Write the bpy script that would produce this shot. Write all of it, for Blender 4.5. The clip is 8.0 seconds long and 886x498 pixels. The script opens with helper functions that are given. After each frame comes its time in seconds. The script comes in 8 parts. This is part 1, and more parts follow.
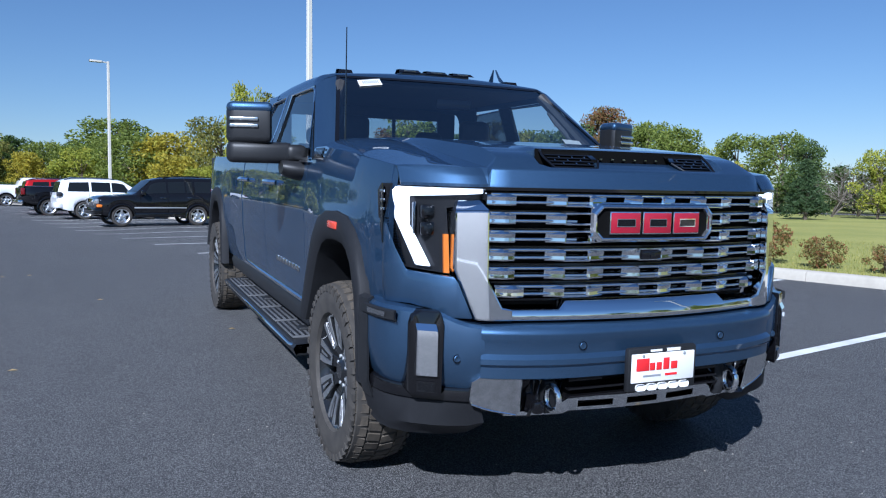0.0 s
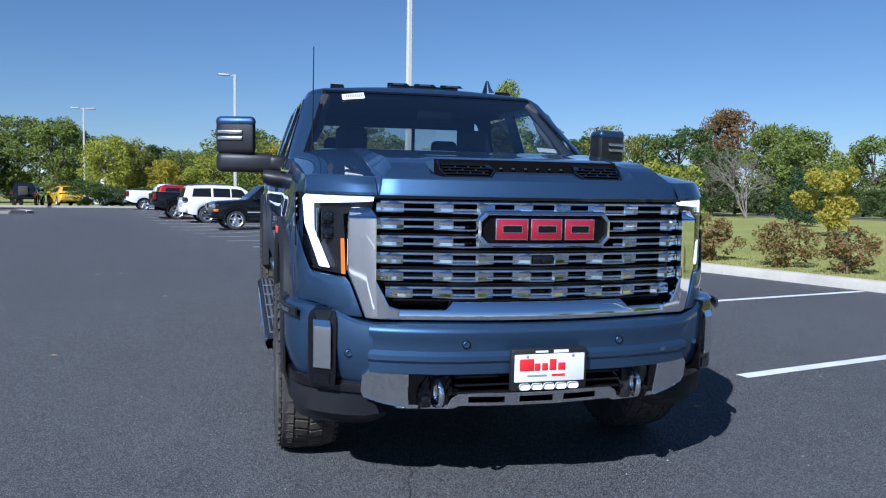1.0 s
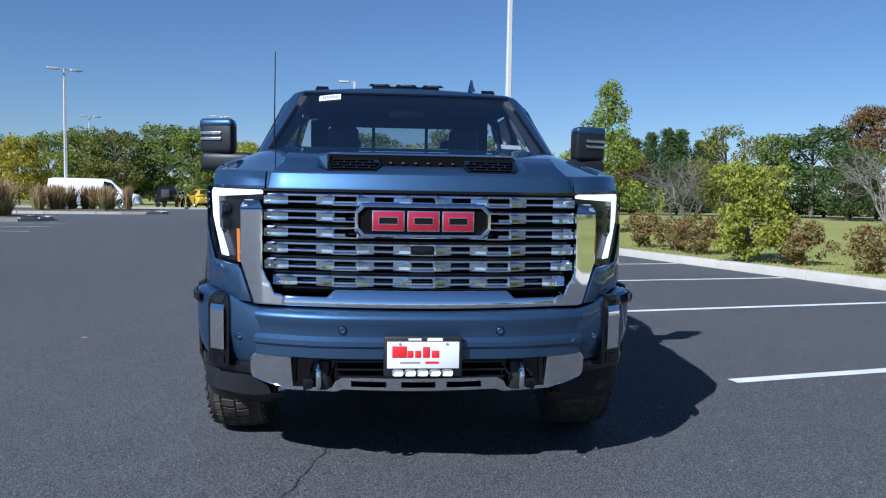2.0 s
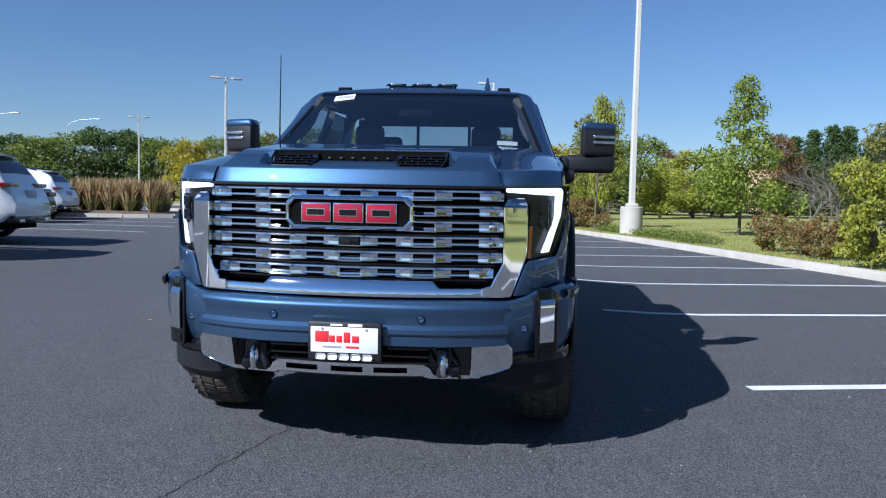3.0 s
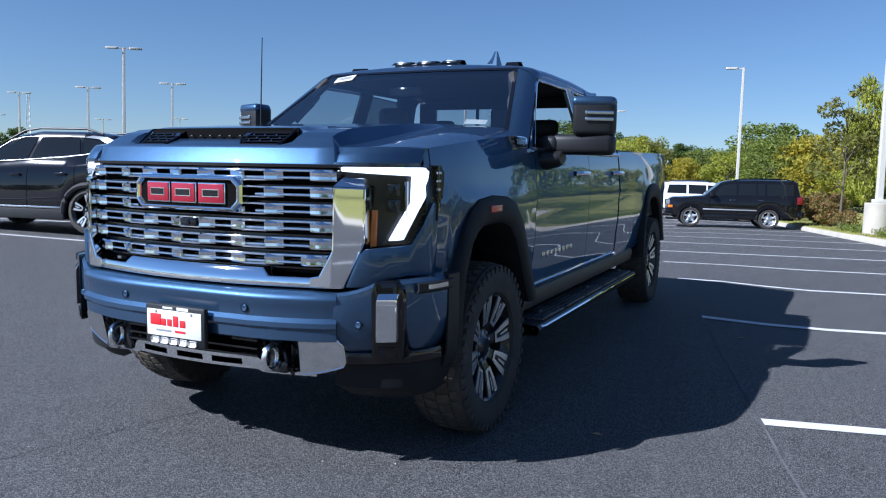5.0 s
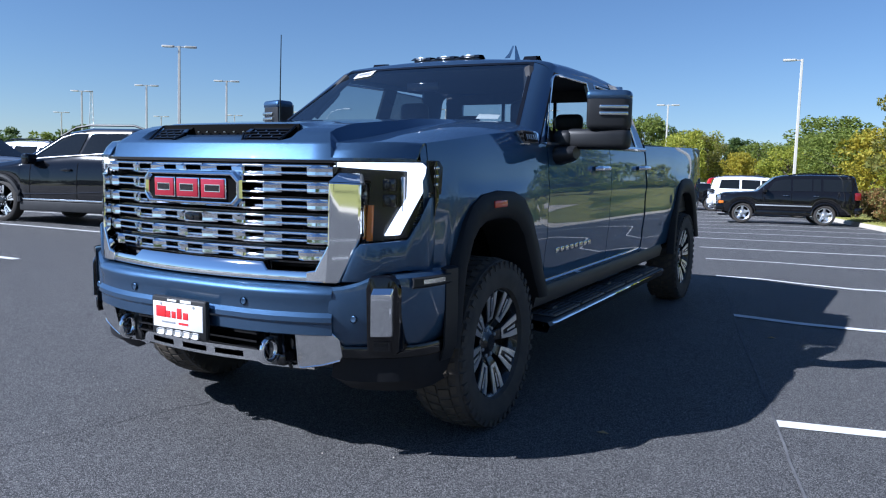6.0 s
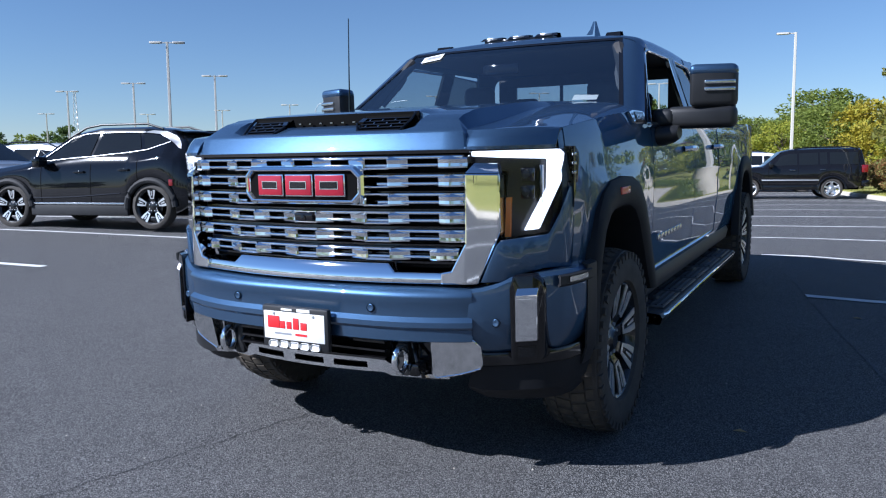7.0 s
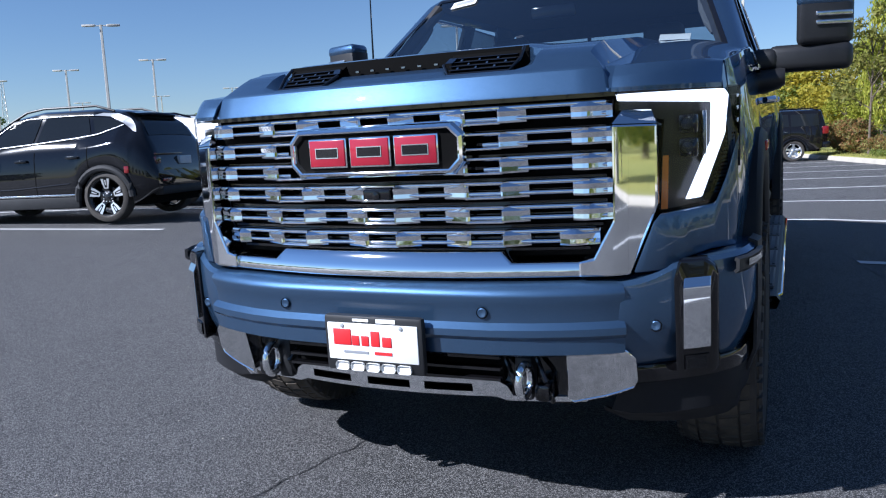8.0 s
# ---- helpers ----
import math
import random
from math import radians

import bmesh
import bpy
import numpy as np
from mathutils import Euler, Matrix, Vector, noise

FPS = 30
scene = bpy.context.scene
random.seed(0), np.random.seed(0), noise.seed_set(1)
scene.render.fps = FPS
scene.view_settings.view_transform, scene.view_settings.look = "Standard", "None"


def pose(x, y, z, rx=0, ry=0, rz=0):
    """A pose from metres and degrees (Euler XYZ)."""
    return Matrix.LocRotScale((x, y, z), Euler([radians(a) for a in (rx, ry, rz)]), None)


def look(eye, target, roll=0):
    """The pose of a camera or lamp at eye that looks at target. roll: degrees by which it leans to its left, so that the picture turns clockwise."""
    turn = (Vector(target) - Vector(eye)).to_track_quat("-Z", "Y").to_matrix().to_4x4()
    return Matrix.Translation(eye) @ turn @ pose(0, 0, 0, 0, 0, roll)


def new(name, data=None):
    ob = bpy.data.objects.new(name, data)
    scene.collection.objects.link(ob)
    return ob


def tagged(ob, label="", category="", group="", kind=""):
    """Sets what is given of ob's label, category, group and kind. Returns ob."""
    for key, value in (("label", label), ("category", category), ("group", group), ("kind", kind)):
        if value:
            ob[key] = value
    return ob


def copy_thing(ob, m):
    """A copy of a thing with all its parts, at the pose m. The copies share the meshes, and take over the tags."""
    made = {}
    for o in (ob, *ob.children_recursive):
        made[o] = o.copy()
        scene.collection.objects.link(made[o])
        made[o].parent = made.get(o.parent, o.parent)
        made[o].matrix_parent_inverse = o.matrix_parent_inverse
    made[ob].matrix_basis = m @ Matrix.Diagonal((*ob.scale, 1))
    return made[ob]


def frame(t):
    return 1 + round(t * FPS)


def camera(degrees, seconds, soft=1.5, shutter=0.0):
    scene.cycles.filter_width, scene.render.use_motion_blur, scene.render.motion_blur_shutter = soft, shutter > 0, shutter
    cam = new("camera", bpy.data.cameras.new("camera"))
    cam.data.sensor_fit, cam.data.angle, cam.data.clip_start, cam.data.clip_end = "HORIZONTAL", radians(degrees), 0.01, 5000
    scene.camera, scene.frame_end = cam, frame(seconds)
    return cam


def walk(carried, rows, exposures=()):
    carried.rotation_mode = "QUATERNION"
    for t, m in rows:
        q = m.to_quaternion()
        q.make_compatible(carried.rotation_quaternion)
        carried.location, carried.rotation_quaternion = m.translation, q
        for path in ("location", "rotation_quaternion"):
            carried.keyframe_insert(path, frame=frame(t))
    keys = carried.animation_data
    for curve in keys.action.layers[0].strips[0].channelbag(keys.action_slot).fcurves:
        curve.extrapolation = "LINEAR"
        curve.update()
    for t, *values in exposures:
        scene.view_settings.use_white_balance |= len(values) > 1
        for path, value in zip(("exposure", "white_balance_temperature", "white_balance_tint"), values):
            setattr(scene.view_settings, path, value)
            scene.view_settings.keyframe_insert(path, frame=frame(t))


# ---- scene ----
cam = camera(59.9, 8.0, soft=1.15)
PATH = [
    (0, (-1.998, -2.507, 1.234), (-1.203, -0.678, 1.095), 0.7),
    (0.5, (-1.651, -2.773, 1.243), (-0.998, -0.887, 1.11), 0.8),
    (1, (-1.205, -3.02, 1.254), (-0.708, -1.087, 1.125), 0.8),
    (1.5, (-0.706, -3.198, 1.239), (-0.363, -1.231, 1.115), 0.8),
    (3, (0.809, -3.425, 1.204), (0.591, -1.441, 1.075), 1.2),
    (3.5, (1.276, -3.284, 1.196), (0.864, -1.332, 1.056), 1.3),
    (4, (1.749, -3.084, 1.201), (1.162, -1.178, 1.051), 1.2),
    (4.5, (2.146, -2.842, 1.204), (1.41, -0.989, 1.047), 1.5),
    (4.7, (2.269, -2.702, 1.189), (1.483, -0.87, 1.031), 1.6),
    (5.8, (2.691, -2.468, 1.21), (1.735, -0.72, 1.033), 1.8),
    (6, (2.645, -2.456, 1.199), (1.678, -0.715, 1.021), 1.7),
    (6.5, (2.387, -2.468, 1.206), (1.416, -0.73, 1.016), 0.8),
    (7, (1.987, -2.493, 1.2), (1.043, -0.743, 0.99), -0.5),
    (7.5, (1.552, -2.336, 1.18), (0.662, -0.561, 0.941), -1.7),
    (8, (1.15, -2.043, 1.145), (0.323, -0.242, 0.877), -2.7),
]
walk(cam, [(t, look(eye, target, roll)) for t, eye, target, roll in PATH], exposures=[(0.0, 0.68, 5150, 13), (1.5, 0.57, 5150, 13), (3.0, 0.70, 5300, 14), (4.5, 0.80, 5320, 14), (6.0, 0.96, 5350, 14), (8.0, 0.95, 5450, 15)])

# ---------------------------------------------------------------- light
SUN = Vector((-0.655, -0.745, 0.745)).normalized()
world = bpy.data.worlds.new("sky")
scene.world = world
world.use_nodes = True
wn = world.node_tree
wn.nodes.clear()
sky = wn.nodes.new("ShaderNodeTexSky")
sky.sky_type = "NISHITA"
sky.sun_disc = False
sky.sun_elevation = math.asin(SUN.z)
sky.sun_rotation = math.atan2(SUN.x, SUN.y)
sky.air_density, sky.dust_density, sky.ozone_density = 1.0, 0.0, 4.0
bg = wn.nodes.new("ShaderNodeBackground")
bg.inputs["Strength"].default_value = 0.050
wo = wn.nodes.new("ShaderNodeOutputWorld")
wn.links.new(sky.outputs[0], bg.inputs[0])
wn.links.new(bg.outputs[0], wo.inputs[0])
sun_data = bpy.data.lights.new("sun", "SUN")
sun_data.energy, sun_data.angle, sun_data.color = 5.0, radians(0.53), (1.0, 0.955, 0.88)
sun = new("sun", sun_data)
sun.matrix_world = look((0, 0, 40), Vector((0, 0, 40)) - SUN)

# ---------------------------------------------------------------- materials


def material(name, color, rough=0.5, metal=0.0, coat=0.0, spec=0.5, vary=0.0, scale=8.0, bump=0.0, bump_scale=60.0,
             second=None, emit=0.0, alpha=1.0, transmit=0.0, ior=1.45, island=0.0, rand=0.0, bump_dist=0.01, rough_vary=0.0):
    """A node material: colour mixed at two scales, roughness variation and fine relief."""
    m = bpy.data.materials.new(name)
    m.use_nodes = True
    nt = m.node_tree
    b = nt.nodes["Principled BSDF"]
    b.inputs["Base Color"].default_value = (*color, 1)
    b.inputs["Roughness"].default_value = rough
    b.inputs["Metallic"].default_value = metal
    b.inputs["Coat Weight"].default_value = coat
    b.inputs["Coat Roughness"].default_value = 0.03
    b.inputs["Specular IOR Level"].default_value = spec
    b.inputs["IOR"].default_value = ior
    b.inputs["Transmission Weight"].default_value = transmit
    b.inputs["Alpha"].default_value = alpha
    if emit:
        b.inputs["Emission Color"].default_value = (*color, 1)
        b.inputs["Emission Strength"].default_value = emit
    tc = nt.nodes.new("ShaderNodeTexCoord")

    def noise_node(sc, detail=4.0):
        n = nt.nodes.new("ShaderNodeTexNoise")
        n.inputs["Scale"].default_value = sc
        n.inputs["Detail"].default_value = detail
        nt.links.new(tc.outputs["Object"], n.inputs["Vector"])
        return n
    if vary or second or island or rand:
        mix = nt.nodes.new("ShaderNodeMix")
        mix.data_type = "RGBA"
        c2 = second or tuple(max(0.0, c * (1 - vary)) for c in color)
        c1 = color if second else tuple(min(1.0, c * (1 + vary)) for c in color)
        mix.inputs[6].default_value = (*c1, 1)
        mix.inputs[7].default_value = (*c2, 1)
        n1, n2 = noise_node(scale), noise_node(scale * 9.0, 6.0)
        add = nt.nodes.new("ShaderNodeMath")
        add.operation = "MULTIPLY_ADD"
        add.inputs[1].default_value = 0.35
        nt.links.new(n2.outputs["Fac"], add.inputs[0])
        nt.links.new(n1.outputs["Fac"], add.inputs[2])
        ramp = nt.nodes.new("ShaderNodeMapRange")
        ramp.inputs[1].default_value, ramp.inputs[2].default_value = 0.45, 0.9
        src = add.outputs[0]
        if island or rand:
            g = nt.nodes.new("ShaderNodeNewGeometry" if island else "ShaderNodeObjectInfo")
            a2 = nt.nodes.new("ShaderNodeMath")
            a2.operation = "MULTIPLY_ADD"
            a2.inputs[1].default_value = island or rand
            nt.links.new(g.outputs["Random Per Island" if island else "Random"], a2.inputs[0])
            sub = nt.nodes.new("ShaderNodeMath")
            sub.operation = "SUBTRACT"
            sub.inputs[1].default_value = (island or rand) * 0.5
            nt.links.new(src, a2.inputs[2])
            nt.links.new(a2.outputs[0], sub.inputs[0])
            src = sub.outputs[0]
        nt.links.new(src, ramp.inputs[0])
        nt.links.new(ramp.outputs[0], mix.inputs[0])
        nt.links.new(mix.outputs[2], b.inputs["Base Color"])
    if rough_vary:
        n4 = noise_node(scale * 3.0)
        mr = nt.nodes.new("ShaderNodeMapRange")
        mr.inputs[1].default_value, mr.inputs[2].default_value = 0.3, 0.7
        mr.inputs[3].default_value, mr.inputs[4].default_value = max(0.0, rough - rough_vary), min(1.0, rough + rough_vary)
        nt.links.new(n4.outputs["Fac"], mr.inputs[0])
        nt.links.new(mr.outputs[0], b.inputs["Roughness"])
    if bump:
        n3 = noise_node(bump_scale, 8.0)
        bp = nt.nodes.new("ShaderNodeBump")
        bp.inputs["Strength"].default_value = bump
        bp.inputs["Distance"].default_value = bump_dist
        nt.links.new(n3.outputs["Fac"], bp.inputs["Height"])
        nt.links.new(bp.outputs[0], b.inputs["Normal"])
    return m


def thin_glass(name, tint, ior=1.5, rough=0.0):
    """Window glass as a thin sheet: tinted see-through under a clear gloss."""
    m = bpy.data.materials.new(name)
    m.use_nodes = True
    nt = m.node_tree
    nt.nodes.clear()
    o = nt.nodes.new("ShaderNodeOutputMaterial")
    t = nt.nodes.new("ShaderNodeBsdfTransparent")
    t.inputs[0].default_value = (*tint, 1)
    g = nt.nodes.new("ShaderNodeBsdfGlossy")
    g.inputs["Roughness"].default_value = rough
    # gloss grows towards grazing sight, alike from both sides of the sheet
    f = nt.nodes.new("ShaderNodeLayerWeight")
    f.inputs[0].default_value = 0.5
    p5 = nt.nodes.new("ShaderNodeMath")
    p5.operation = "POWER"
    p5.inputs[1].default_value = 4.5
    nt.links.new(f.outputs["Facing"], p5.inputs[0])
    f0 = 1.6 * ((ior - 1) / (ior + 1)) ** 2
    ma = nt.nodes.new("ShaderNodeMath")
    ma.operation = "MULTIPLY_ADD"
    ma.inputs[1].default_value, ma.inputs[2].default_value = 1 - f0, f0
    nt.links.new(p5.outputs[0], ma.inputs[0])
    mx = nt.nodes.new("ShaderNodeMixShader")
    nt.links.new(ma.outputs[0], mx.inputs[0])
    nt.links.new(t.outputs[0], mx.inputs[1])
    nt.links.new(g.outputs[0], mx.inputs[2])
    nt.links.new(mx.outputs[0], o.inputs[0])
    return m


def asphalt_material():
    m = material("asphalt", (0.05, 0.053, 0.06), rough=0.72, vary=0.0, spec=0.24)
    nt = m.node_tree
    b = nt.nodes["Principled BSDF"]
    tc = nt.nodes.new("ShaderNodeTexCoord")

    def tex(kind, sc, **kw):
        n = nt.nodes.new(kind)
        n.inputs["Scale"].default_value = sc
        for k, v in kw.items():
            n.inputs[k].default_value = v
        nt.links.new(tc.outputs["Object"], n.inputs["Vector"])
        return n
    big = tex("ShaderNodeTexNoise", 0.22, Detail=5.0)
    mid = tex("ShaderNodeTexNoise", 2.6, Detail=7.0, Roughness=0.65)
    grit = tex("ShaderNodeTexVoronoi", 280.0)
    fine = tex("ShaderNodeTexNoise", 240.0, Detail=4.0)
    r1 = nt.nodes.new("ShaderNodeValToRGB")
    r1.color_ramp.elements[0].position, r1.color_ramp.elements[1].position = 0.3, 0.75
    r1.color_ramp.elements[0].color = (0.027, 0.027, 0.0285, 1)
    r1.color_ramp.elements[1].color = (0.056, 0.056, 0.058, 1)
    mixf = nt.nodes.new("ShaderNodeMath")
    mixf.operation = "MULTIPLY_ADD"
    mixf.inputs[1].default_value = 0.5
    nt.links.new(mid.outputs["Fac"], mixf.inputs[0])
    half = nt.nodes.new("ShaderNodeMath")
    half.operation = "MULTIPLY"
    half.inputs[1].default_value = 0.5
    nt.links.new(big.outputs["Fac"], half.inputs[0])
    nt.links.new(half.outputs[0], mixf.inputs[2])
    nt.links.new(mixf.outputs[0], r1.inputs[0])
    # pale chips of stone among the binder
    r2 = nt.nodes.new("ShaderNodeValToRGB")
    r2.color_ramp.elements[0].position, r2.color_ramp.elements[1].position = 0.56, 0.70
    r2.color_ramp.elements[0].color = (0, 0, 0, 1)
    r2.color_ramp.elements[1].color = (1, 1, 1, 1)
    nt.links.new(grit.outputs["Color"], r2.inputs[0])
    gmul = nt.nodes.new("ShaderNodeMath")
    gmul.operation = "MULTIPLY"
    nt.links.new(r2.outputs[0], gmul.inputs[0])
    nt.links.new(fine.outputs["Fac"], gmul.inputs[1])
    mx = nt.nodes.new("ShaderNodeMix")
    mx.data_type = "RGBA"
    mx.inputs[7].default_value = (0.38, 0.375, 0.37, 1)
    nt.links.new(gmul.outputs[0], mx.inputs[0])
    nt.links.new(r1.outputs[0], mx.inputs[6])
    nt.links.new(mx.outputs[2], b.inputs["Base Color"])
    bp = nt.nodes.new("ShaderNodeBump")
    bp.inputs["Strength"].default_value = 0.9
    bp.inputs["Distance"].default_value = 0.007
    nt.links.new(fine.outputs["Fac"], bp.inputs["Height"])
    nt.links.new(bp.outputs[0], b.inputs["Normal"])
    return m


def paint_material(name, base, flake, rough=0.32, metal=0.85, coat_ior=1.5):
    """Metallic car paint: flakes under a clear coat."""
    m = material(name, base, rough=rough, metal=metal, coat=1.0)
    nt = m.node_tree
    b = nt.nodes["Principled BSDF"]
    b.inputs["Coat Roughness"].default_value = 0.012
    b.inputs["Coat IOR"].default_value = coat_ior
    b.inputs["Specular IOR Level"].default_value = 0.12
    b.inputs["Specular Tint"].default_value = (*[min(1.0, 3.5 * c) for c in flake], 1)
    tc = nt.nodes.new("ShaderNodeTexCoord")
    v = nt.nodes.new("ShaderNodeTexVoronoi")
    v.inputs["Scale"].default_value = 2400.0
    nt.links.new(tc.outputs["Object"], v.inputs["Vector"])
    mx = nt.nodes.new("ShaderNodeMix")
    mx.data_type = "RGBA"
    mx.inputs[6].default_value = (*base, 1)
    mx.inputs[7].default_value = (*flake, 1)
    mr = nt.nodes.new("ShaderNodeMapRange")
    mr.inputs[1].default_value, mr.inputs[2].default_value = 0.0, 1.0
    nt.links.new(v.outputs["Color"], mr.inputs[0])
    nt.links.new(mr.outputs[0], mx.inputs[0])
    nt.links.new(mx.outputs[2], b.inputs["Base Color"])
    return m


def leaf_material(name, c1, c2, c3):
    """Leaves: each one its own mix of three greens, a little light through the blade."""
    c1, c2, c3 = ([1.06 * v for v in c] for c in (c1, c2, c3))
    m = bpy.data.materials.new(name)
    m.use_nodes = True
    nt = m.node_tree
    b = nt.nodes["Principled BSDF"]
    g = nt.nodes.new("ShaderNodeNewGeometry")
    r = nt.nodes.new("ShaderNodeValToRGB")
    r.color_ramp.elements[0].color, r.color_ramp.elements[1].color = (*c1, 1), (*c3, 1)
    e = r.color_ramp.elements.new(0.5)
    e.color = (*c2, 1)
    nt.links.new(g.outputs["Random Per Island"], r.inputs[0])
    nt.links.new(r.outputs[0], b.inputs["Base Color"])
    b.inputs["Roughness"].default_value = 0.6
    b.inputs["Specular IOR Level"].default_value = 0.3
    t = nt.nodes.new("ShaderNodeBsdfTranslucent")
    nt.links.new(r.outputs[0], t.inputs[0])
    mx = nt.nodes.new("ShaderNodeMixShader")
    mx.inputs[0].default_value = 0.42
    o = nt.nodes["Material Output"]
    nt.links.new(b.outputs[0], mx.inputs[1])
    nt.links.new(t.outputs[0], mx.inputs[2])
    nt.links.new(mx.outputs[0], o.inputs[0])
    return m


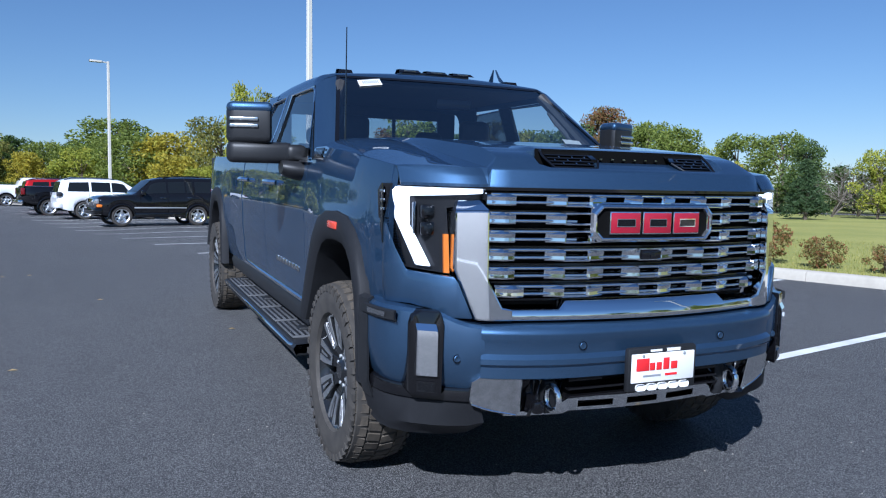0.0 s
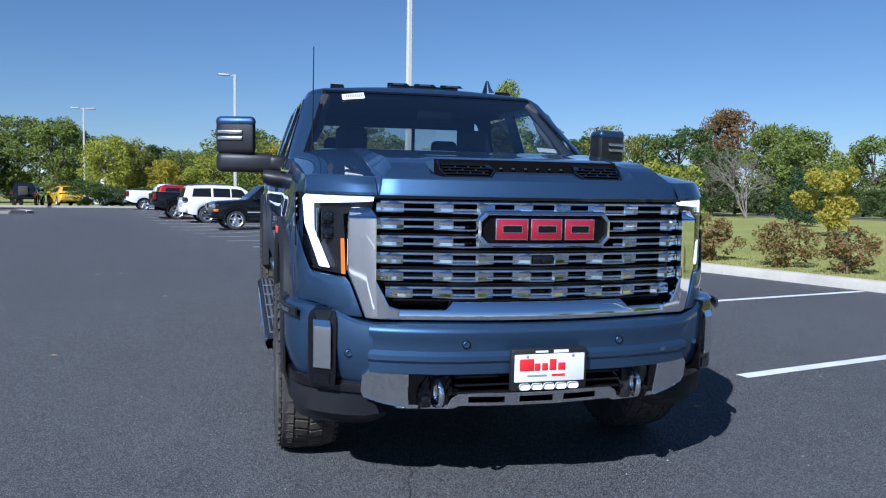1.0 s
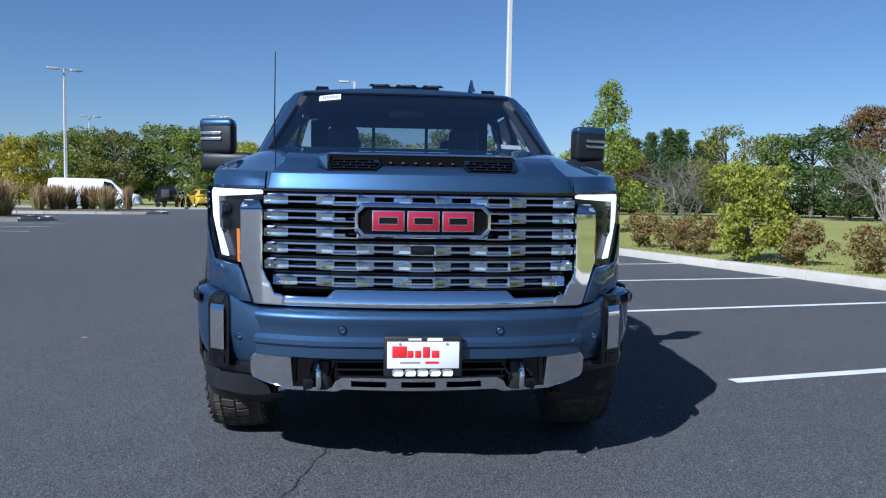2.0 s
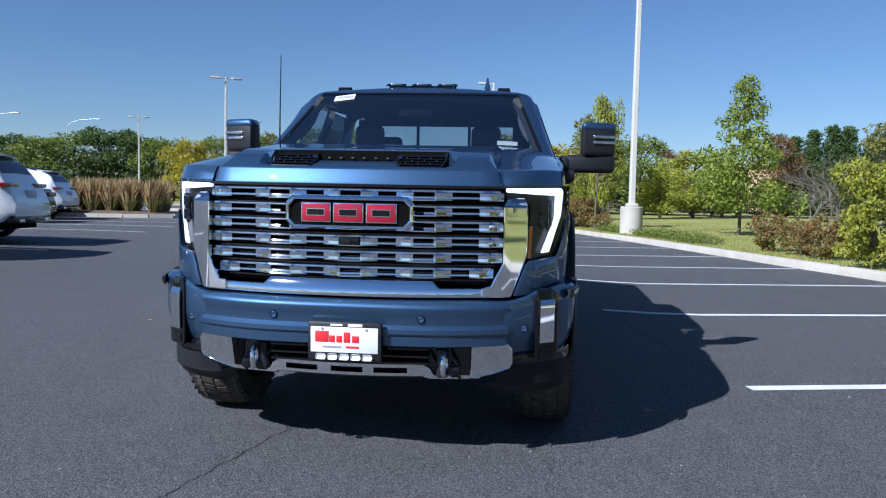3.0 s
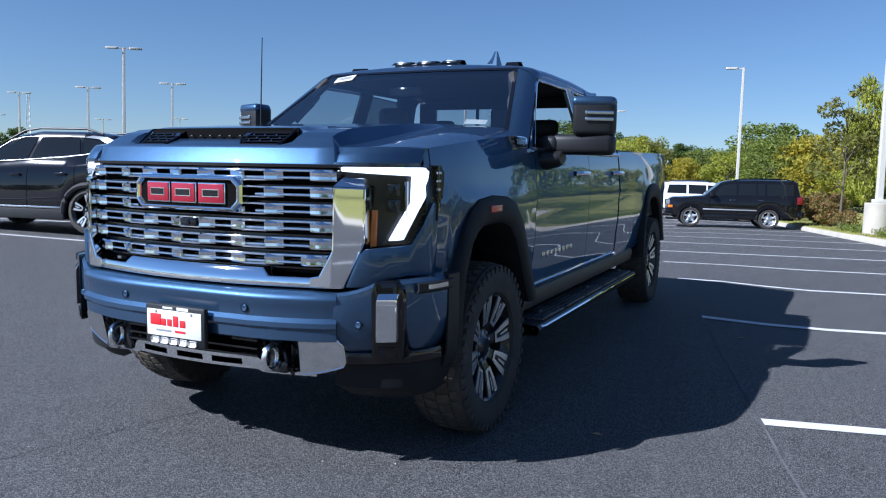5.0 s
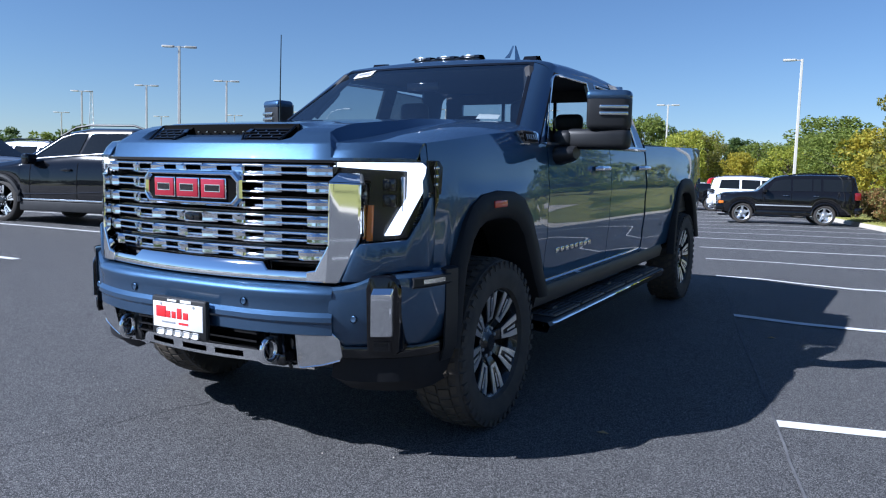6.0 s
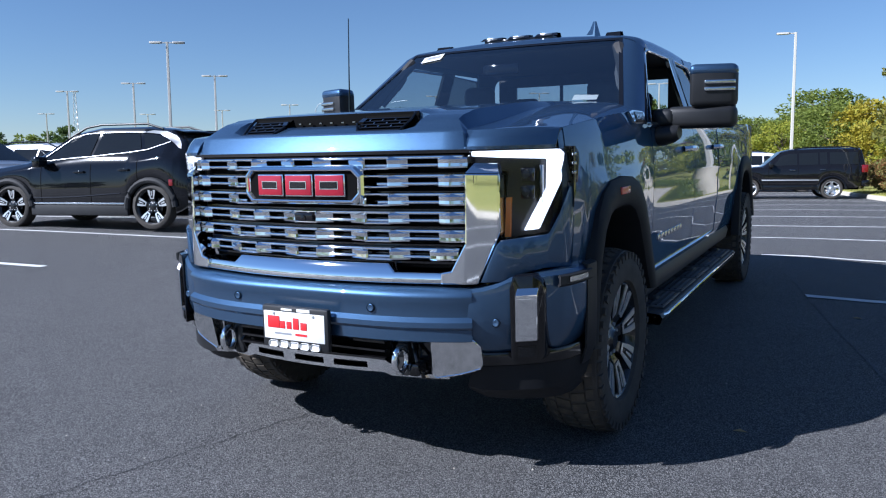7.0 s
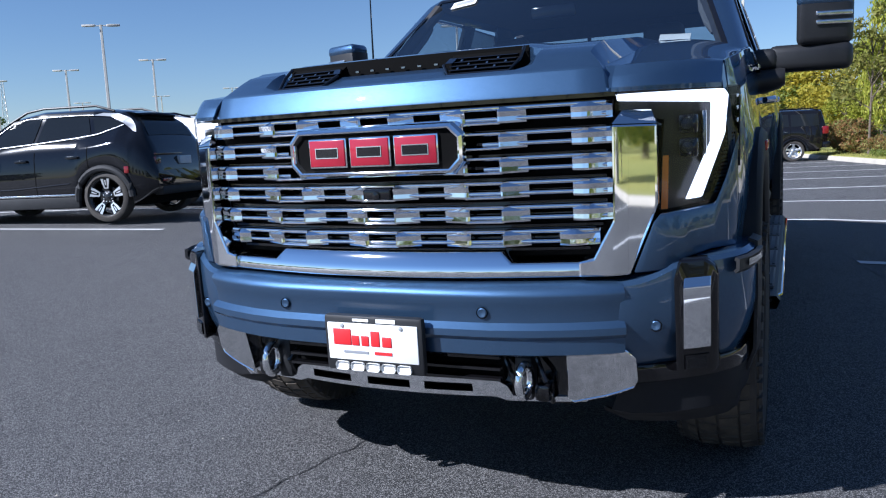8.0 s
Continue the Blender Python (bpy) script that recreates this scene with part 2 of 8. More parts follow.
M = {
    "asphalt": asphalt_material(),
    "line": material("road_paint", (0.74, 0.74, 0.72), rough=0.7, second=(0.56, 0.56, 0.55), scale=3.0, bump=0.3, bump_scale=120),
    "concrete": material("concrete", (0.46, 0.42, 0.35), rough=0.85, second=(0.36, 0.33, 0.275), scale=2.0, bump=0.3, bump_scale=60),
    "grass": material("lawn", (0.32, 0.30, 0.075), rough=0.9, second=(0.21, 0.225, 0.05), scale=0.35, bump=0.6, bump_scale=30, bump_dist=0.04),
    "blade": leaf_material("grass_blade", (0.21, 0.24, 0.052), (0.31, 0.30, 0.08), (0.42, 0.37, 0.13)),
    "mulch": material("mulch", (0.12, 0.08, 0.05), rough=0.95, vary=0.5, scale=4, bump=0.8, bump_scale=30),
    "blue": paint_material("blue_paint", (0.013, 0.034, 0.073), (0.080, 0.143, 0.245), rough=0.46, metal=0.78, coat_ior=1.52),
    "chrome": material("chrome", (0.86, 0.87, 0.88), rough=0.035, metal=1.0),
    "grille_chrome": material("grille_chrome", (0.88, 0.89, 0.90), rough=0.03, metal=1.0, bump=0.10, bump_scale=30, bump_dist=0.003),
    "satin": material("satin_chrome", (0.62, 0.63, 0.64), rough=0.22, metal=1.0, rough_vary=0.05, scale=10),
    "smoked_lens": material("smoked_lens", (0.020, 0.004, 0.006), rough=0.08, coat=0.5),
    "trim_silver": material("satin_trim", (0.20, 0.205, 0.21), rough=0.55, metal=0.3),
    "dark_chrome": material("dark_chrome", (0.30, 0.31, 0.33), rough=0.18, metal=1.0),
    "black": material("gloss_black", (0.005, 0.005, 0.006), rough=0.06, coat=0.3),
    "plastic": material("black_plastic", (0.012, 0.0125, 0.014), rough=0.48, vary=0.15, scale=12, bump=0.08, bump_scale=400, bump_dist=0.002),
    "flare": material("flare_plastic", (0.015, 0.0155, 0.0175), spec=0.22, rough=0.58, vary=0.12, scale=9, bump=0.08, bump_scale=300, bump_dist=0.002),
    # near-black in place of shade: openings, wheelhouses, undersides; also seams and emblem plate
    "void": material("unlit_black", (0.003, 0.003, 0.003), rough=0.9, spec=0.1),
    "rubber": material("tyre_rubber", (0.034, 0.031, 0.028), rough=0.78, second=(0.056, 0.050, 0.043), scale=14, bump=0.2, bump_scale=150, bump_dist=0.003),
    "tread": material("tread_rubber", (0.040, 0.034, 0.027), rough=0.9, second=(0.085, 0.070, 0.052), scale=20, bump=0.3, bump_scale=140, bump_dist=0.003),
    "alloy": material("machined_alloy", (0.84, 0.85, 0.86), rough=0.36, metal=1.0),
    "rim_dark": material("dark_wheel_paint", (0.015, 0.016, 0.018), rough=0.25, metal=0.3, coat=0.5),
    "glass": thin_glass("window_glass", (0.74, 0.79, 0.82), ior=1.8),
    "windshield": thin_glass("windshield_glass", (0.74, 0.80, 0.83), ior=2.4),
    "cap_chrome": material("bumper_chrome", (0.80, 0.81, 0.82), rough=0.08, metal=1.0),
    "privacy": thin_glass("privacy_glass", (0.16, 0.17, 0.18)),
    "lens": thin_glass("lamp_lens", (0.84, 0.86, 0.88), ior=1.22),
    "drl": material("running_light", (0.95, 0.97, 1.0), rough=0.3, emit=1.1),
    "amber": material("amber_lens", (0.75, 0.20, 0.02), rough=0.2, coat=0.5),
    "orange": material("orange_reflector", (0.62, 0.065, 0.035), rough=0.25, coat=0.5),
    "red": material("red_enamel", (0.30, 0.010, 0.026), rough=0.25, coat=0.8),
    "red_lens": material("red_lens", (0.16, 0.006, 0.008), rough=0.12, coat=1.0),
    "white": material("white_paint", (0.80, 0.80, 0.80), rough=0.3, coat=0.5),
    "paper": material("white_card", (0.72, 0.72, 0.70), rough=0.6),
    "ink": material("grey_print", (0.25, 0.26, 0.28), rough=0.6),
    "red_ink": material("red_print", (0.66, 0.02, 0.025), rough=0.5),
    "seat": material("dark_leather", (0.035, 0.034, 0.035), rough=0.5, vary=0.2, scale=20),
    "trim_light": material("grey_headlining", (0.10, 0.10, 0.105), rough=0.9),
    "pole": material("pole_paint", (0.52, 0.50, 0.45), rough=0.45, vary=0.05, scale=2.0),
    "galv": material("galvanised", (0.45, 0.47, 0.49), rough=0.5, metal=0.6),
    "bark": material("bark", (0.12, 0.095, 0.07), rough=0.95, vary=0.4, scale=12, bump=0.6, bump_scale=25, bump_dist=0.02),
    "twig": material("bare_twigs", (0.17, 0.145, 0.12), rough=0.95, vary=0.3, scale=6),
    "leaf_green": leaf_material("leaf_green", (0.105, 0.14, 0.025), (0.16, 0.205, 0.036), (0.25, 0.28, 0.058)),
    "leaf_dark": leaf_material("leaf_dark", (0.050, 0.085, 0.024), (0.082, 0.125, 0.032), (0.13, 0.175, 0.046)),
    "leaf_lime": leaf_material("leaf_lime", (0.20, 0.24, 0.030), (0.30, 0.32, 0.038), (0.42, 0.39, 0.06)),
    "leaf_gold": leaf_material("leaf_gold", (0.33, 0.27, 0.025), (0.42, 0.34, 0.035), (0.26, 0.27, 0.035)),
    "leaf_red": leaf_material("leaf_red", (0.25, 0.095, 0.045), (0.19, 0.115, 0.045), (0.14, 0.14, 0.04)),
    "leaf_rust": leaf_material("leaf_rust", (0.30, 0.13, 0.06), (0.22, 0.16, 0.05), (0.15, 0.18, 0.045)),
    "leaf_pine": leaf_material("leaf_pine", (0.045, 0.080, 0.030), (0.062, 0.105, 0.040), (0.09, 0.13, 0.055)),
    "straw": leaf_material("plume_grass", (0.36, 0.25, 0.11), (0.48, 0.36, 0.18), (0.28, 0.19, 0.085)),
    "straw_base": leaf_material("grass_tuft", (0.10, 0.13, 0.03), (0.15, 0.16, 0.045), (0.22, 0.19, 0.07)),
    "brick": material("tan_brick", (0.50, 0.36, 0.21), rough=0.9, vary=0.15, scale=2.0, bump=0.2),
    "roof": material("grey_roofing", (0.20, 0.19, 0.18), rough=0.9, vary=0.2, scale=1.0),
    "car_black": paint_material("black_car_paint", (0.005, 0.005, 0.006), (0.008, 0.008, 0.010), rough=0.1, metal=0.0),
    "car_grey": paint_material("dark_grey_car_paint", (0.004, 0.0045, 0.006), (0.007, 0.0075, 0.010), rough=0.1, metal=0.0),
    "car_white": material("white_car_paint", (0.78, 0.78, 0.78), rough=0.3, coat=1.0, vary=0.02, scale=1.0),
    "car_red": paint_material("red_car_paint", (0.42, 0.010, 0.014), (0.55, 0.02, 0.02), rough=0.3, metal=0.4),
    "car_yellow": paint_material("yellow_car_paint", (0.62, 0.36, 0.02), (0.7, 0.42, 0.04), rough=0.35, metal=0.2),
    "car_glass": material("dark_car_glass", (0.010, 0.012, 0.014), rough=0.03, spec=0.45),
    "water_tower": material("water_tower_paint", (0.62, 0.68, 0.74), rough=0.5, vary=0.05, scale=0.2),
    "water_blue": material("water_tower_band", (0.10, 0.30, 0.55), rough=0.5),
}

# ---------------------------------------------------------------- mesh tools


def part(name, bm, mat, parent=None, label="", smooth=38.0, normals=True):
    """Links a bmesh as one mesh object under a thing or a part."""
    if normals:
        bmesh.ops.recalc_face_normals(bm, faces=bm.faces)
    me = bpy.data.meshes.new(name)
    bm.to_mesh(me)
    bm.free()
    mats = mat if isinstance(mat, (list, tuple)) else [mat]
    for k in mats:
        me.materials.append(M[k])
    if smooth:
        me.polygons.foreach_set("use_smooth", [True] * len(me.polygons))
        me.set_sharp_from_angle(angle=radians(smooth))
    ob = new(name, me)
    if parent is not None:
        ob.parent = parent
    if label:
        tagged(ob, label)
    return ob


def thing(name, m, label, category, group="", kind=""):
    ob = new(name)
    ob.empty_display_size = 0.3
    ob.matrix_basis = m
    return tagged(ob, label, category, group, kind)


def loft(rows, wrap=False, bm=None):
    """Quads between rows of points."""
    bm = bm or bmesh.new()
    vs = [[bm.verts.new(p) for p in r] for r in rows]
    n = len(rows[0])
    for a, b in zip(vs, vs[1:]):
        for i in range(n if wrap else n - 1):
            j = (i + 1) % n
            try:
                bm.faces.new((a[i], a[j], b[j], b[i]))
            except ValueError:
                pass
    return bm


def cap(bm, verts):
    try:
        bm.faces.new(verts)
    except ValueError:
        pass


def box(x0, x1, y0, y1, z0, z1, bevel=0.0, seg=2, bm=None):
    bm = bm or bmesh.new()
    m = Matrix.LocRotScale(((x0 + x1) / 2, (y0 + y1) / 2, (z0 + z1) / 2), None, (abs(x1 - x0), abs(y1 - y0), abs(z1 - z0)))
    r = bmesh.ops.create_cube(bm, size=1.0, matrix=m)
    if bevel:
        es = list({e for v in r["verts"] for e in v.link_edges})
        bmesh.ops.bevel(bm, geom=es, offset=bevel, segments=seg, profile=0.5, affect="EDGES")
    return bm


def lathe(profile, seg=32, axis="x", bm=None, centre=(0, 0, 0)):
    """Turns (radius, along) pairs round an axis through centre."""
    bm = bm or bmesh.new()
    rows = []
    for r, a in profile:
        row = []
        for i in range(seg):
            t = 2 * math.pi * i / seg
            c, s = r * math.cos(t), r * math.sin(t)
            p = (a, c, s) if axis == "x" else (c, a, s) if axis == "y" else (c, s, a)
            row.append(Vector(p) + Vector(centre))
        rows.append(row)
    return loft(rows, wrap=True, bm=bm)


def tube(points, radius, seg=8, bm=None, ends=True):
    """A round bar along points; radius may be a list."""
    bm = bm or bmesh.new()
    pts = [Vector(p) for p in points]
    rad = radius if isinstance(radius, (list, tuple)) else [radius] * len(pts)
    rows = []
    for i, p in enumerate(pts):
        d = (pts[min(i + 1, len(pts) - 1)] - pts[max(i - 1, 0)]).normalized()
        u = d.cross(Vector((0, 0, 1)) if abs(d.z) < 0.9 else Vector((1, 0, 0))).normalized()
        v = d.cross(u)
        rows.append([p + rad[i] * (math.cos(2 * math.pi * k / seg) * u + math.sin(2 * math.pi * k / seg) * v) for k in range(seg)])
    n0 = len(bm.verts)
    loft(rows, wrap=True, bm=bm)
    if ends:
        bm.verts.ensure_lookup_table()
        cap(bm, [bm.verts[n0 + k] for k in range(seg)])
        cap(bm, [bm.verts[n0 + (len(pts) - 1) * seg + k] for k in range(seg)])
    return bm


def cut(bm, axis, values):
    for v in values:
        co, no = [0, 0, 0], [0, 0, 0]
        co[axis], no[axis] = v, 1
        bmesh.ops.bisect_plane(bm, geom=bm.verts[:] + bm.edges[:] + bm.faces[:], plane_co=co, plane_no=no)


def panel(poly, yfun, depth=0.02, sx=1, step=0.05, bevel=0.0, zfun=False, bm=None):
    """A plate of outline poly in x and z, bent to y = yfun(x, z), and depth thick."""
    own = bmesh.new()
    f = own.faces.new([own.verts.new((x * sx, 0, z)) for x, z in poly])
    if f.normal.y > 0:
        f.normal_flip()
    xs = [p[0] * sx for p in poly]
    zs = [p[1] for p in poly]
    n = int((max(xs) - min(xs)) / step)
    cut(own, 0, [min(xs) + (k + 1) * (max(xs) - min(xs)) / (n + 1) for k in range(n)])
    if zfun:
        n = int((max(zs) - min(zs)) / step)
        cut(own, 2, [min(zs) + (k + 1) * (max(zs) - min(zs)) / (n + 1) for k in range(n)])
    for v in own.verts:
        v.co.y = yfun(abs(v.co.x), v.co.z)
    if depth:
        r = bmesh.ops.extrude_face_region(own, geom=own.faces[:])
        for v in [g for g in r["geom"] if isinstance(g, bmesh.types.BMVert)]:
            v.co.y += depth
    bmesh.ops.recalc_face_normals(own, faces=own.faces)
    if bevel and depth:
        es = [e for e in own.edges if len(e.link_faces) == 2 and e.calc_face_angle(0) > 0.9]
        bmesh.ops.bevel(own, geom=es, offset=bevel, segments=2, profile=0.5, affect="EDGES")
    if bm is None:
        return own
    me = bpy.data.meshes.new("tmp")
    own.to_mesh(me)
    own.free()
    bm.from_mesh(me)
    bpy.data.meshes.remove(me)
    return bm


def solid(bm, t):
    bmesh.ops.recalc_face_normals(bm, faces=bm.faces)
    bmesh.ops.solidify(bm, geom=bm.faces[:], thickness=t)
    return bm


def lerp(table, y):
    """Piecewise linear look-up in pairs."""
    if y <= table[0][0]:
        return table[0][1]
    for (a, p), (b, q) in zip(table, table[1:]):
        if y <= b:
            return p + (q - p) * (y - a) / (b - a)
    return table[-1][1]


def smooth_lerp(table, y):
    if y <= table[0][0]:
        return table[0][1]
    for (a, p), (b, q) in zip(table, table[1:]):
        if y <= b:
            s = (y - a) / (b - a)
            return p + (q - p) * s * s * (3 - 2 * s)
    return table[-1][1]


# ---------------------------------------------------------------- the lot
ROW = radians(12.6)          # the rows of stalls run this far off the truck's length
KERB_V, FAR_U = 8.55, 60.0


def lot(u, v):
    """From the lot's own axes, u along the rows and v across them, to x, y."""
    return (-u * math.sin(ROW) + v * math.cos(ROW), u * math.cos(ROW) + v * math.sin(ROW))


def gz(x, y):
    """Height of the asphalt: drains towards the lawn's kerb, with a low swell."""
    left = smooth_lerp([(-11.0, 0.27), (-1.0, 0.0)], x) if x < 0 else 0.0
    swell = smooth_lerp([(0.4, -0.045), (5.9, 0.10), (14.0, 0.0)], y) if abs(x) < 40 else 0.0
    fade = smooth_lerp([(-1.0, 1.0), (-9.0, 0.0)][::-1], x) if x < 0 else 1.0
    aside = smooth_lerp([(1.2, 1.0), (2.6, 0.25)], x)
    # a shallow gully along the heads of the far stalls
    u, v = y * math.cos(ROW) - x * math.sin(ROW), x * math.cos(ROW) + y * math.sin(ROW)
    gully = 0.0
    if 16.0 < u < 48.0:
        gully = -0.15 * smooth_lerp([(16.0, 0.0), (31.0, 1.0)], u) * smooth_lerp([(33.0, 1.0), (48.0, 0.0)], u) * smooth_lerp([(-2.0, 0.0), (1.5, 1.0)], v) * smooth_lerp([(2.8, 1.0), (5.5, 0.3)], v)
    return left + swell * fade * aside + gully


def grow(a, b, fine0, fine1, d):
    """Grid stations: d apart from fine0 to fine1, wider and wider outside."""
    out = [fine0 + d * k for k in range(int((fine1 - fine0) / d) + 1)]
    s = d
    while out[-1] < b:
        s *= 1.35
        out.append(min(b, out[-1] + s))
    s = d
    while out[0] > a:
        s *= 1.35
        out.insert(0, max(a, out[0] - s))
    return out


def build_ground():
    us = sorted(set([round(u, 3) for u in grow(-900, 1600, -8, 62, 0.5)] + [FAR_U, -50.0]))
    vs = sorted(set([round(v, 3) for v in grow(-1300, 1300, -16, 8, 0.5)] + [KERB_V + 0.08, KERB_V + 0.10, -120.0]))
    bm = bmesh.new()
    grid = []
    for u in us:
        row = []
        for v in vs:
            x, y = lot(u, v)
            z = gz(x, y)
            if v > KERB_V + 0.09:
                d = v - KERB_V
                z = 0.135 + 0.25 * (1 - math.exp(-d / 14.0))
            row.append(bm.verts.new((x, y, z)))
        grid.append(row)
    for i in range(len(us) - 1):
        for j in range(len(vs) - 1):
            f = bm.faces.new((grid[i][j], grid[i][j + 1], grid[i + 1][j + 1], grid[i + 1][j]))
            paved = vs[j] < KERB_V + 0.079 and -50.0 <= us[i] < FAR_U and vs[j] >= -120.0
            f.material_index = 0 if paved else 1
    return tagged(part("ground", bm, ["asphalt", "grass"], smooth=30), "dark asphalt parking lot bordered by mown lawn", "ground", kind="structure")


build_ground()


def ribbon(name, p0, p1, width, mat="line", lift=0.006):
    """A painted stripe that lies on the asphalt."""
    a, b = Vector((*p0, 0)), Vector((*p1, 0))
    n = max(1, int((b - a).length / 0.5))
    side = Vector((-(b - a).y, (b - a).x, 0)).normalized() * width / 2
    rows = []
    for k in range(n + 1):
        c = a + (b - a) * k / n
        rows.append([Vector((q.x, q.y, gz(q.x, q.y) + lift)) for q in (c - side, c, c + side)])
    return part(name, loft(rows), mat, smooth=0)

# ---------------------------------------------------------------- the pickup truck
# Its own axes: nose at y = 0, length along +y, ground at z = 0; it stands nose-down on the swell.
PITCH = 1.75
truck = thing("pickup_truck", Matrix.Translation((0.005, 0, -0.07)) @ pose(0, 0, 0, PITCH, 0, 0),
              "metallic blue heavy-duty crew cab pickup truck with chrome grille", "pickup truck")
HUB_F, HUB_R, HUB_Z = 1.03, 5.33, 0.43


def bodyx(y, z):
    """Half width of the body side."""
    w = 1.004
    if z > 1.02:
        w -= 0.022 * ((z - 1.02) / 0.42) ** 4
    if z < 0.95:
        w -= 0.035 * ((0.95 - z) / 0.35) ** 2
    w += 0.010 * math.exp(-((z - 1.16) / 0.05) ** 2) - 0.008 * math.exp(-((z - 0.80) / 0.07) ** 2)
    for hub in (1.05, 5.33):
        w += 0.026 * math.exp(-((y - hub) / 0.56) ** 4 - ((z - 1.0) / 0.26) ** 2)
    if y < 0.9:
        w -= 0.035 * ((0.9 - y) / 0.5) ** 2
    if y > 5.8:
        w -= 0.03 * ((y - 5.8) / 0.5) ** 2
    return w


OUTER = [(0.545, 0.50), (0.57, 0.72), (0.60, 0.90), (0.67, 1.06), (0.74, 1.14), (0.84, 1.185), (1.02, 1.20), (1.20, 1.19), (1.34, 1.15), (1.44, 1.06), (1.54, 0.90), (1.63, 0.72), (1.72, 0.58)]
INNER = [(0.625, 0.50), (0.645, 0.72), (0.675, 0.85), (0.735, 0.965), (0.80, 1.02), (0.88, 1.05), (1.03, 1.06), (1.16, 1.05), (1.25, 1.02), (1.33, 0.955), (1.42, 0.82), (1.49, 0.70), (1.57, 0.58)]
MID = [((a[0] + b[0]) / 2, (a[1] + b[1]) / 2) for a, b in zip(OUTER, INNER)]


def arch_z(y, hub):
    """Lower edge of the body side over a wheel, or the rocker's height."""
    d = y - hub + HUB_F
    return lerp(MID, d) if MID[0][0] < d < MID[-1][0] else 0.0


def side_sheet(name, y0, y1, zb, zt, sx, label="", mat="blue", n=None, m=14, xo=0.0):
    n = n or max(3, int((y1 - y0) / 0.03))
    rows = []
    for i in range(n + 1):
        y = y0 + (y1 - y0) * i / n
        a, b = zb(y), zt(y)
        rows.append([Vector((sx * (bodyx(y, a + (b - a) * k / m) + xo), y, a + (b - a) * k / m)) for k in range(m + 1)])
    return part(name, solid(loft(rows), 0.02), mat, truck, label)


FENDER_TOP = [(0.40, 1.406), (0.6, 1.430), (1.0, 1.470), (1.4, 1.500), (1.76, 1.505)]
BELT = [(1.76, 1.425), (3.9, 1.445)]
ROCKER = 0.60
for sx in (1, -1):
    side_sheet("front_fender", 0.44, 1.755, lambda y: max(0.87 if y < 0.58 else 0.56, arch_z(y, HUB_F)), lambda y: lerp(FENDER_TOP, y), sx)
    side_sheet("front_door_skin", 1.763, 2.955, lambda y: ROCKER, lambda y: lerp(BELT, y), sx)
    side_sheet("rear_door_skin", 2.963, 3.90, lambda y: max(ROCKER, arch_z(y, HUB_R)), lambda y: lerp(BELT, y), sx)
    side_sheet("bed_side", 3.945, 6.30, lambda y: max(0.60, arch_z(y, HUB_R)) if y < 6.02 else 0.66, lambda y: 1.475 + 0.012 * (y - 3.9), sx)
    # the dark sill under the doors
    rows = [[Vector((sx * x, y, z)) for x, z in ((0.97, 0.605), (0.985, 0.57), (0.97, 0.50), (0.86, 0.46))] for y in (1.66, 2.4, 3.2, 3.9, 4.4, 4.66)]
    part("sill", solid(loft(rows), 0.02), "plastic", truck, "black sill cladding")
    # bright strip low on the doors
    rows = [[Vector((sx * (bodyx(y, z) + o), y, z)) for o, z in ((0.0, 0.618), (0.014, 0.622), (0.014, 0.640), (0.0, 0.646))] for y in [1.70 + 0.1 * k for k in range(23)]]
    part("side_moulding", loft(rows), "chrome", truck, "bright chrome strip")
    for hub, nm in ((HUB_F, "front_wheel_flare"), (HUB_R, "rear_wheel_flare")):
        rows = []
        for (ya, za), (yb, zb) in zip(OUTER, INNER):
            dy = hub - HUB_F
            f = lambda t, o: Vector((sx * o, ya + (yb - ya) * t + dy, za + (zb - za) * t))
            rows.append([f(0, 0.985), f(0.03, 1.038), f(0.16, 1.050), f(0.55, 1.056), f(0.86, 1.052), f(0.98, 1.040), f(1.05, 1.0), f(1.1, 0.82)])
        part(nm, loft(rows), "flare", truck, "dark grey plastic wheel-arch flare")
        # the wheelhouse behind it, unlit black for the shade inside the arch
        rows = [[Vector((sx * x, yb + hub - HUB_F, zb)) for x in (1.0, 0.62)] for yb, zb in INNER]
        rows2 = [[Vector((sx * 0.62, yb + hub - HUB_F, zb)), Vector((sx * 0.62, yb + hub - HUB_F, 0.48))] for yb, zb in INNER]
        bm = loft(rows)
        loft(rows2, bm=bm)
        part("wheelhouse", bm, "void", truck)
    # side reflector on the front flare
    part("side_reflector", box(sx * 1.050, sx * 1.063, 0.93, 1.07, 1.115, 1.15, 0.006), "orange", truck, "orange side reflector")

# bed, tailgate, chassis
bm = box(-0.97, 0.97, 3.96, 6.26, 0.86, 0.90)
box(-0.97, -0.90, 3.96, 6.26, 0.90, 1.49, 0.012, bm=bm)
box(0.90, 0.97, 3.96, 6.26, 0.90, 1.49, 0.012, bm=bm)
box(-0.97, 0.97, 3.945, 4.0, 0.66, 1.47, 0.01, bm=bm)
part("bed_liner", bm, "plastic", truck, "black bed liner")
part("tailgate", box(-0.90, 0.90, 6.23, 6.31, 0.70, 1.49, 0.03), "blue", truck)
part("rear_bumper", box(-0.96, 0.96, 6.22, 6.45, 0.52, 0.70, 0.04), "chrome", truck)
# frame, floor and axles in unlit black: the underbody's shade put into their colour
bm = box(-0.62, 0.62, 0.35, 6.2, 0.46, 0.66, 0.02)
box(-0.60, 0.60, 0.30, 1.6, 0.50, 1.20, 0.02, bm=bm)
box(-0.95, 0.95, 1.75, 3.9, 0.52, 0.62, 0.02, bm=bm)
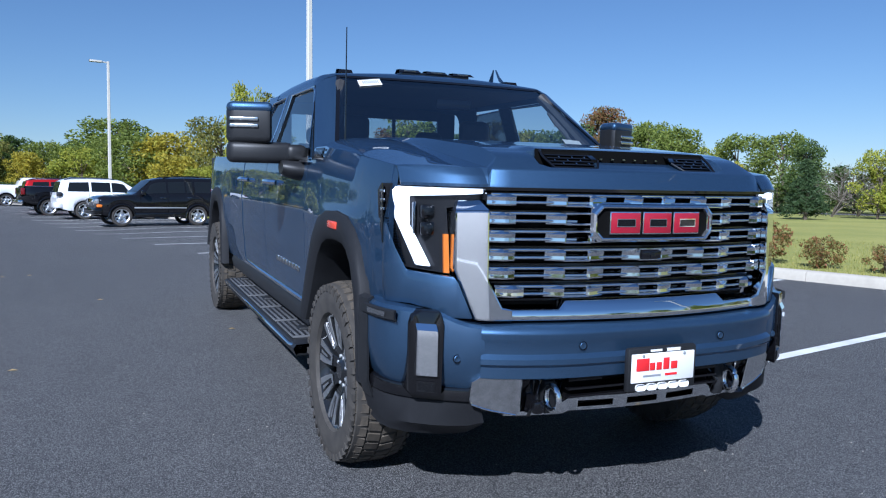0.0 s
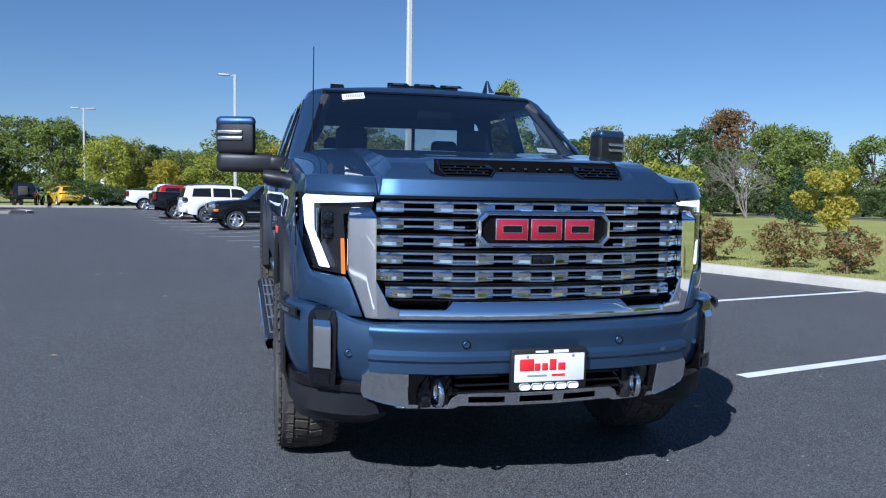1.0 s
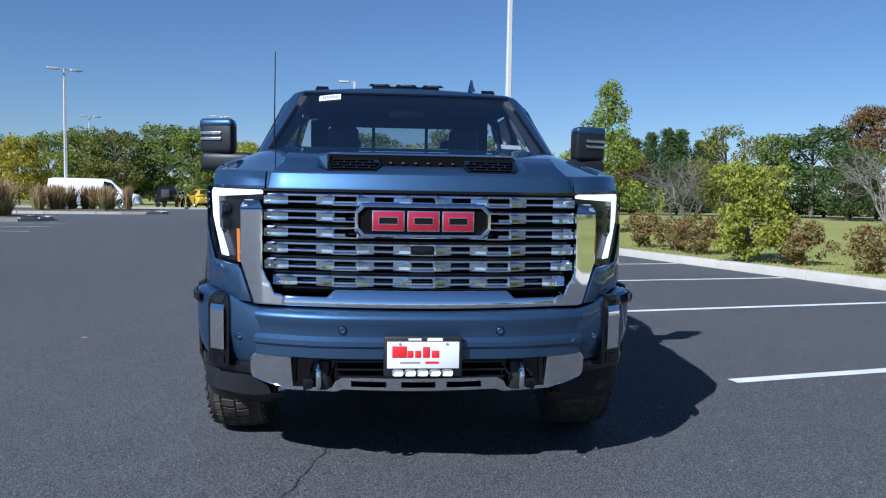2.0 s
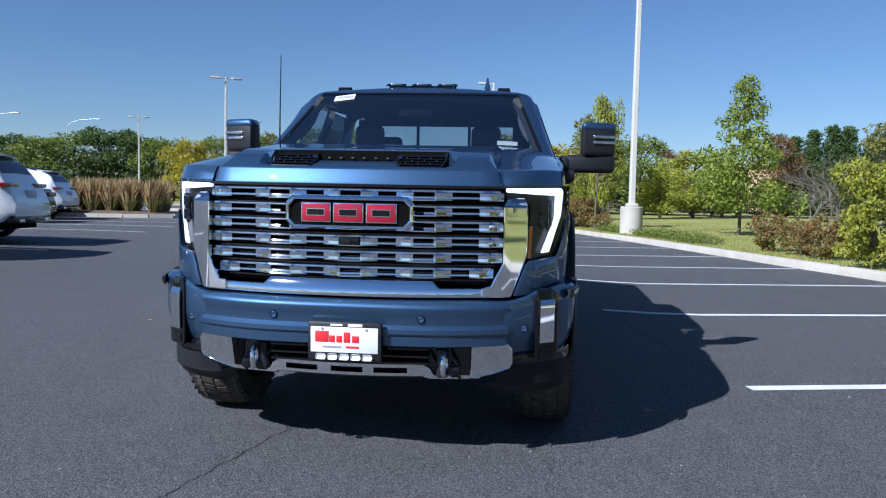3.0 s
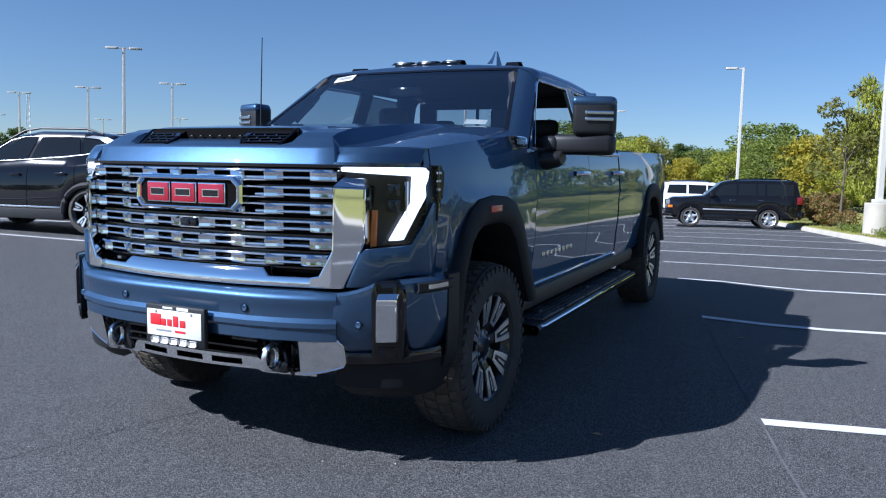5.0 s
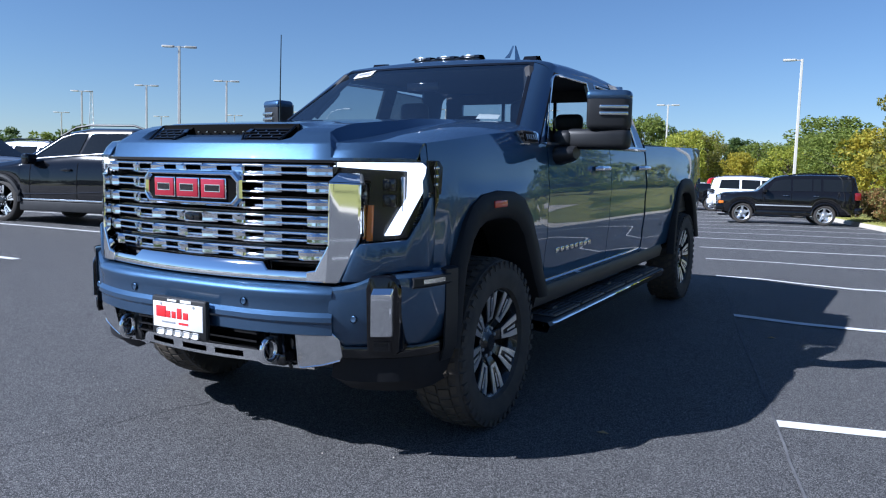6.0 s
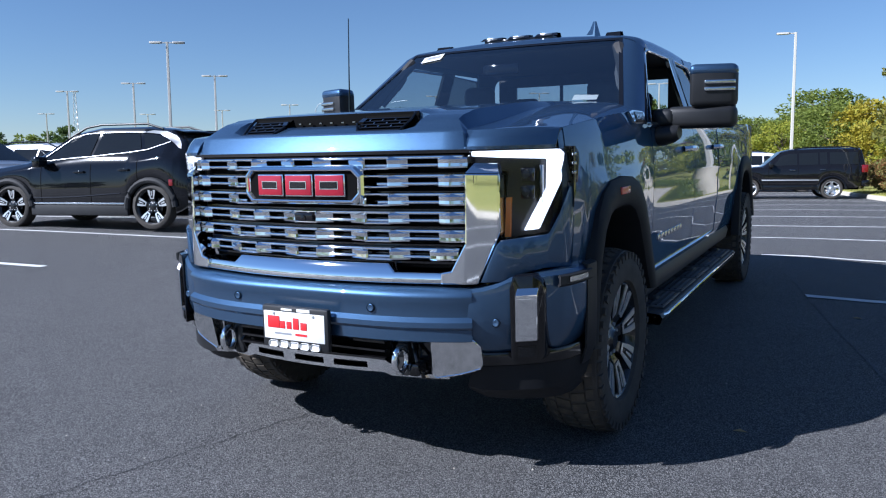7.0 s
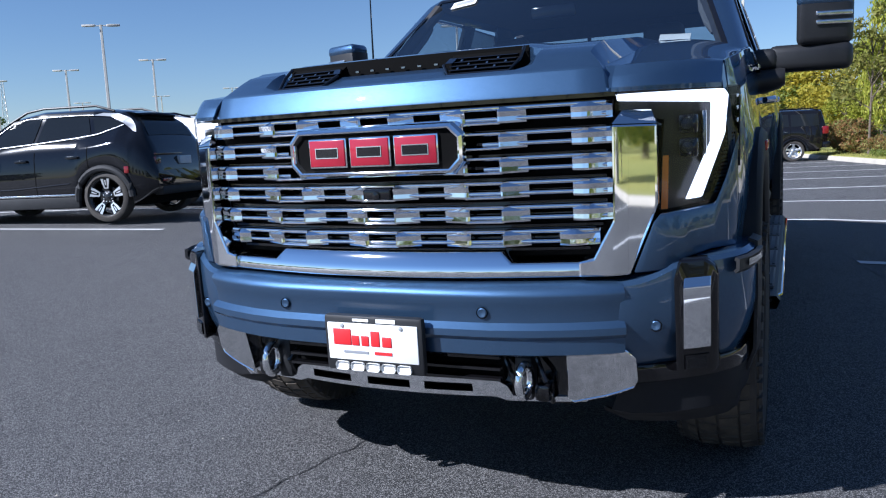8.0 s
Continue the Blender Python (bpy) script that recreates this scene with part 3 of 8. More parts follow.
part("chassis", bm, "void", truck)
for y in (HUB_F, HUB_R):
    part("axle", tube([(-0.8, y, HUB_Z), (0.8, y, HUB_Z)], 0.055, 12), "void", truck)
part("hitch_ball_mount", box(-0.05, 0.05, 6.2, 6.5, 0.44, 0.52, 0.01), "plastic", truck)

# hood: a bright lip, a stepped scoop, a broad dome and lower shoulders
def lip_y0(x):
    return 0.048 + 0.085 * (min(abs(x), 0.70) / 0.68) ** 2


def lamp_line(x):
    return 0.14 + 0.30 * max(0.0, (abs(x) - 0.69) / 0.303) ** 2


EDGE = [(0.15, 1.385), (0.27, 1.396), (0.45, 1.413), (1.0, 1.466), (1.40, 1.500), (1.66, 1.510)]
SHOULDER = [(0.15, 1.400), (0.45, 1.440), (1.0, 1.520), (1.40, 1.558), (1.66, 1.568)]
DOME = [(0.0, 1.336), (0.004, 1.343), (0.021, 1.400), (0.026, 1.406), (0.095, 1.452), (0.14, 1.470), (0.22, 1.488), (0.30, 1.499), (0.85, 1.548), (1.60, 1.578)]


def brow_edge(d):
    """Half width of the raised middle of the hood, d behind the lip's foot."""
    return 0.616 + 0.060 * max(0.0, 1 - d / 0.095)


def hood_z(x, d, y):
    """Height at x, d behind the lip's foot, y along the truck."""
    a = abs(x)
    top = lerp(DOME, d)
    # the scoop is let into the dome, with sloping sides
    if a < 0.465:
        k = min(1.0, (0.465 - a) / 0.055)
        if 0.030 < d < 0.1675:
            top -= max(0.0, top - (1.414 if d < 0.058 else 1.398)) * k
        elif 0.1675 <= d < 0.5:
            top += 0.013 * k * (0.5 - d) / 0.33
    low = min(top, lerp(SHOULDER, y))
    if d < 0.06:
        low = 1.345 + (low - 1.345) * (d / 0.06) ** 0.7
    edge = brow_edge(d)
    if a <= edge:
        return top
    if a < 0.72:
        return top + (low - top) * min(1.0, (a - edge) / (0.45 * (0.69 - edge)))
    k = (a - 0.72) / 0.235
    return low + (min(low, lerp(EDGE, y)) - low) * k ** 2.2 if d < 0.06 else low + (lerp(EDGE, y) - low) * k ** 2.2


def sheet_metal(rows):
    """A pressed sheet through rows of points, with its underside 12 mm below."""
    bm = loft(rows)
    under = bmesh.ops.extrude_face_region(bm, geom=bm.faces[:])
    for v in [g for g in under["geom"] if isinstance(g, bmesh.types.BMVert)]:
        v.co.z -= 0.012
    bmesh.ops.recalc_face_normals(bm, faces=bm.faces)
    return bm


HX = [0.0, 0.06, 0.12, 0.18, 0.24, 0.30, 0.36, 0.405, 0.411, 0.42, 0.44, 0.465, 0.50, 0.55]
HX2 = [0.705, 0.72, 0.76, 0.80, 0.84, 0.88, 0.91, 0.93, 0.945, 0.955]
HD = [0.0, 0.004, 0.021, 0.026, 0.031, 0.045, 0.057, 0.0595, 0.075, 0.095, 0.12, 0.14, 0.166, 0.168, 0.19, 0.2215, 0.25, 0.30, 0.40, 0.55, 0.70, 0.85, 1.0, 1.15, 1.3, 1.45]
rows = []
for d in HD:
    e = brow_edge(d)
    half = HX + [0.55 + (e - 0.55) * f for f in (0.35, 0.65, 1.0)] + [e + (0.69 - e) * f for f in (0.18, 0.45, 0.75, 1.0)]
    row = []
    for x in [-q for q in half[:0:-1]] + half:
        y = lip_y0(x) + d * (1.575 - lip_y0(x)) / 1.45 if d > 0.2 else lip_y0(x) + d * 1.06
        # the lip's corners are turned back
        y += 0.32 * max(0.0, abs(x) - (0.55 + 0.65 * (e - 0.55))) * max(0.0, 1 - d / 0.14)
        row.append(Vector((x, y, hood_z(x, d, y))))
    rows.append(row)
part("hood", sheet_metal(rows), "blue", truck, smooth=17)
for sx in (1, -1):
    rows = []
    for d in HD:
        row = []
        for x in [0.69] + HX2:
            y0 = lip_y0(x) + (lamp_line(x) - 0.004 - lip_y0(x)) * min(1.0, (x - 0.69) / 0.03)
            y = y0 + d * (1.64 - y0) / 1.45 if d > 0.2 else y0 + d * 1.06
            row.append(Vector((sx * x, y, hood_z(x, d, y))))
        rows.append(row)
    part("hood_shoulder", sheet_metal(rows), "blue", truck, smooth=20)

# hood scoop: two leaning gratings in black bezels beside a painted sill
def grate_y(x, z):
    return lip_y0(x) + 0.064 + 1.45 * (z - 1.416)


# a black sheet before the hood's wall paints in the mouth's shade
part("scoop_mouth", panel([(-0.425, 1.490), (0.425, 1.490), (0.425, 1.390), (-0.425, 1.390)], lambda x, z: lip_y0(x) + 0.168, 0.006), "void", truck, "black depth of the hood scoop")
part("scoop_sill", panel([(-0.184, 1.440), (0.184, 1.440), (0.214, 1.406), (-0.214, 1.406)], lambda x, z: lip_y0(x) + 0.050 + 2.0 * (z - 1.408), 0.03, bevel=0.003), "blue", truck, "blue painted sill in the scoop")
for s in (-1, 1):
    # a second black sheet gives the shade behind each grating
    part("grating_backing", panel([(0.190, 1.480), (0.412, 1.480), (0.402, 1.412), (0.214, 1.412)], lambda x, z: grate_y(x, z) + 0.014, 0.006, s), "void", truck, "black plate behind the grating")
    bm = bmesh.new()
    for k in range(4):
        z = 1.427 + 0.0125 * k
        panel([(0.210 - 0.005 * k, z), (0.402, z), (0.403, z + 0.0028), (0.209 - 0.005 * k, z + 0.0028)], lambda x, z: grate_y(x, z) - 0.001, 0.012, s, bm=bm)
    grating = part("scoop_grating", bm, "black", truck, "fine metal scoop grating")
    for k in range(3):
        for j in range(3):
            x = 0.232 + 0.056 * j + 0.028 * (k % 2)
            z = 1.4305 + 0.0125 * k
            part("grating_stud", panel([(x, z), (x + 0.006, z), (x + 0.005, z + 0.006), (x, z + 0.006)], lambda x, z: grate_y(x, z) - 0.002, 0.012, s), "satin", grating)
    rim = [(0.186, 1.446), (0.216, 1.413), (0.400, 1.413), (0.416, 1.452), (0.414, 1.484)]
    part("scoop_bezel", tube([(s * x, grate_y(x, z) - 0.004, z) for x, z in rim], 0.0055, 8), "black", truck, "gloss black bezel round the grating")
    part("scoop_emblem", panel([(0.186, 1.452), (0.210, 1.452), (0.218, 1.468), (0.194, 1.468)], lambda x, z: grate_y(x, z) - 0.004, 0.008, s), "dark_chrome", truck, "small dark chrome badge shape")
for k in range(6):
    x = -0.14 + 0.056 * k
    part("scoop_stud", panel([(x - 0.006, 1.4525), (x + 0.006, 1.4525), (x + 0.006, 1.458), (x - 0.006, 1.458)], lambda x, z: lip_y0(x) + 0.150, 0.01), "dark_chrome", truck)

# cab
def glass_x(z):
    return 0.985 - 0.165 * (z - 1.43) / 0.485


def ws_y(x, z):
    return 1.521 + 1.50 * (z - 1.50) - 0.082 * (1 - (x / 0.8) ** 2)


rows = []
for k in range(13):
    z = 1.47 + (1.965 - 1.47) * k / 12
    w = 0.905 - 0.20 * (z - 1.47) / 0.495
    rows.append([Vector((w * s / 12, ws_y(w * s / 12, z), z)) for s in range(-12, 13)])
part("windshield", loft(rows), "windshield", truck, "clear laminated windshield")
# thin black seal round the windshield
rr = []
for s, ks in ((-1, range(13)), (1, range(12, -1, -1))):
    for k in ks:
        z = 1.47 + (1.965 - 1.47) * k / 12
        w = 0.905 - 0.20 * (z - 1.47) / 0.495
        rr.append([Vector((s * x, ws_y(x, z) - 0.004, z + 0.002)) for x in (w - 0.016, w + 0.006)])
part("windshield_seal", loft(rr[:13]), "black", truck)
part("windshield_seal", loft(rr[13:]), "black", truck)
part("windshield_seal", loft([[Vector((x, ws_y(x, z) - 0.005, z)) for z in (1.952, 1.967)] for x in [0.705 * q / 12 for q in range(-12, 13)]]), "black", truck)
part("windshield_card", panel([(-0.60, 1.895), (-0.455, 1.912), (-0.455, 1.955), (-0.60, 1.935)], lambda x, z: ws_y(x, z) - 0.012, 0.003), "paper", truck, "white paper card on the windshield")
bm = bmesh.new()
for k in range(9):
    panel([(-0.575 + 0.012 * k, 1.912 + 0.0012 * k), (-0.567 + 0.012 * k, 1.912 + 0.0012 * k), (-0.567 + 0.012 * k, 1.934 + 0.0012 * k), (-0.575 + 0.012 * k, 1.934 + 0.0012 * k)], lambda x, z: ws_y(x, z) - 0.014, 0.002, bm=bm)
part("card_print", bm, "ink", truck)
part("dashboard_card", panel([(0.590, 1.583), (0.722, 1.579), (0.722, 1.606), (0.590, 1.612)], lambda x, z: ws_y(x, z) + 0.02, 0.003), "paper", truck, "white card behind the windshield")



def corner_arc(a, b, out, n=7):
    """Points bowed outwards between two edges of the cab's skin."""
    return [a + (b - a) * k / n + out * math.sin(math.pi * k / n) for k in range(n + 1)]


for sx in (1, -1):
    # painted pillar between windshield and door
    rows = []
    for k in range(14):
        t = k / 13
        z = 1.455 + (1.962 - 1.455) * t
        w = 0.905 - 0.20 * (z - 1.47) / 0.495
        a = Vector((w + 0.002, ws_y(w, z) - 0.005, z))
        zb = 1.440 + (1.897 - 1.440) * t
        b = Vector((glass_x(zb) + 0.010, 1.625 + (2.215 - 1.625) * t, zb))
        rows.append([Vector((sx * q.x, q.y, q.z)) for q in corner_arc(a, b, Vector((0.012, -0.014, 0.006)))])
    part("windshield_pillar", loft(rows), "blue", truck, smooth=60)
    # door frames and glass
    pw = lambda y, z, o=0.0: Vector((sx * (glass_x(z) + o), y, z))
    wf = [(1.735, 1.445), (2.82, 1.452), (2.82, 1.885), (2.27, 1.885), (2.20, 1.876), (2.145, 1.85)]
    wr = [(2.98, 1.452), (3.66, 1.455), (3.62, 1.62), (3.54, 1.78), (3.42, 1.872), (2.98, 1.885)]
    for nm, poly, mt in (("front_door_glass", wf, "glass"), ("rear_door_glass", wr, "privacy")):
        # the driver's window is wound down
        if nm == "rear_door_glass" or sx < 0:
            bm = bmesh.new()
            cap(bm, [bm.verts.new(pw(y, z)) for y, z in poly])
            cut(bm, 2, [1.55, 1.65, 1.75])
            part(nm, bm, mt, truck)
        bm = tube([pw(y, z, 0.012) for y, z in poly + poly[:2]], 0.008, 6, ends=False)
        part("window_surround", bm, "chrome", truck, "chrome window surround")
    # upper door frames
    rows = [[pw(y, z, 0.012) for z in (1.44, 1.6, 1.75, 1.90)] for y in (2.815, 2.90, 2.985)]
    part("centre_pillar", solid(loft(rows), 0.02), "black", truck)
    rows = [[pw(3.66 - (z - 1.455) * 0.25 + (0.0 if z < 1.6 else -(z - 1.6) * 0.5), z, 0.006), pw(3.90 - (z - 1.43) * 0.35, z, 0.004)] for z in (1.43, 1.55, 1.65, 1.75, 1.85, 1.93)]
    part("cab_corner", solid(loft(rows), 0.02), "blue", truck)
    part("belt_moulding", tube([pw(1.70, 1.437, 0.012), pw(2.4, 1.44, 0.014), pw(3.2, 1.445, 0.014), pw(3.88, 1.445, 0.012)], 0.014, 6), "chrome", truck, "chrome belt line moulding")
    # triangle before the door glass, and cowl corner
    # the door's painted upper frame round its glass, with a dark seam before it
    edge_o = [pw(1.630 + 0.590 * k / 8, 1.440 + 0.457 * k / 8, 0.011) for k in range(9)] + [pw(y, 1.897, 0.011) for y in (2.4, 2.6, 2.82)]
    edge_i = [pw(1.735 + 0.410 * k / 7, 1.447 + 0.403 * k / 7, 0.006) for k in range(8)] + [pw(y, z, 0.006) for y, z in ((2.24, 1.885), (2.4, 1.885), (2.6, 1.885), (2.82, 1.885))]
    part("door_frame", loft([[a, b] for a, b in zip(edge_o, edge_i)]), "blue", truck, smooth=60)
    part("door_seam", tube([q + Vector((sx * 0.001, -0.002, 0)) for q in edge_o[:9]], 0.0035, 5, ends=False), "void", truck)
    part("cowl_side", loft([[Vector((sx * 0.955, y, z)), Vector((sx * 0.985, y + 0.01, z - 0.10))] for y, z in ((1.38, 1.50), (1.55, 1.49), (1.70, 1.47))]), "blue", truck)

# roof skin: rises from the windshield's edge, runs back and rolls over into the rails
CROWN = [(0.0, 1.966), (0.02, 1.981), (0.06, 1.999), (0.12, 2.014), (0.22, 2.026), (0.45, 2.034), (0.95, 2.028), (1.25, 2.006), (1.45, 1.980), (1.62, 1.935)]
rows = []
for s0 in (0.0, 0.008, 0.02, 0.04, 0.06, 0.09, 0.12, 0.17, 0.22, 0.32, 0.45, 0.7, 0.95, 1.1, 1.25, 1.35, 1.45, 1.54, 1.62):
    row = []
    for q in range(-12, 13):
        x = 0.707 * q / 12
        y0 = ws_y(x, 1.965)
        y = y0 + s0 * (3.76 - y0) / 1.62
        row.append(Vector((x, y, lerp(CROWN, s0) - 0.040 * min(1.0, s0 / 0.16) * (abs(x) / 0.707) ** 2.5)))
    b = Vector((0.829, 2.215 + s0 * (3.76 - 2.215) / 1.62, 1.897 - 0.05 * max(0.0, (s0 - 1.3) / 0.32) ** 2))
    side = corner_arc(row[-1], b, Vector((0.012 + 0.014 * min(1.0, s0 / 0.1), 0.0, 0.008 + 0.014 * min(1.0, s0 / 0.1))))[1:]
    rows.append([Vector((-p.x, p.y, p.z)) for p in side[::-1]] + row + side)
part("roof", loft(rows), "blue", truck, smooth=60)
# back wall of the cab with its window
bm = bmesh.new()
for x0, x1, z0, z1 in ((-0.97, 0.97, 0.66, 1.50), (-0.80, -0.66, 1.50, 1.92), (0.66, 0.80, 1.50, 1.92), (-0.80, 0.80, 1.84, 1.95)):
    box(x0, x1, 3.80, 3.86, z0, z1, 0.01, bm=bm)
part("cab_back", bm, "blue", truck)
bm = bmesh.new()
for x0, x1, z0, z1 in ((-0.95, 0.95, 0.66, 1.51), (-0.80, -0.64, 1.51, 1.90), (0.64, 0.80, 1.51, 1.90), (-0.80, 0.80, 1.83, 1.935)):
    box(x0, x1, 3.772, 3.794, z0, z1, 0.006, bm=bm)
part("cab_back_trim", bm, "seat", truck)
bm = bmesh.new()
cap(bm, [bm.verts.new(p) for p in ((-0.66, 3.83, 1.50), (0.66, 3.83, 1.50), (0.66, 3.81, 1.84), (-0.66, 3.81, 1.84))])
part("rear_window", bm, "glass", truck)
for x in (-0.24, 0.24):
    part("window_divider", box(x - 0.014, x + 0.014, 3.79, 3.806, 1.50, 1.84, 0.003), "black", truck, "black divider of the sliding rear window")
# roof markers and aerial fin
for x in (-0.60, 0.60):
    bm = loft([[Vector((x + sx_ * 0.052 * w, 2.42 + dy, 2.004 + h)) for sx_ in (-1, -0.55, 0.55, 1)] for dy, h, w in ((-0.05, -0.01, 1.0), (-0.03, 0.026, 0.8), (0.04, 0.034, 0.75), (0.11, 0.0, 0.6))])
    part("roof_marker", bm, "black", truck, "smoked roof marker lamp")
bm = bmesh.new()
box(-0.245, 0.235, 2.30, 2.43, 2.010, 2.034, 0.008, bm=bm)
for x in (-0.19, 0.0, 0.19):
    loft([[Vector((x + s * 0.08 * w, 2.37 + dy, 2.034 + h * 0.8)) for s in (-1, -0.55, 0.55, 1)] for dy, h, w in ((-0.075, -0.006, 1.0), (-0.05, 0.020, 0.8), (0.03, 0.028, 0.75), (0.10, -0.01, 0.6))], bm=bm)
part("centre_marker_bar", bm, "black", truck, "row of three smoked roof marker lamps")
for x in (-0.19, 0.0, 0.19):
    part("marker_lens", box(x - 0.04, x + 0.04, 2.302, 2.312, 2.036, 2.048, 0.002), "dark_chrome", truck, "smoked marker lens")
rows = [[Vector((0.478 + s * t, y, z)) for s in (-1, 1)] for y, z, t in ((2.29, 2.01, 0.020), (2.34, 2.050, 0.011), (2.385, 2.104, 0.006), (2.42, 2.108, 0.004), (2.46, 2.02, 0.020))]
part("roof_fin", loft(rows), "blue", truck, "blue shark-fin roof aerial")
part("whip_aerial", tube([(-0.835, 1.565, 1.50), (-0.832, 1.57, 1.80), (-0.828, 1.58, 2.142)], [0.006, 0.004, 0.003], 6), "black", truck, "thin black whip aerial")

# cabin
part("dashboard", loft([[Vector((x, y, z)) for x in (-0.86, -0.4, 0, 0.4, 0.86)] for y, z in ((1.66, 1.47), (1.85, 1.52), (2.05, 1.50), (2.12, 1.40), (2.10, 1.0))]), "seat", truck, "dark dashboard")
part("cabin_floor", box(-0.93, 0.93, 1.75, 3.80, 0.66, 0.72), "seat", truck)
part("headlining", box(-0.77, 0.77, 2.24, 3.81, 1.925, 1.945, 0.005), "trim_light", truck)
for x in (-0.46, 0.46):
    for y in (2.62, 3.50):
        nm = "front_seat" if y < 3 else "rear_seat"
        bm = loft([[Vector((x + s * w, y + dy, z)) for s in (-1, -0.9, 0.9, 1)] for dy, z, w in ((-0.05, 0.80, 0.25), (-0.09, 1.0, 0.26), (-0.04, 1.35, 0.24), (0.02, 1.56, 0.19), (0.06, 1.59, 0.17), (0.12, 1.5, 0.2), (0.10, 0.9, 0.24))])
        st = part(nm, bm, "seat", truck, "dark leather seat")
        bm = box(x - 0.115, x + 0.115, y + 0.0, y + 0.10, 1.585, 1.765 if y < 3 else 1.72, 0.045, 3)
        part("headrest", bm, "seat", st)
    s = 1 if x > 0 else -1
    part("grab_handle", tube([(s * 0.80, 1.90, 1.62), (s * 0.765, 1.93, 1.67), (s * 0.735, 2.00, 1.74), (s * 0.725, 2.06, 1.80), (s * 0.74, 2.08, 1.83)], 0.016, 8), "trim_light", truck, "grey grab handle on the windshield pillar")
    part("pillar_trim", tube([(s * 0.865, 1.75, 1.53), (s * 0.80, 1.93, 1.70), (s * 0.70, 2.14, 1.91)], 0.035, 8), "seat", truck)
part("rear_view_mirror", box(-0.12, 0.12, 2.0, 2.025, 1.78, 1.845, 0.015), "black", truck)

M["lamp_bowl"] = material("lamp_bowl", (0.030, 0.030, 0.033), rough=0.25, metal=0.5)
M["step_grey"] = material("grey_step_plastic", (0.085, 0.087, 0.092), rough=0.5, vary=0.15, scale=14)
# towing mirrors
for sx in (1, -1):
    def fx(a, b, y0, y1, z0, z1, bv, whole=False):
        """A rounded shell whose front sweeps back towards its outer end."""
        bm = box(sx * a, sx * b, y0, y1, z0, z1, bv, 3)
        for v in bm.verts:
            if whole or v.co.y < (y0 + y1) / 2:
                v.co.y += 0.42 * max(0.0, abs(v.co.x) - 1.17)
        return bm

    mirror = part("door_mirror", fx(1.15, 1.385, 1.92, 2.10, 1.525, 1.740, 0.035), "plastic", truck, "black trailer-towing door mirror")
    part("mirror_cap", fx(1.148, 1.387, 1.915, 2.09, 1.692, 1.757, 0.03), "blue", mirror, "blue painted mirror cap")
    part("mirror_lower", fx(1.03, 1.386, 1.915, 2.10, 1.415, 1.535, 0.035), "plastic", mirror)
    part("mirror_arm", box(sx * 0.955, sx * 1.075, 1.90, 2.05, 1.425, 1.525, 0.035, 3), "plastic", mirror)
    rows = [[Vector((sx * x, 1.93 + 0.085 * w * math.cos(radians(q)), z + h * math.sin(radians(q)))) for q in range(0, 360, 30)] for x, z, w, h in ((0.965, 1.375, 1.25, 0.055), (1.02, 1.378, 1.15, 0.055), (1.08, 1.388, 1.0, 0.048), (1.105, 1.395, 0.8, 0.036))]
    bm = loft([r + r[:1] for r in rows])
    cap(bm, [bm.verts.new(p) for p in rows[-1]])
    part("mirror_foot", bm, "plastic", mirror, smooth=60)
    for z in (1.660, 1.622):
        part("mirror_lamp", fx(1.23, 1.378, 1.909, 1.935, z - 0.011, z + 0.011, 0.005, True), "satin", mirror, "clear light bar")
    part("mirror_glass", box(sx * 1.17, sx * 1.37, 2.10, 2.104, 1.43, 1.73, 0.0), "chrome", mirror)
    # door handles
    for y in (2.70, 3.78):
        h = part("door_handle", tube([(sx * 1.004, y - 0.11, 1.297), (sx * 1.04, y - 0.085, 1.30), (sx * 1.045, y, 1.302), (sx * 1.04, y + 0.085, 1.30), (sx * 1.004, y + 0.11, 1.297)], 0.017, 8), "chrome", truck, "chrome door handle")
        part("handle_cup", lathe([(0.0, 0), (0.045, 0.004), (0.05, 0.0)], 16, centre=(sx * 0.992, y, 1.30)), "dark_chrome", h)
    # hood side badge
    hb = lambda y, z, o: Vector((sx * (bodyx(y, z) + o), y, z))
    rim = [(1.335, 1.505), (1.40, 1.522), (1.60, 1.522), (1.635, 1.505), (1.60, 1.452), (1.40, 1.446)]
    rim = [(y, z - 0.010) for y, z in rim]
    bm = bmesh.new()
    vs = [[bm.verts.new(hb(y, min(z, 1.505), o)) for y, z in rim] for o in (-0.01, 0.014)]
    for k in range(6):
        bm.faces.new((vs[0][k], vs[0][(k + 1) % 6], vs[1][(k + 1) % 6], vs[1][k]))
    bm.faces.new(vs[1])
    b = part("hood_badge", bm, "chrome", truck, "black and chrome badge at the hood's rear edge", smooth=20)
    part("badge_field", loft([[hb(y, z, 0.0165) for z in (1.448, 1.475, 1.500)] for y in (1.425, 1.50, 1.60)]), "black", b)
    for k in range(5):
        part("badge_bar", loft([[hb(y, z, 0.019) for z in (1.460, 1.486)] for y in (1.44 + 0.030 * k, 1.461 + 0.030 * k)]), "satin", b)
    for z in (1.462, 1.486):
        part("badge_slot", loft([[hb(y, zz, 0.016) for zz in (z - 0.006, z + 0.006)] for y in (1.372, 1.408)]), "black", b)
    # unreadable silver model lettering on the front door becomes bars
    for k in range(8):
        y = 1.93 + 0.085 * k
        part("door_badge", box(sx * 0.988, sx * 0.9985, y, y + 0.055, 0.792, 0.826, 0.004), "satin", truck, "chrome badge bar on the door")
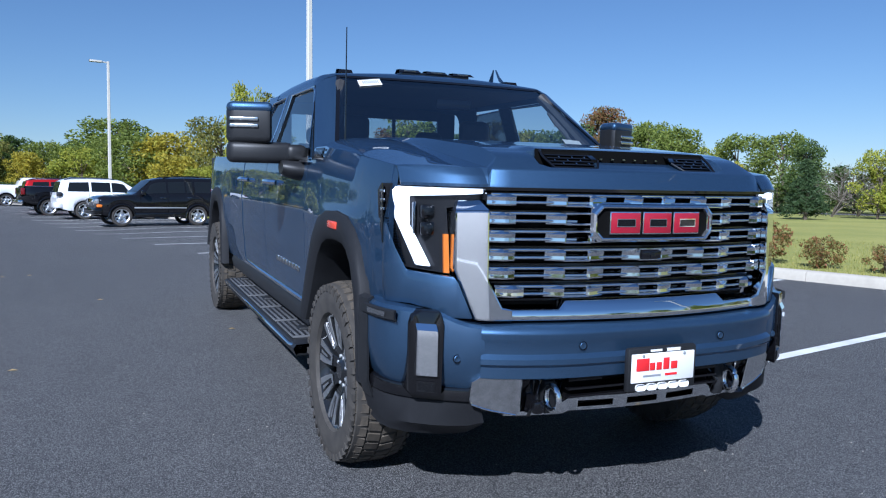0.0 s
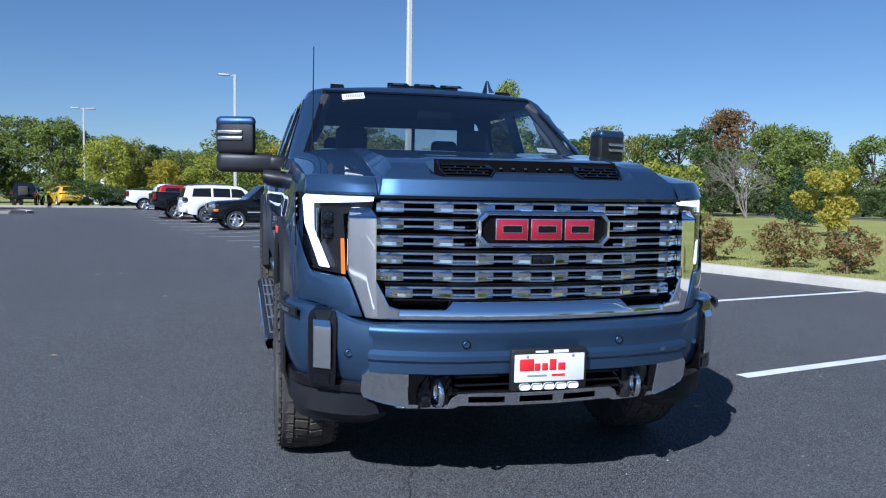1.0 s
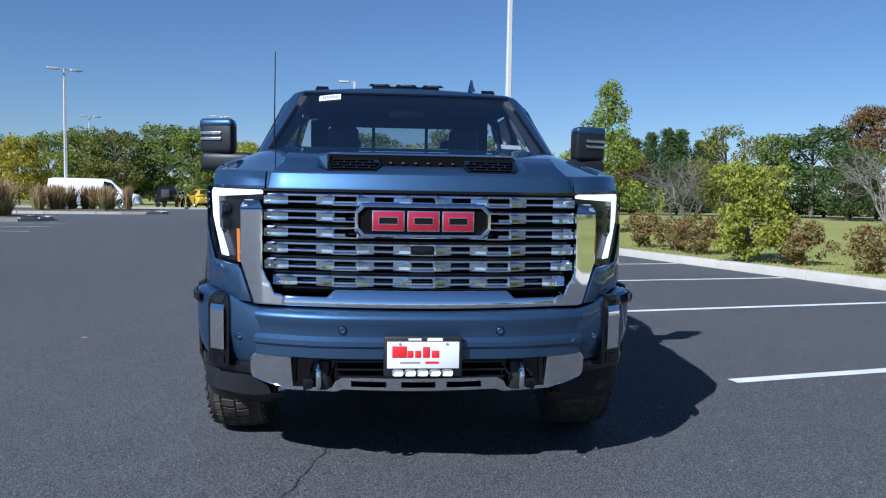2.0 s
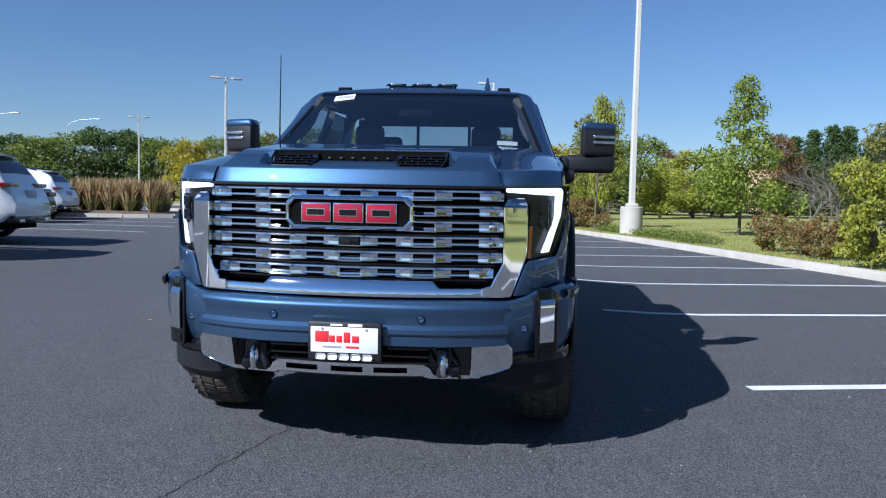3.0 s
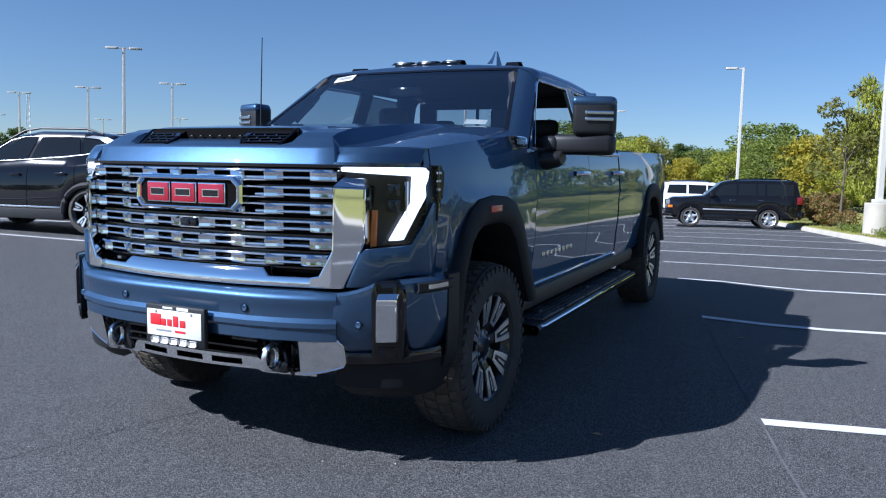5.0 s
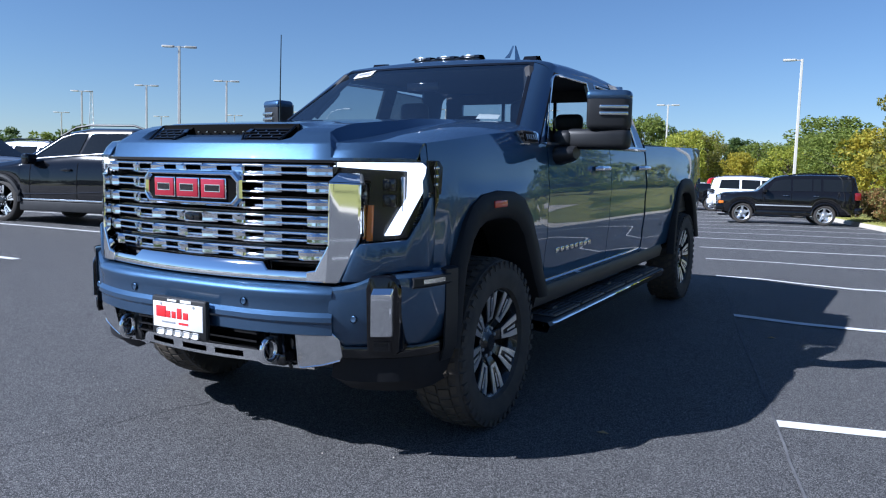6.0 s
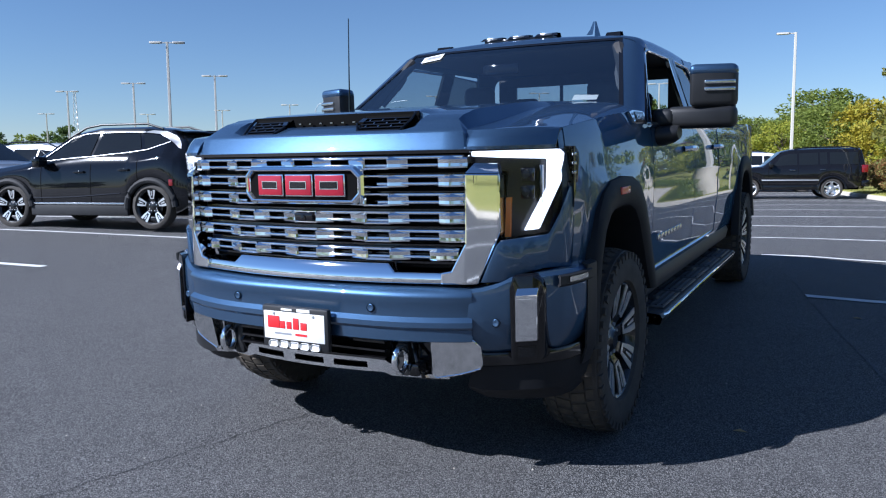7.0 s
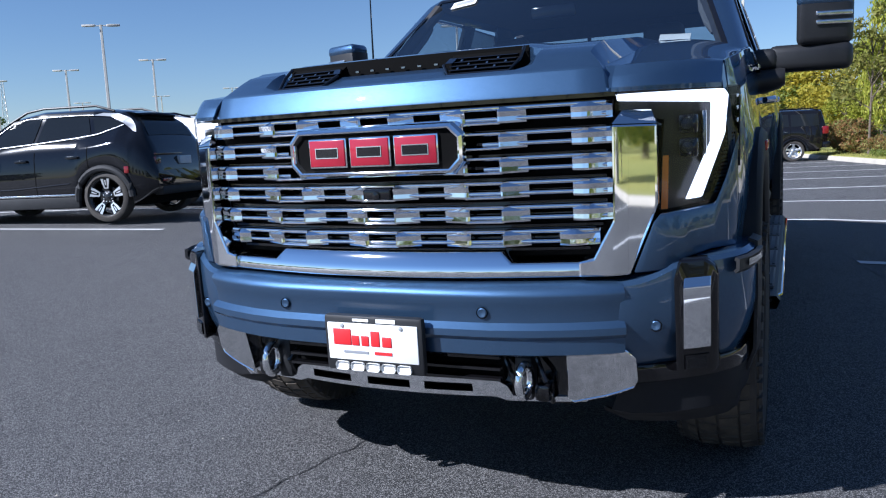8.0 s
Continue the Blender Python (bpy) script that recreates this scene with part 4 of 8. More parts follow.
    # running board
    board = part("running_board", loft([[Vector((sx * x, y, z)) for x, z in ((0.88, 0.45), (1.085, 0.437), (1.10, 0.417), (1.085, 0.378), (0.88, 0.385))] for y in (1.60, 1.66, 4.22, 4.28)], wrap=True), "plastic", truck, "black running board with a bright edge")
    part("board_edge", tube([(sx * 1.06, 1.60, 0.42), (sx * 1.101, 1.70, 0.425), (sx * 1.101, 4.18, 0.425), (sx * 1.06, 4.28, 0.42)], 0.009, 8), "chrome", board, "chrome edge strip")
    for k in range(5):
        part("step_pad", box(sx * 0.90, sx * 1.07, 1.75 + 0.5 * k, 2.2 + 0.5 * k, 0.440, 0.452, 0.004), "step_grey", board, "ribbed grey step pad")
        for q in range(5):
            part("pad_rib", box(sx * (0.915 + 0.034 * q), sx * (0.927 + 0.034 * q), 1.77 + 0.5 * k, 2.18 + 0.5 * k, 0.452, 0.457, 0.0), "plastic", board)
    for y in (1.9, 3.0, 4.05):
        part("board_bracket", box(sx * 0.70, sx * 1.0, y, y + 0.08, 0.39, 0.47, 0.01), "plastic", board)


# ---- wheels
def wheel(parent, x, y, z, r, width, sx, tread=True, rim_r=0.27, spokes=8, twin=True, dark=False, broad=1.0, name="wheel"):
    w = thing(name, Matrix.Translation((x, y, z)), "", "")
    w.parent = parent
    h = width / 2
    prof = [(rim_r, -h * 0.75), (rim_r + 0.012, -h * 0.92), (r * 0.80, -h), (r * 0.92, -h * 0.97), (r * 0.975, -h * 0.86), (r * 0.985, -h * 0.4), (r * 0.985, h * 0.4), (r * 0.975, h * 0.86), (r * 0.92, h * 0.97), (r * 0.80, h), (rim_r + 0.012, h * 0.92), (rim_r, h * 0.75)]
    tyre = part("tyre", lathe(prof, 48), "rubber", w, "black all-terrain tyre" if tread else "")
    if tread:
        bm = bmesh.new()
        rng = random.Random(3)
        n = 44
        for k in range(n):
            t = 2 * math.pi * k / n
            for lane, (a, b) in enumerate(((-0.93, -0.52), (-0.46, -0.04), (0.03, 0.46), (0.52, 0.93))):
                tt = t + (0.5 if lane % 2 else 0.0) * 2 * math.pi / n
                skew = (0.07 if lane in (1, 2) else 0.02) * (1 if lane < 2 else -1)
                da = 2 * math.pi / n * rng.uniform(0.36, 0.42)
                top = r * 1.0
                pts = []
                for rr, sh in ((r * 0.965, 1.0), (top, 0.86)):
                    for u, q in ((a, -1), (b, -1), (b, 1), (a, 1)):
                        edge = 0.955 if lane in (0, 3) and abs(u) > 0.9 and rr == top else 1.0
                        ang = tt + q * da * sh + skew * (u - a)
                        pts.append(Vector((u * h, rr * edge * math.cos(ang), rr * edge * math.sin(ang))))
                v = [bm.verts.new(p) for p in pts]
                for f in ((4, 5, 6, 7), (0, 1, 5, 4), (1, 2, 6, 5), (2, 3, 7, 6), (3, 0, 4, 7)):
                    bm.faces.new([v[i] for i in f])
        part("tread", bm, "tread", tyre, "dusty chunky tread blocks", smooth=0)
        bm = bmesh.new()
        for k in range(44):
            t = 2 * math.pi * (k + 0.25) / 44
            for side in (-1, 1):
                c = Matrix.Rotation(t, 4, "X") @ Matrix.Translation((side * h * 0.965, r * 0.925, 0))
                bmesh.ops.create_cube(bm, size=1.0, matrix=c @ Matrix.Diagonal((0.012, r * 0.075, 0.028, 1)))
        tagged(part("shoulder_lug", bm, "rubber", tyre, smooth=0), kind="stuff")
    rim = part("rim", lathe([(rim_r, -h * 0.7), (rim_r * 0.93, -h * 0.5), (rim_r * 0.90, h * 0.5), (rim_r * 0.955, h * 0.72), (rim_r * 1.005, h * 0.80), (rim_r * 1.0, h * 0.70)] if sx > 0 else [(rim_r, h * 0.7), (rim_r * 0.93, h * 0.5), (rim_r * 0.90, -h * 0.5), (rim_r * 0.955, -h * 0.72), (rim_r * 1.005, -h * 0.80), (rim_r * 1.0, -h * 0.70)], 48), "rim_dark" if dark or twin else "alloy", w)
    part("brake_disc", lathe([(0.0, 0), (rim_r * 0.6, 0), (rim_r * 0.6, 0.02)], 32, centre=(sx * h * 0.1, 0, 0)), "rim_dark" if twin else "galv", rim)
    for k in range(spokes):
        rot = Matrix.Rotation(2 * math.pi * (k + 0.25) / spokes, 4, "X")
        # each spoke is a bright tapered frame round a dark pocket; a plain one has no pocket
        outer = ((0.28, 0.46, 0.026), (0.44, 0.60, 0.030), (0.72, 0.70, 0.050), (0.965, 0.76, 0.060)) if twin else ((0.26, 0.44, 0.030), (0.50, 0.54, 0.034), (0.80, 0.64, 0.040), (0.965, 0.70, 0.050))
        m = rim_r / 0.27 * broad
        face = lambda q, s_, w_, lift: rot @ Vector((sx * (h * s_ + lift), rim_r * q, w_ * m))
        bm = bmesh.new()
        rows = []
        for q, s_, w_ in outer:
            rows.append([face(q, s_, -w_, -0.035), face(q, s_, -w_, -0.003), face(q, s_, -w_ + 0.004, 0.0), face(q, s_, w_ - 0.004, 0.0), face(q, s_, w_, -0.003), face(q, s_, w_, -0.035)])
        loft(rows, bm=bm)
        spoke = part("spoke", bm, "rim_dark" if twin else "alloy", rim, smooth=30)
        if twin:
            bm = bmesh.new()
            for sd in (-1, 1):
                leg = [(q, s_, sd * (w_ - 0.003), sd * (w_ * 0.40)) for q, s_, w_ in outer[1:]]
                loft([[face(q, s_, a, 0.001), face(q, s_, a, 0.005), face(q, s_, b_, 0.005), face(q, s_, b_, -0.002)] for q, s_, a, b_ in leg], bm=bm)
            (q0, s0, w0), (q1, s1, w1) = outer[1], outer[2]
            loft([[face(q0 + (q1 - q0) * t, s0 + (s1 - s0) * t, (w0 - 0.003) * e, 0.0045) for e in (-1, 0, 1)] for t in (0.0, 0.22)], bm=bm)
            part("spoke_face", bm, "alloy", spoke, "machined bright spoke face", smooth=20)
            bm = loft([[face(q, s_, -w_, 0.006), face(q, s_, w_, 0.006)] for q, s_, w_ in ((0.62, 0.67, 0.005), (0.90, 0.74, 0.009))])
            part("pocket_rib", bm, "alloy", spoke, "bright rib in the pocket")
    hubp = part("hub_cap", lathe([(0.0, h * 0.62), (rim_r * 0.15, h * 0.62), (rim_r * 0.19, h * 0.55), (rim_r * 0.33, h * 0.46), (rim_r * 0.36, h * 0.2)] if sx > 0 else [(0.0, -h * 0.62), (rim_r * 0.15, -h * 0.62), (rim_r * 0.19, -h * 0.55), (rim_r * 0.33, -h * 0.46), (rim_r * 0.36, -h * 0.2)], 24), "rim_dark" if twin else "alloy", rim)
    bm = bmesh.new()
    for k in range(8 if twin else 5):
        t = 2 * math.pi * (k + 0.5) / (8 if twin else 5)
        lathe([(0.0, sx * h * 0.56), (0.009, sx * h * 0.55), (0.011, sx * h * 0.42)], 6, bm=bm, centre=(0, rim_r * 0.26 * math.cos(t), rim_r * 0.26 * math.sin(t)))
    part("lug_nut", bm, "galv", hubp)
    return w


for sx in (1, -1):
    for y in (HUB_F, HUB_R):
        wheel(truck, sx * 0.918, y, HUB_Z, 0.430, 0.285, sx)

# ---- the truck's face
def grille_y(x, z=0.0):
    return 0.035 + 0.085 * (abs(x) / 0.68) ** 2


def lamp_y(x, z=0.0):
    return 0.14 + 0.30 * max(0.0, (abs(x) - 0.69) / 0.303) ** 2


# black sheet stands in for the shade deep behind the blades
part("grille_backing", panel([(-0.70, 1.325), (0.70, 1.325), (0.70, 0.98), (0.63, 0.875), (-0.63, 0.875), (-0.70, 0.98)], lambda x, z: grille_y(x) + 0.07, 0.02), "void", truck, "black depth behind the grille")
GR_ROWS = [1.2885 - 0.0705 * k for k in range(6)]
COLS = (-0.335, 0.0, 0.335)


def grille_half(z):
    """Half width of the grille opening at a height."""
    return 0.676 if z > 0.99 else 0.676 - 0.06 * (0.99 - z) / 0.11


# a blade's rounded nose and a block's bowed face: depth and height from the row's middle line
BLADE = [(0.050, 0.0062)] + [(0.0115 - 0.0060 * math.cos(radians(q)), 0.0062 * math.sin(radians(q))) for q in (84, 60, 36, 12, -12, -36, -60, -84)] + [(0.050, -0.0062)]
BOW = [(0.050, 0.0240), (0.0095, 0.0240), (0.0070, 0.0232), (-0.0035, 0.0125), (-0.0048, 0.0105), (-0.0040, 0.0070), (-0.0020, -0.0040), (-0.0034, -0.0165), (-0.0014, -0.0222), (0.0040, -0.0243), (0.050, -0.0245)]


def bowed(line, s, bm):
    """A chrome block: the bow of its face drawn along stations of x, extra depth and height factor."""
    loft([[Vector((s * x, grille_y(x) + d + o, zc + h * f)) for d, h in BOW] for x, o, f, zc in line], bm=bm)


for r, z in enumerate(GR_ROWS):
    behind_emblem = r in (1, 2)
    w = grille_half(z - 0.02)
    bm = bmesh.new()
    # two fine blades a row, and the bright stepped blocks between them
    for zz in (z + 0.0195, z - 0.0100):
        for xa, xb in ((-w, -0.335), (-0.335, 0.0), (0.0, 0.335), (0.335, w)):
            if behind_emblem and abs(xa + xb) < 0.5:
                continue
            xs = [xa + (xb - xa) * k / 6 for k in range(7)]
            loft([[Vector((x, grille_y(x) + dy, zz + dz)) for x in xs] for dy, dz in BLADE], bm=bm)
            if behind_emblem or xb == w:
                part("grille_bar", bm, "chrome", truck, "fine chrome grille blade", smooth=60)
                bm = bmesh.new()
    bm.free()
    for c in COLS:
        if behind_emblem and c == 0.0:
            continue
        bm = bmesh.new()
        for s in (-1, 1):
            # a block leans back from its inner face to the blades
            k = s if c == 0.0 else (1 if c > 0 else -1)
            inner, outer = abs(c) + s * k * 0.046, abs(c) + s * k * 0.126
            mid = abs(c) + s * k * 0.056
            bowed([(inner, 0.030, 0.97, z), (inner, 0.003, 0.97, z), (inner + (mid - inner) * 0.5, -0.003, 1.0, z), (mid, -0.004, 1.0, z), (outer, 0.016, 0.98, z), (outer, 0.040, 0.96, z)], k, bm)
        for zz in (z + 0.0205, z - 0.0215):
            xs = [c - 0.056 + 0.112 * q / 4 for q in range(5)]
            loft([[Vector((x, grille_y(x) - 0.009 + dy, zz + dz * 0.85)) for x in xs] for dy, dz in BLADE], bm=bm)
        part("grille_block", bm, "grille_chrome", truck, "bright chrome grille block", smooth=9)
    for s in (-1, 1):
        bm = bmesh.new()
        x0, x1 = w - 0.092, w + 0.016
        bowed([(x0, 0.030, 0.97, z), (x0, 0.009, 0.97, z), (x0 + 0.030, -0.002, 1.0, z), (x0 + 0.046, -0.004, 1.0, z)], s, bm)
        bowed([(x0 + 0.046, -0.004, 1.0, z), (x0 + 0.070, 0.006, 1.0, z), (x1, 0.016, 1.0, z), (x1, 0.05, 0.97, z)], s, bm)
        part("grille_block", bm, "grille_chrome", truck, "bright chrome grille block", smooth=9)
# dark fins deep in the grille
for k in range(13):
    z = 1.312 - 0.0345 * k
    w = grille_half(z) - 0.01
    part("grille_fin", panel([(-w, z - 0.004), (w, z - 0.004), (w, z + 0.004), (-w, z + 0.004)], lambda x, z: grille_y(x) + 0.048, 0.02, step=0.2), "black", truck)

# grille surround: two leaning uprights and the cross bar
UP = [(0.694, 1.246), (0.803, 1.242), (0.804, 1.235), (0.804, 1.02), (0.790, 0.975), (0.735, 0.828), (0.60, 0.826), (0.60, 0.872), (0.640, 0.880), (0.694, 0.985)]


def upright_y(x, z):
    return 0.022 + 0.075 * (min(x, 0.70) / 0.70) ** 2 + 0.68 * max(0.0, x - 0.70) + 0.03 * (z - 1.0)


for sx in (1, -1):
    part("grille_upright", panel(UP, upright_y, 0.09, sx, step=0.025, bevel=0.007), "chrome", truck, "tall polished chrome grille surround", smooth=14)
    part("upright_top", panel([(0.695, 1.247), (0.803, 1.243), (0.786, 1.280), (0.716, 1.283)], lambda x, z: upright_y(x, z) + (z - 1.243) * 0.85, 0.03, sx), "chrome", truck)
part("grille_cross_bar", panel([(-0.645, 0.826), (0.645, 0.826), (0.645, 0.868), (0.412, 0.868), (0.378, 0.900), (-0.378, 0.900), (-0.412, 0.868), (-0.645, 0.868)],
                               lambda x, z: 0.000 + 0.105 * (x / 0.68) ** 2 + 0.48 * max(0.0, z - 0.852), 0.06, zfun=True, step=0.02, bevel=0.004), "chrome", truck, "chrome cross bar under the grille")
part("grille_header", panel([(-0.70, 1.322), (0.70, 1.322), (0.70, 1.334), (-0.70, 1.334)], lambda x, z: grille_y(x) + 0.012, 0.06), "black", truck)

# emblem: a framed black plate with three plain red shapes
ez = 1.205


def octagon(hx, hz, c, d):
    """An eight-cornered ring about the emblem's middle, d deep, bent with the grille."""
    return [Vector((x, 0.020 * (x / 0.3) ** 2 + d, ez + z)) for x, z in ((-hx, -hz + c), (-hx + c, -hz), (0.0, -hz), (hx - c, -hz), (hx, -hz + c), (hx, hz - c), (hx - c, hz), (0.0, hz), (-hx + c, hz), (-hx, hz - c))]


bm = loft([octagon(0.298, 0.075, 0.034, 0.050), octagon(0.298, 0.075, 0.034, 0.006), octagon(0.292, 0.069, 0.032, -0.006), octagon(0.284, 0.062, 0.030, -0.010), octagon(0.279, 0.058, 0.029, -0.008), octagon(0.270, 0.051, 0.026, 0.010)], wrap=True)
emblem = part("grille_emblem", bm, "chrome", truck, "chrome-framed black emblem with red shapes", smooth=16)
part("emblem_plate", panel([(-0.272, 1.152), (0.272, 1.152), (0.272, 1.258), (-0.272, 1.258)], lambda x, z: 0.006 + 0.02 * (x / 0.3) ** 2, 0.01), "void", emblem)
for c in (-0.150, 0.0, 0.150):
    w = 0.070
    part("shape_rim", panel([(c - w, 1.160), (c + w, 1.160), (c + w, 1.250), (c - w, 1.250)], lambda x, z: -0.002 + 0.02 * (x / 0.3) ** 2, 0.012, bevel=0.003), "chrome", emblem)
    red = part("red_block", panel([(c - w + 0.005, 1.165), (c + w - 0.005, 1.165), (c + w - 0.005, 1.245), (c - w + 0.005, 1.245)], lambda x, z: -0.007 + 0.02 * (x / 0.3) ** 2, 0.010, bevel=0.003), "red", emblem, "plain red enamel block")
    part("slot_rim", panel([(c - 0.042, 1.190), (c + 0.042, 1.190), (c + 0.042, 1.222), (c - 0.042, 1.222)], lambda x, z: -0.0085 + 0.02 * (x / 0.3) ** 2, 0.006), "chrome", red)
    part("dark_slot", panel([(c - 0.039, 1.193), (c + 0.039, 1.193), (c + 0.039, 1.219), (c - 0.039, 1.219)], lambda x, z: -0.0095 + 0.02 * (x / 0.3) ** 2, 0.006), "black", red)
# camera block under the emblem
cam_box = part("grille_camera", box(-0.045, 0.045, 0.020, 0.09, 1.060, 1.092, 0.005), "black", truck, "black front camera block")
part("camera_lens", lathe([(0.0, -0.004), (0.012, -0.002), (0.014, 0.004)], 12, "y", centre=(0.0, 0.016, 1.072)), "black", cam_box)

# headlamps
for sx in (1, -1):
    lens_poly = [(0.70, 1.338), (0.990, 1.338), (0.999, 1.31), (0.996, 1.20), (0.966, 1.09), (0.938, 1.012), (0.81, 0.998), (0.80, 1.02), (0.815, 1.25), (0.72, 1.272), (0.70, 1.285)]
    head = part("headlamp", panel(lens_poly, lambda x, z: lamp_y(x) + 0.045, 0.02, sx, step=0.03), "lamp_bowl", truck, "LED headlamp with a lit C-shaped running light")
    top = [(0.70, 1.308), (0.70, 1.326), (0.960, 1.328), (0.970, 1.312), (0.962, 1.20), (0.906, 1.024), (0.866, 1.022), (0.926, 1.180), (0.928, 1.292)]
    part("running_light", panel(top, lambda x, z: lamp_y(x) + 0.012, 0.02, sx, step=0.03, bevel=0.004), "drl", head, "lit white C-shaped light bar")
    part("lamp_cover", panel([(0.70, 1.342), (0.992, 1.342), (1.002, 1.312), (0.999, 1.20), (0.969, 1.086), (0.941, 1.006), (0.808, 0.992), (0.798, 1.02), (0.812, 1.25), (0.72, 1.275), (0.70, 1.285)], lambda x, z: lamp_y(x) - 0.004, 0.0, sx, step=0.03), "lens", head, "clear lens")
    for k in range(2):
        z = 1.235 - 0.066 * k
        part("projector", box(sx * 0.845, sx * 0.900, 0.268, 0.31, z - 0.028, z + 0.026, 0.008), "black", head)
        part("projector_lens", lathe([(0.0, -0.012), (0.016, -0.008), (0.021, 0.0)], 16, "y", centre=(sx * 0.873, 0.268, z)), "car_glass", head)
    part("lamp_step", box(sx * 0.906, sx * 0.918, 0.318, 0.35, 1.12, 1.27, 0.004), "dark_chrome", head)
    part("amber_strip", panel([(0.806, 1.0), (0.822, 1.0), (0.826, 1.15), (0.812, 1.15)], lambda x, z: lamp_y(x) + 0.03, 0.012, sx), "amber", head, "amber marker strip")
    bm = bmesh.new()
    for k in range(16):
        z = 1.03 + 0.011 * k
        x = 0.934 + 0.0022 * k
        panel([(x, z), (x + 0.018, z), (x + 0.020, z + 0.006), (x + 0.002, z + 0.006)], lambda x, z: lamp_y(x) + 0.02, 0.01, sx, bm=bm)
    part("lamp_ribs", bm, "dark_chrome", head)
    # painted fascia below and round the lamp
    fas = [(0.81, 0.992), (0.941, 1.004), (0.970, 1.086), (0.995, 1.185), (0.996, 1.00), (0.992, 0.868), (0.93, 0.872), (0.875, 0.860), (0.845, 0.835), (0.742, 0.832), (0.795, 0.972)]
    part("lamp_fascia", panel(fas, lambda x, z: 0.13 + 0.30 * max(0.0, (x - 0.69) / 0.303) ** 2 - 0.02, 0.05, sx, step=0.03, bevel=0.008), "blue", truck)
    rows = [[Vector((sx * (bodyx(0.44, z) - dx), y, z)) for y, dx in ((0.40, 0.012), (0.43, 0.004), (0.50, 0.0))] for z in (0.86, 0.98, 1.1, 1.2, 1.345, 1.40)]
    part("fender_nose", loft(rows), "blue", truck)
    rows = []
    for k in range(9):
        z = 1.10 + 0.236 * k / 8
        reach = 0.456 + lerp([(1.10, 0.004), (1.18, 0.030), (1.26, 0.052), (1.31, 0.052), (1.336, 0.040)], z)
        rows.append([Vector((sx * (1.001 + (bodyx(reach, z) + 0.005 - 1.001) * q * q), 0.450 + (reach - 0.450) * q, z)) for q in (0.0, 0.25, 0.5, 0.75, 1.0)])
    wrap = part("lamp_side", solid(loft(rows), 0.004), "car_glass", head, "dark smoked lens wrapped round to the side")
    for k in range(3):
        z = 1.235 + 0.036 * k
        part("lamp_notch", box(sx * 0.990, sx * 1.003, 0.452, 0.474 + 0.004 * k, z - 0.006, z + 0.006, 0.002), "satin", wrap)

# bumper: plan line from the middle to the wheel
PLAN = [(0.0, -0.035), (0.2, -0.034), (0.36, -0.026), (0.48, -0.006), (0.58, 0.022), (0.64, 0.043), (0.69, 0.064), (0.725, 0.084)]
CORNER = [(0.950, 0.250), (0.968, 0.270), (1.0, 0.305), (1.025, 0.352), (1.040, 0.42), (1.045, 0.50), (1.046, 0.56)]


def plan_rows(plan, prof, sx):
    rows = []
    for i, (x, y) in enumerate(plan):
        a, b = Vector(plan[max(0, i - 1)]), Vector(plan[min(len(plan) - 1, i + 1)])
        d = (b - a).normalized()
        n = Vector((d.y, -d.x))
        if i == 0 and x == 0.0:
            n = Vector((0.0, -1.0))
        rows.append([Vector((sx * (x + n.x * o), y + n.y * o, z)) for o, z in prof])
    return rows


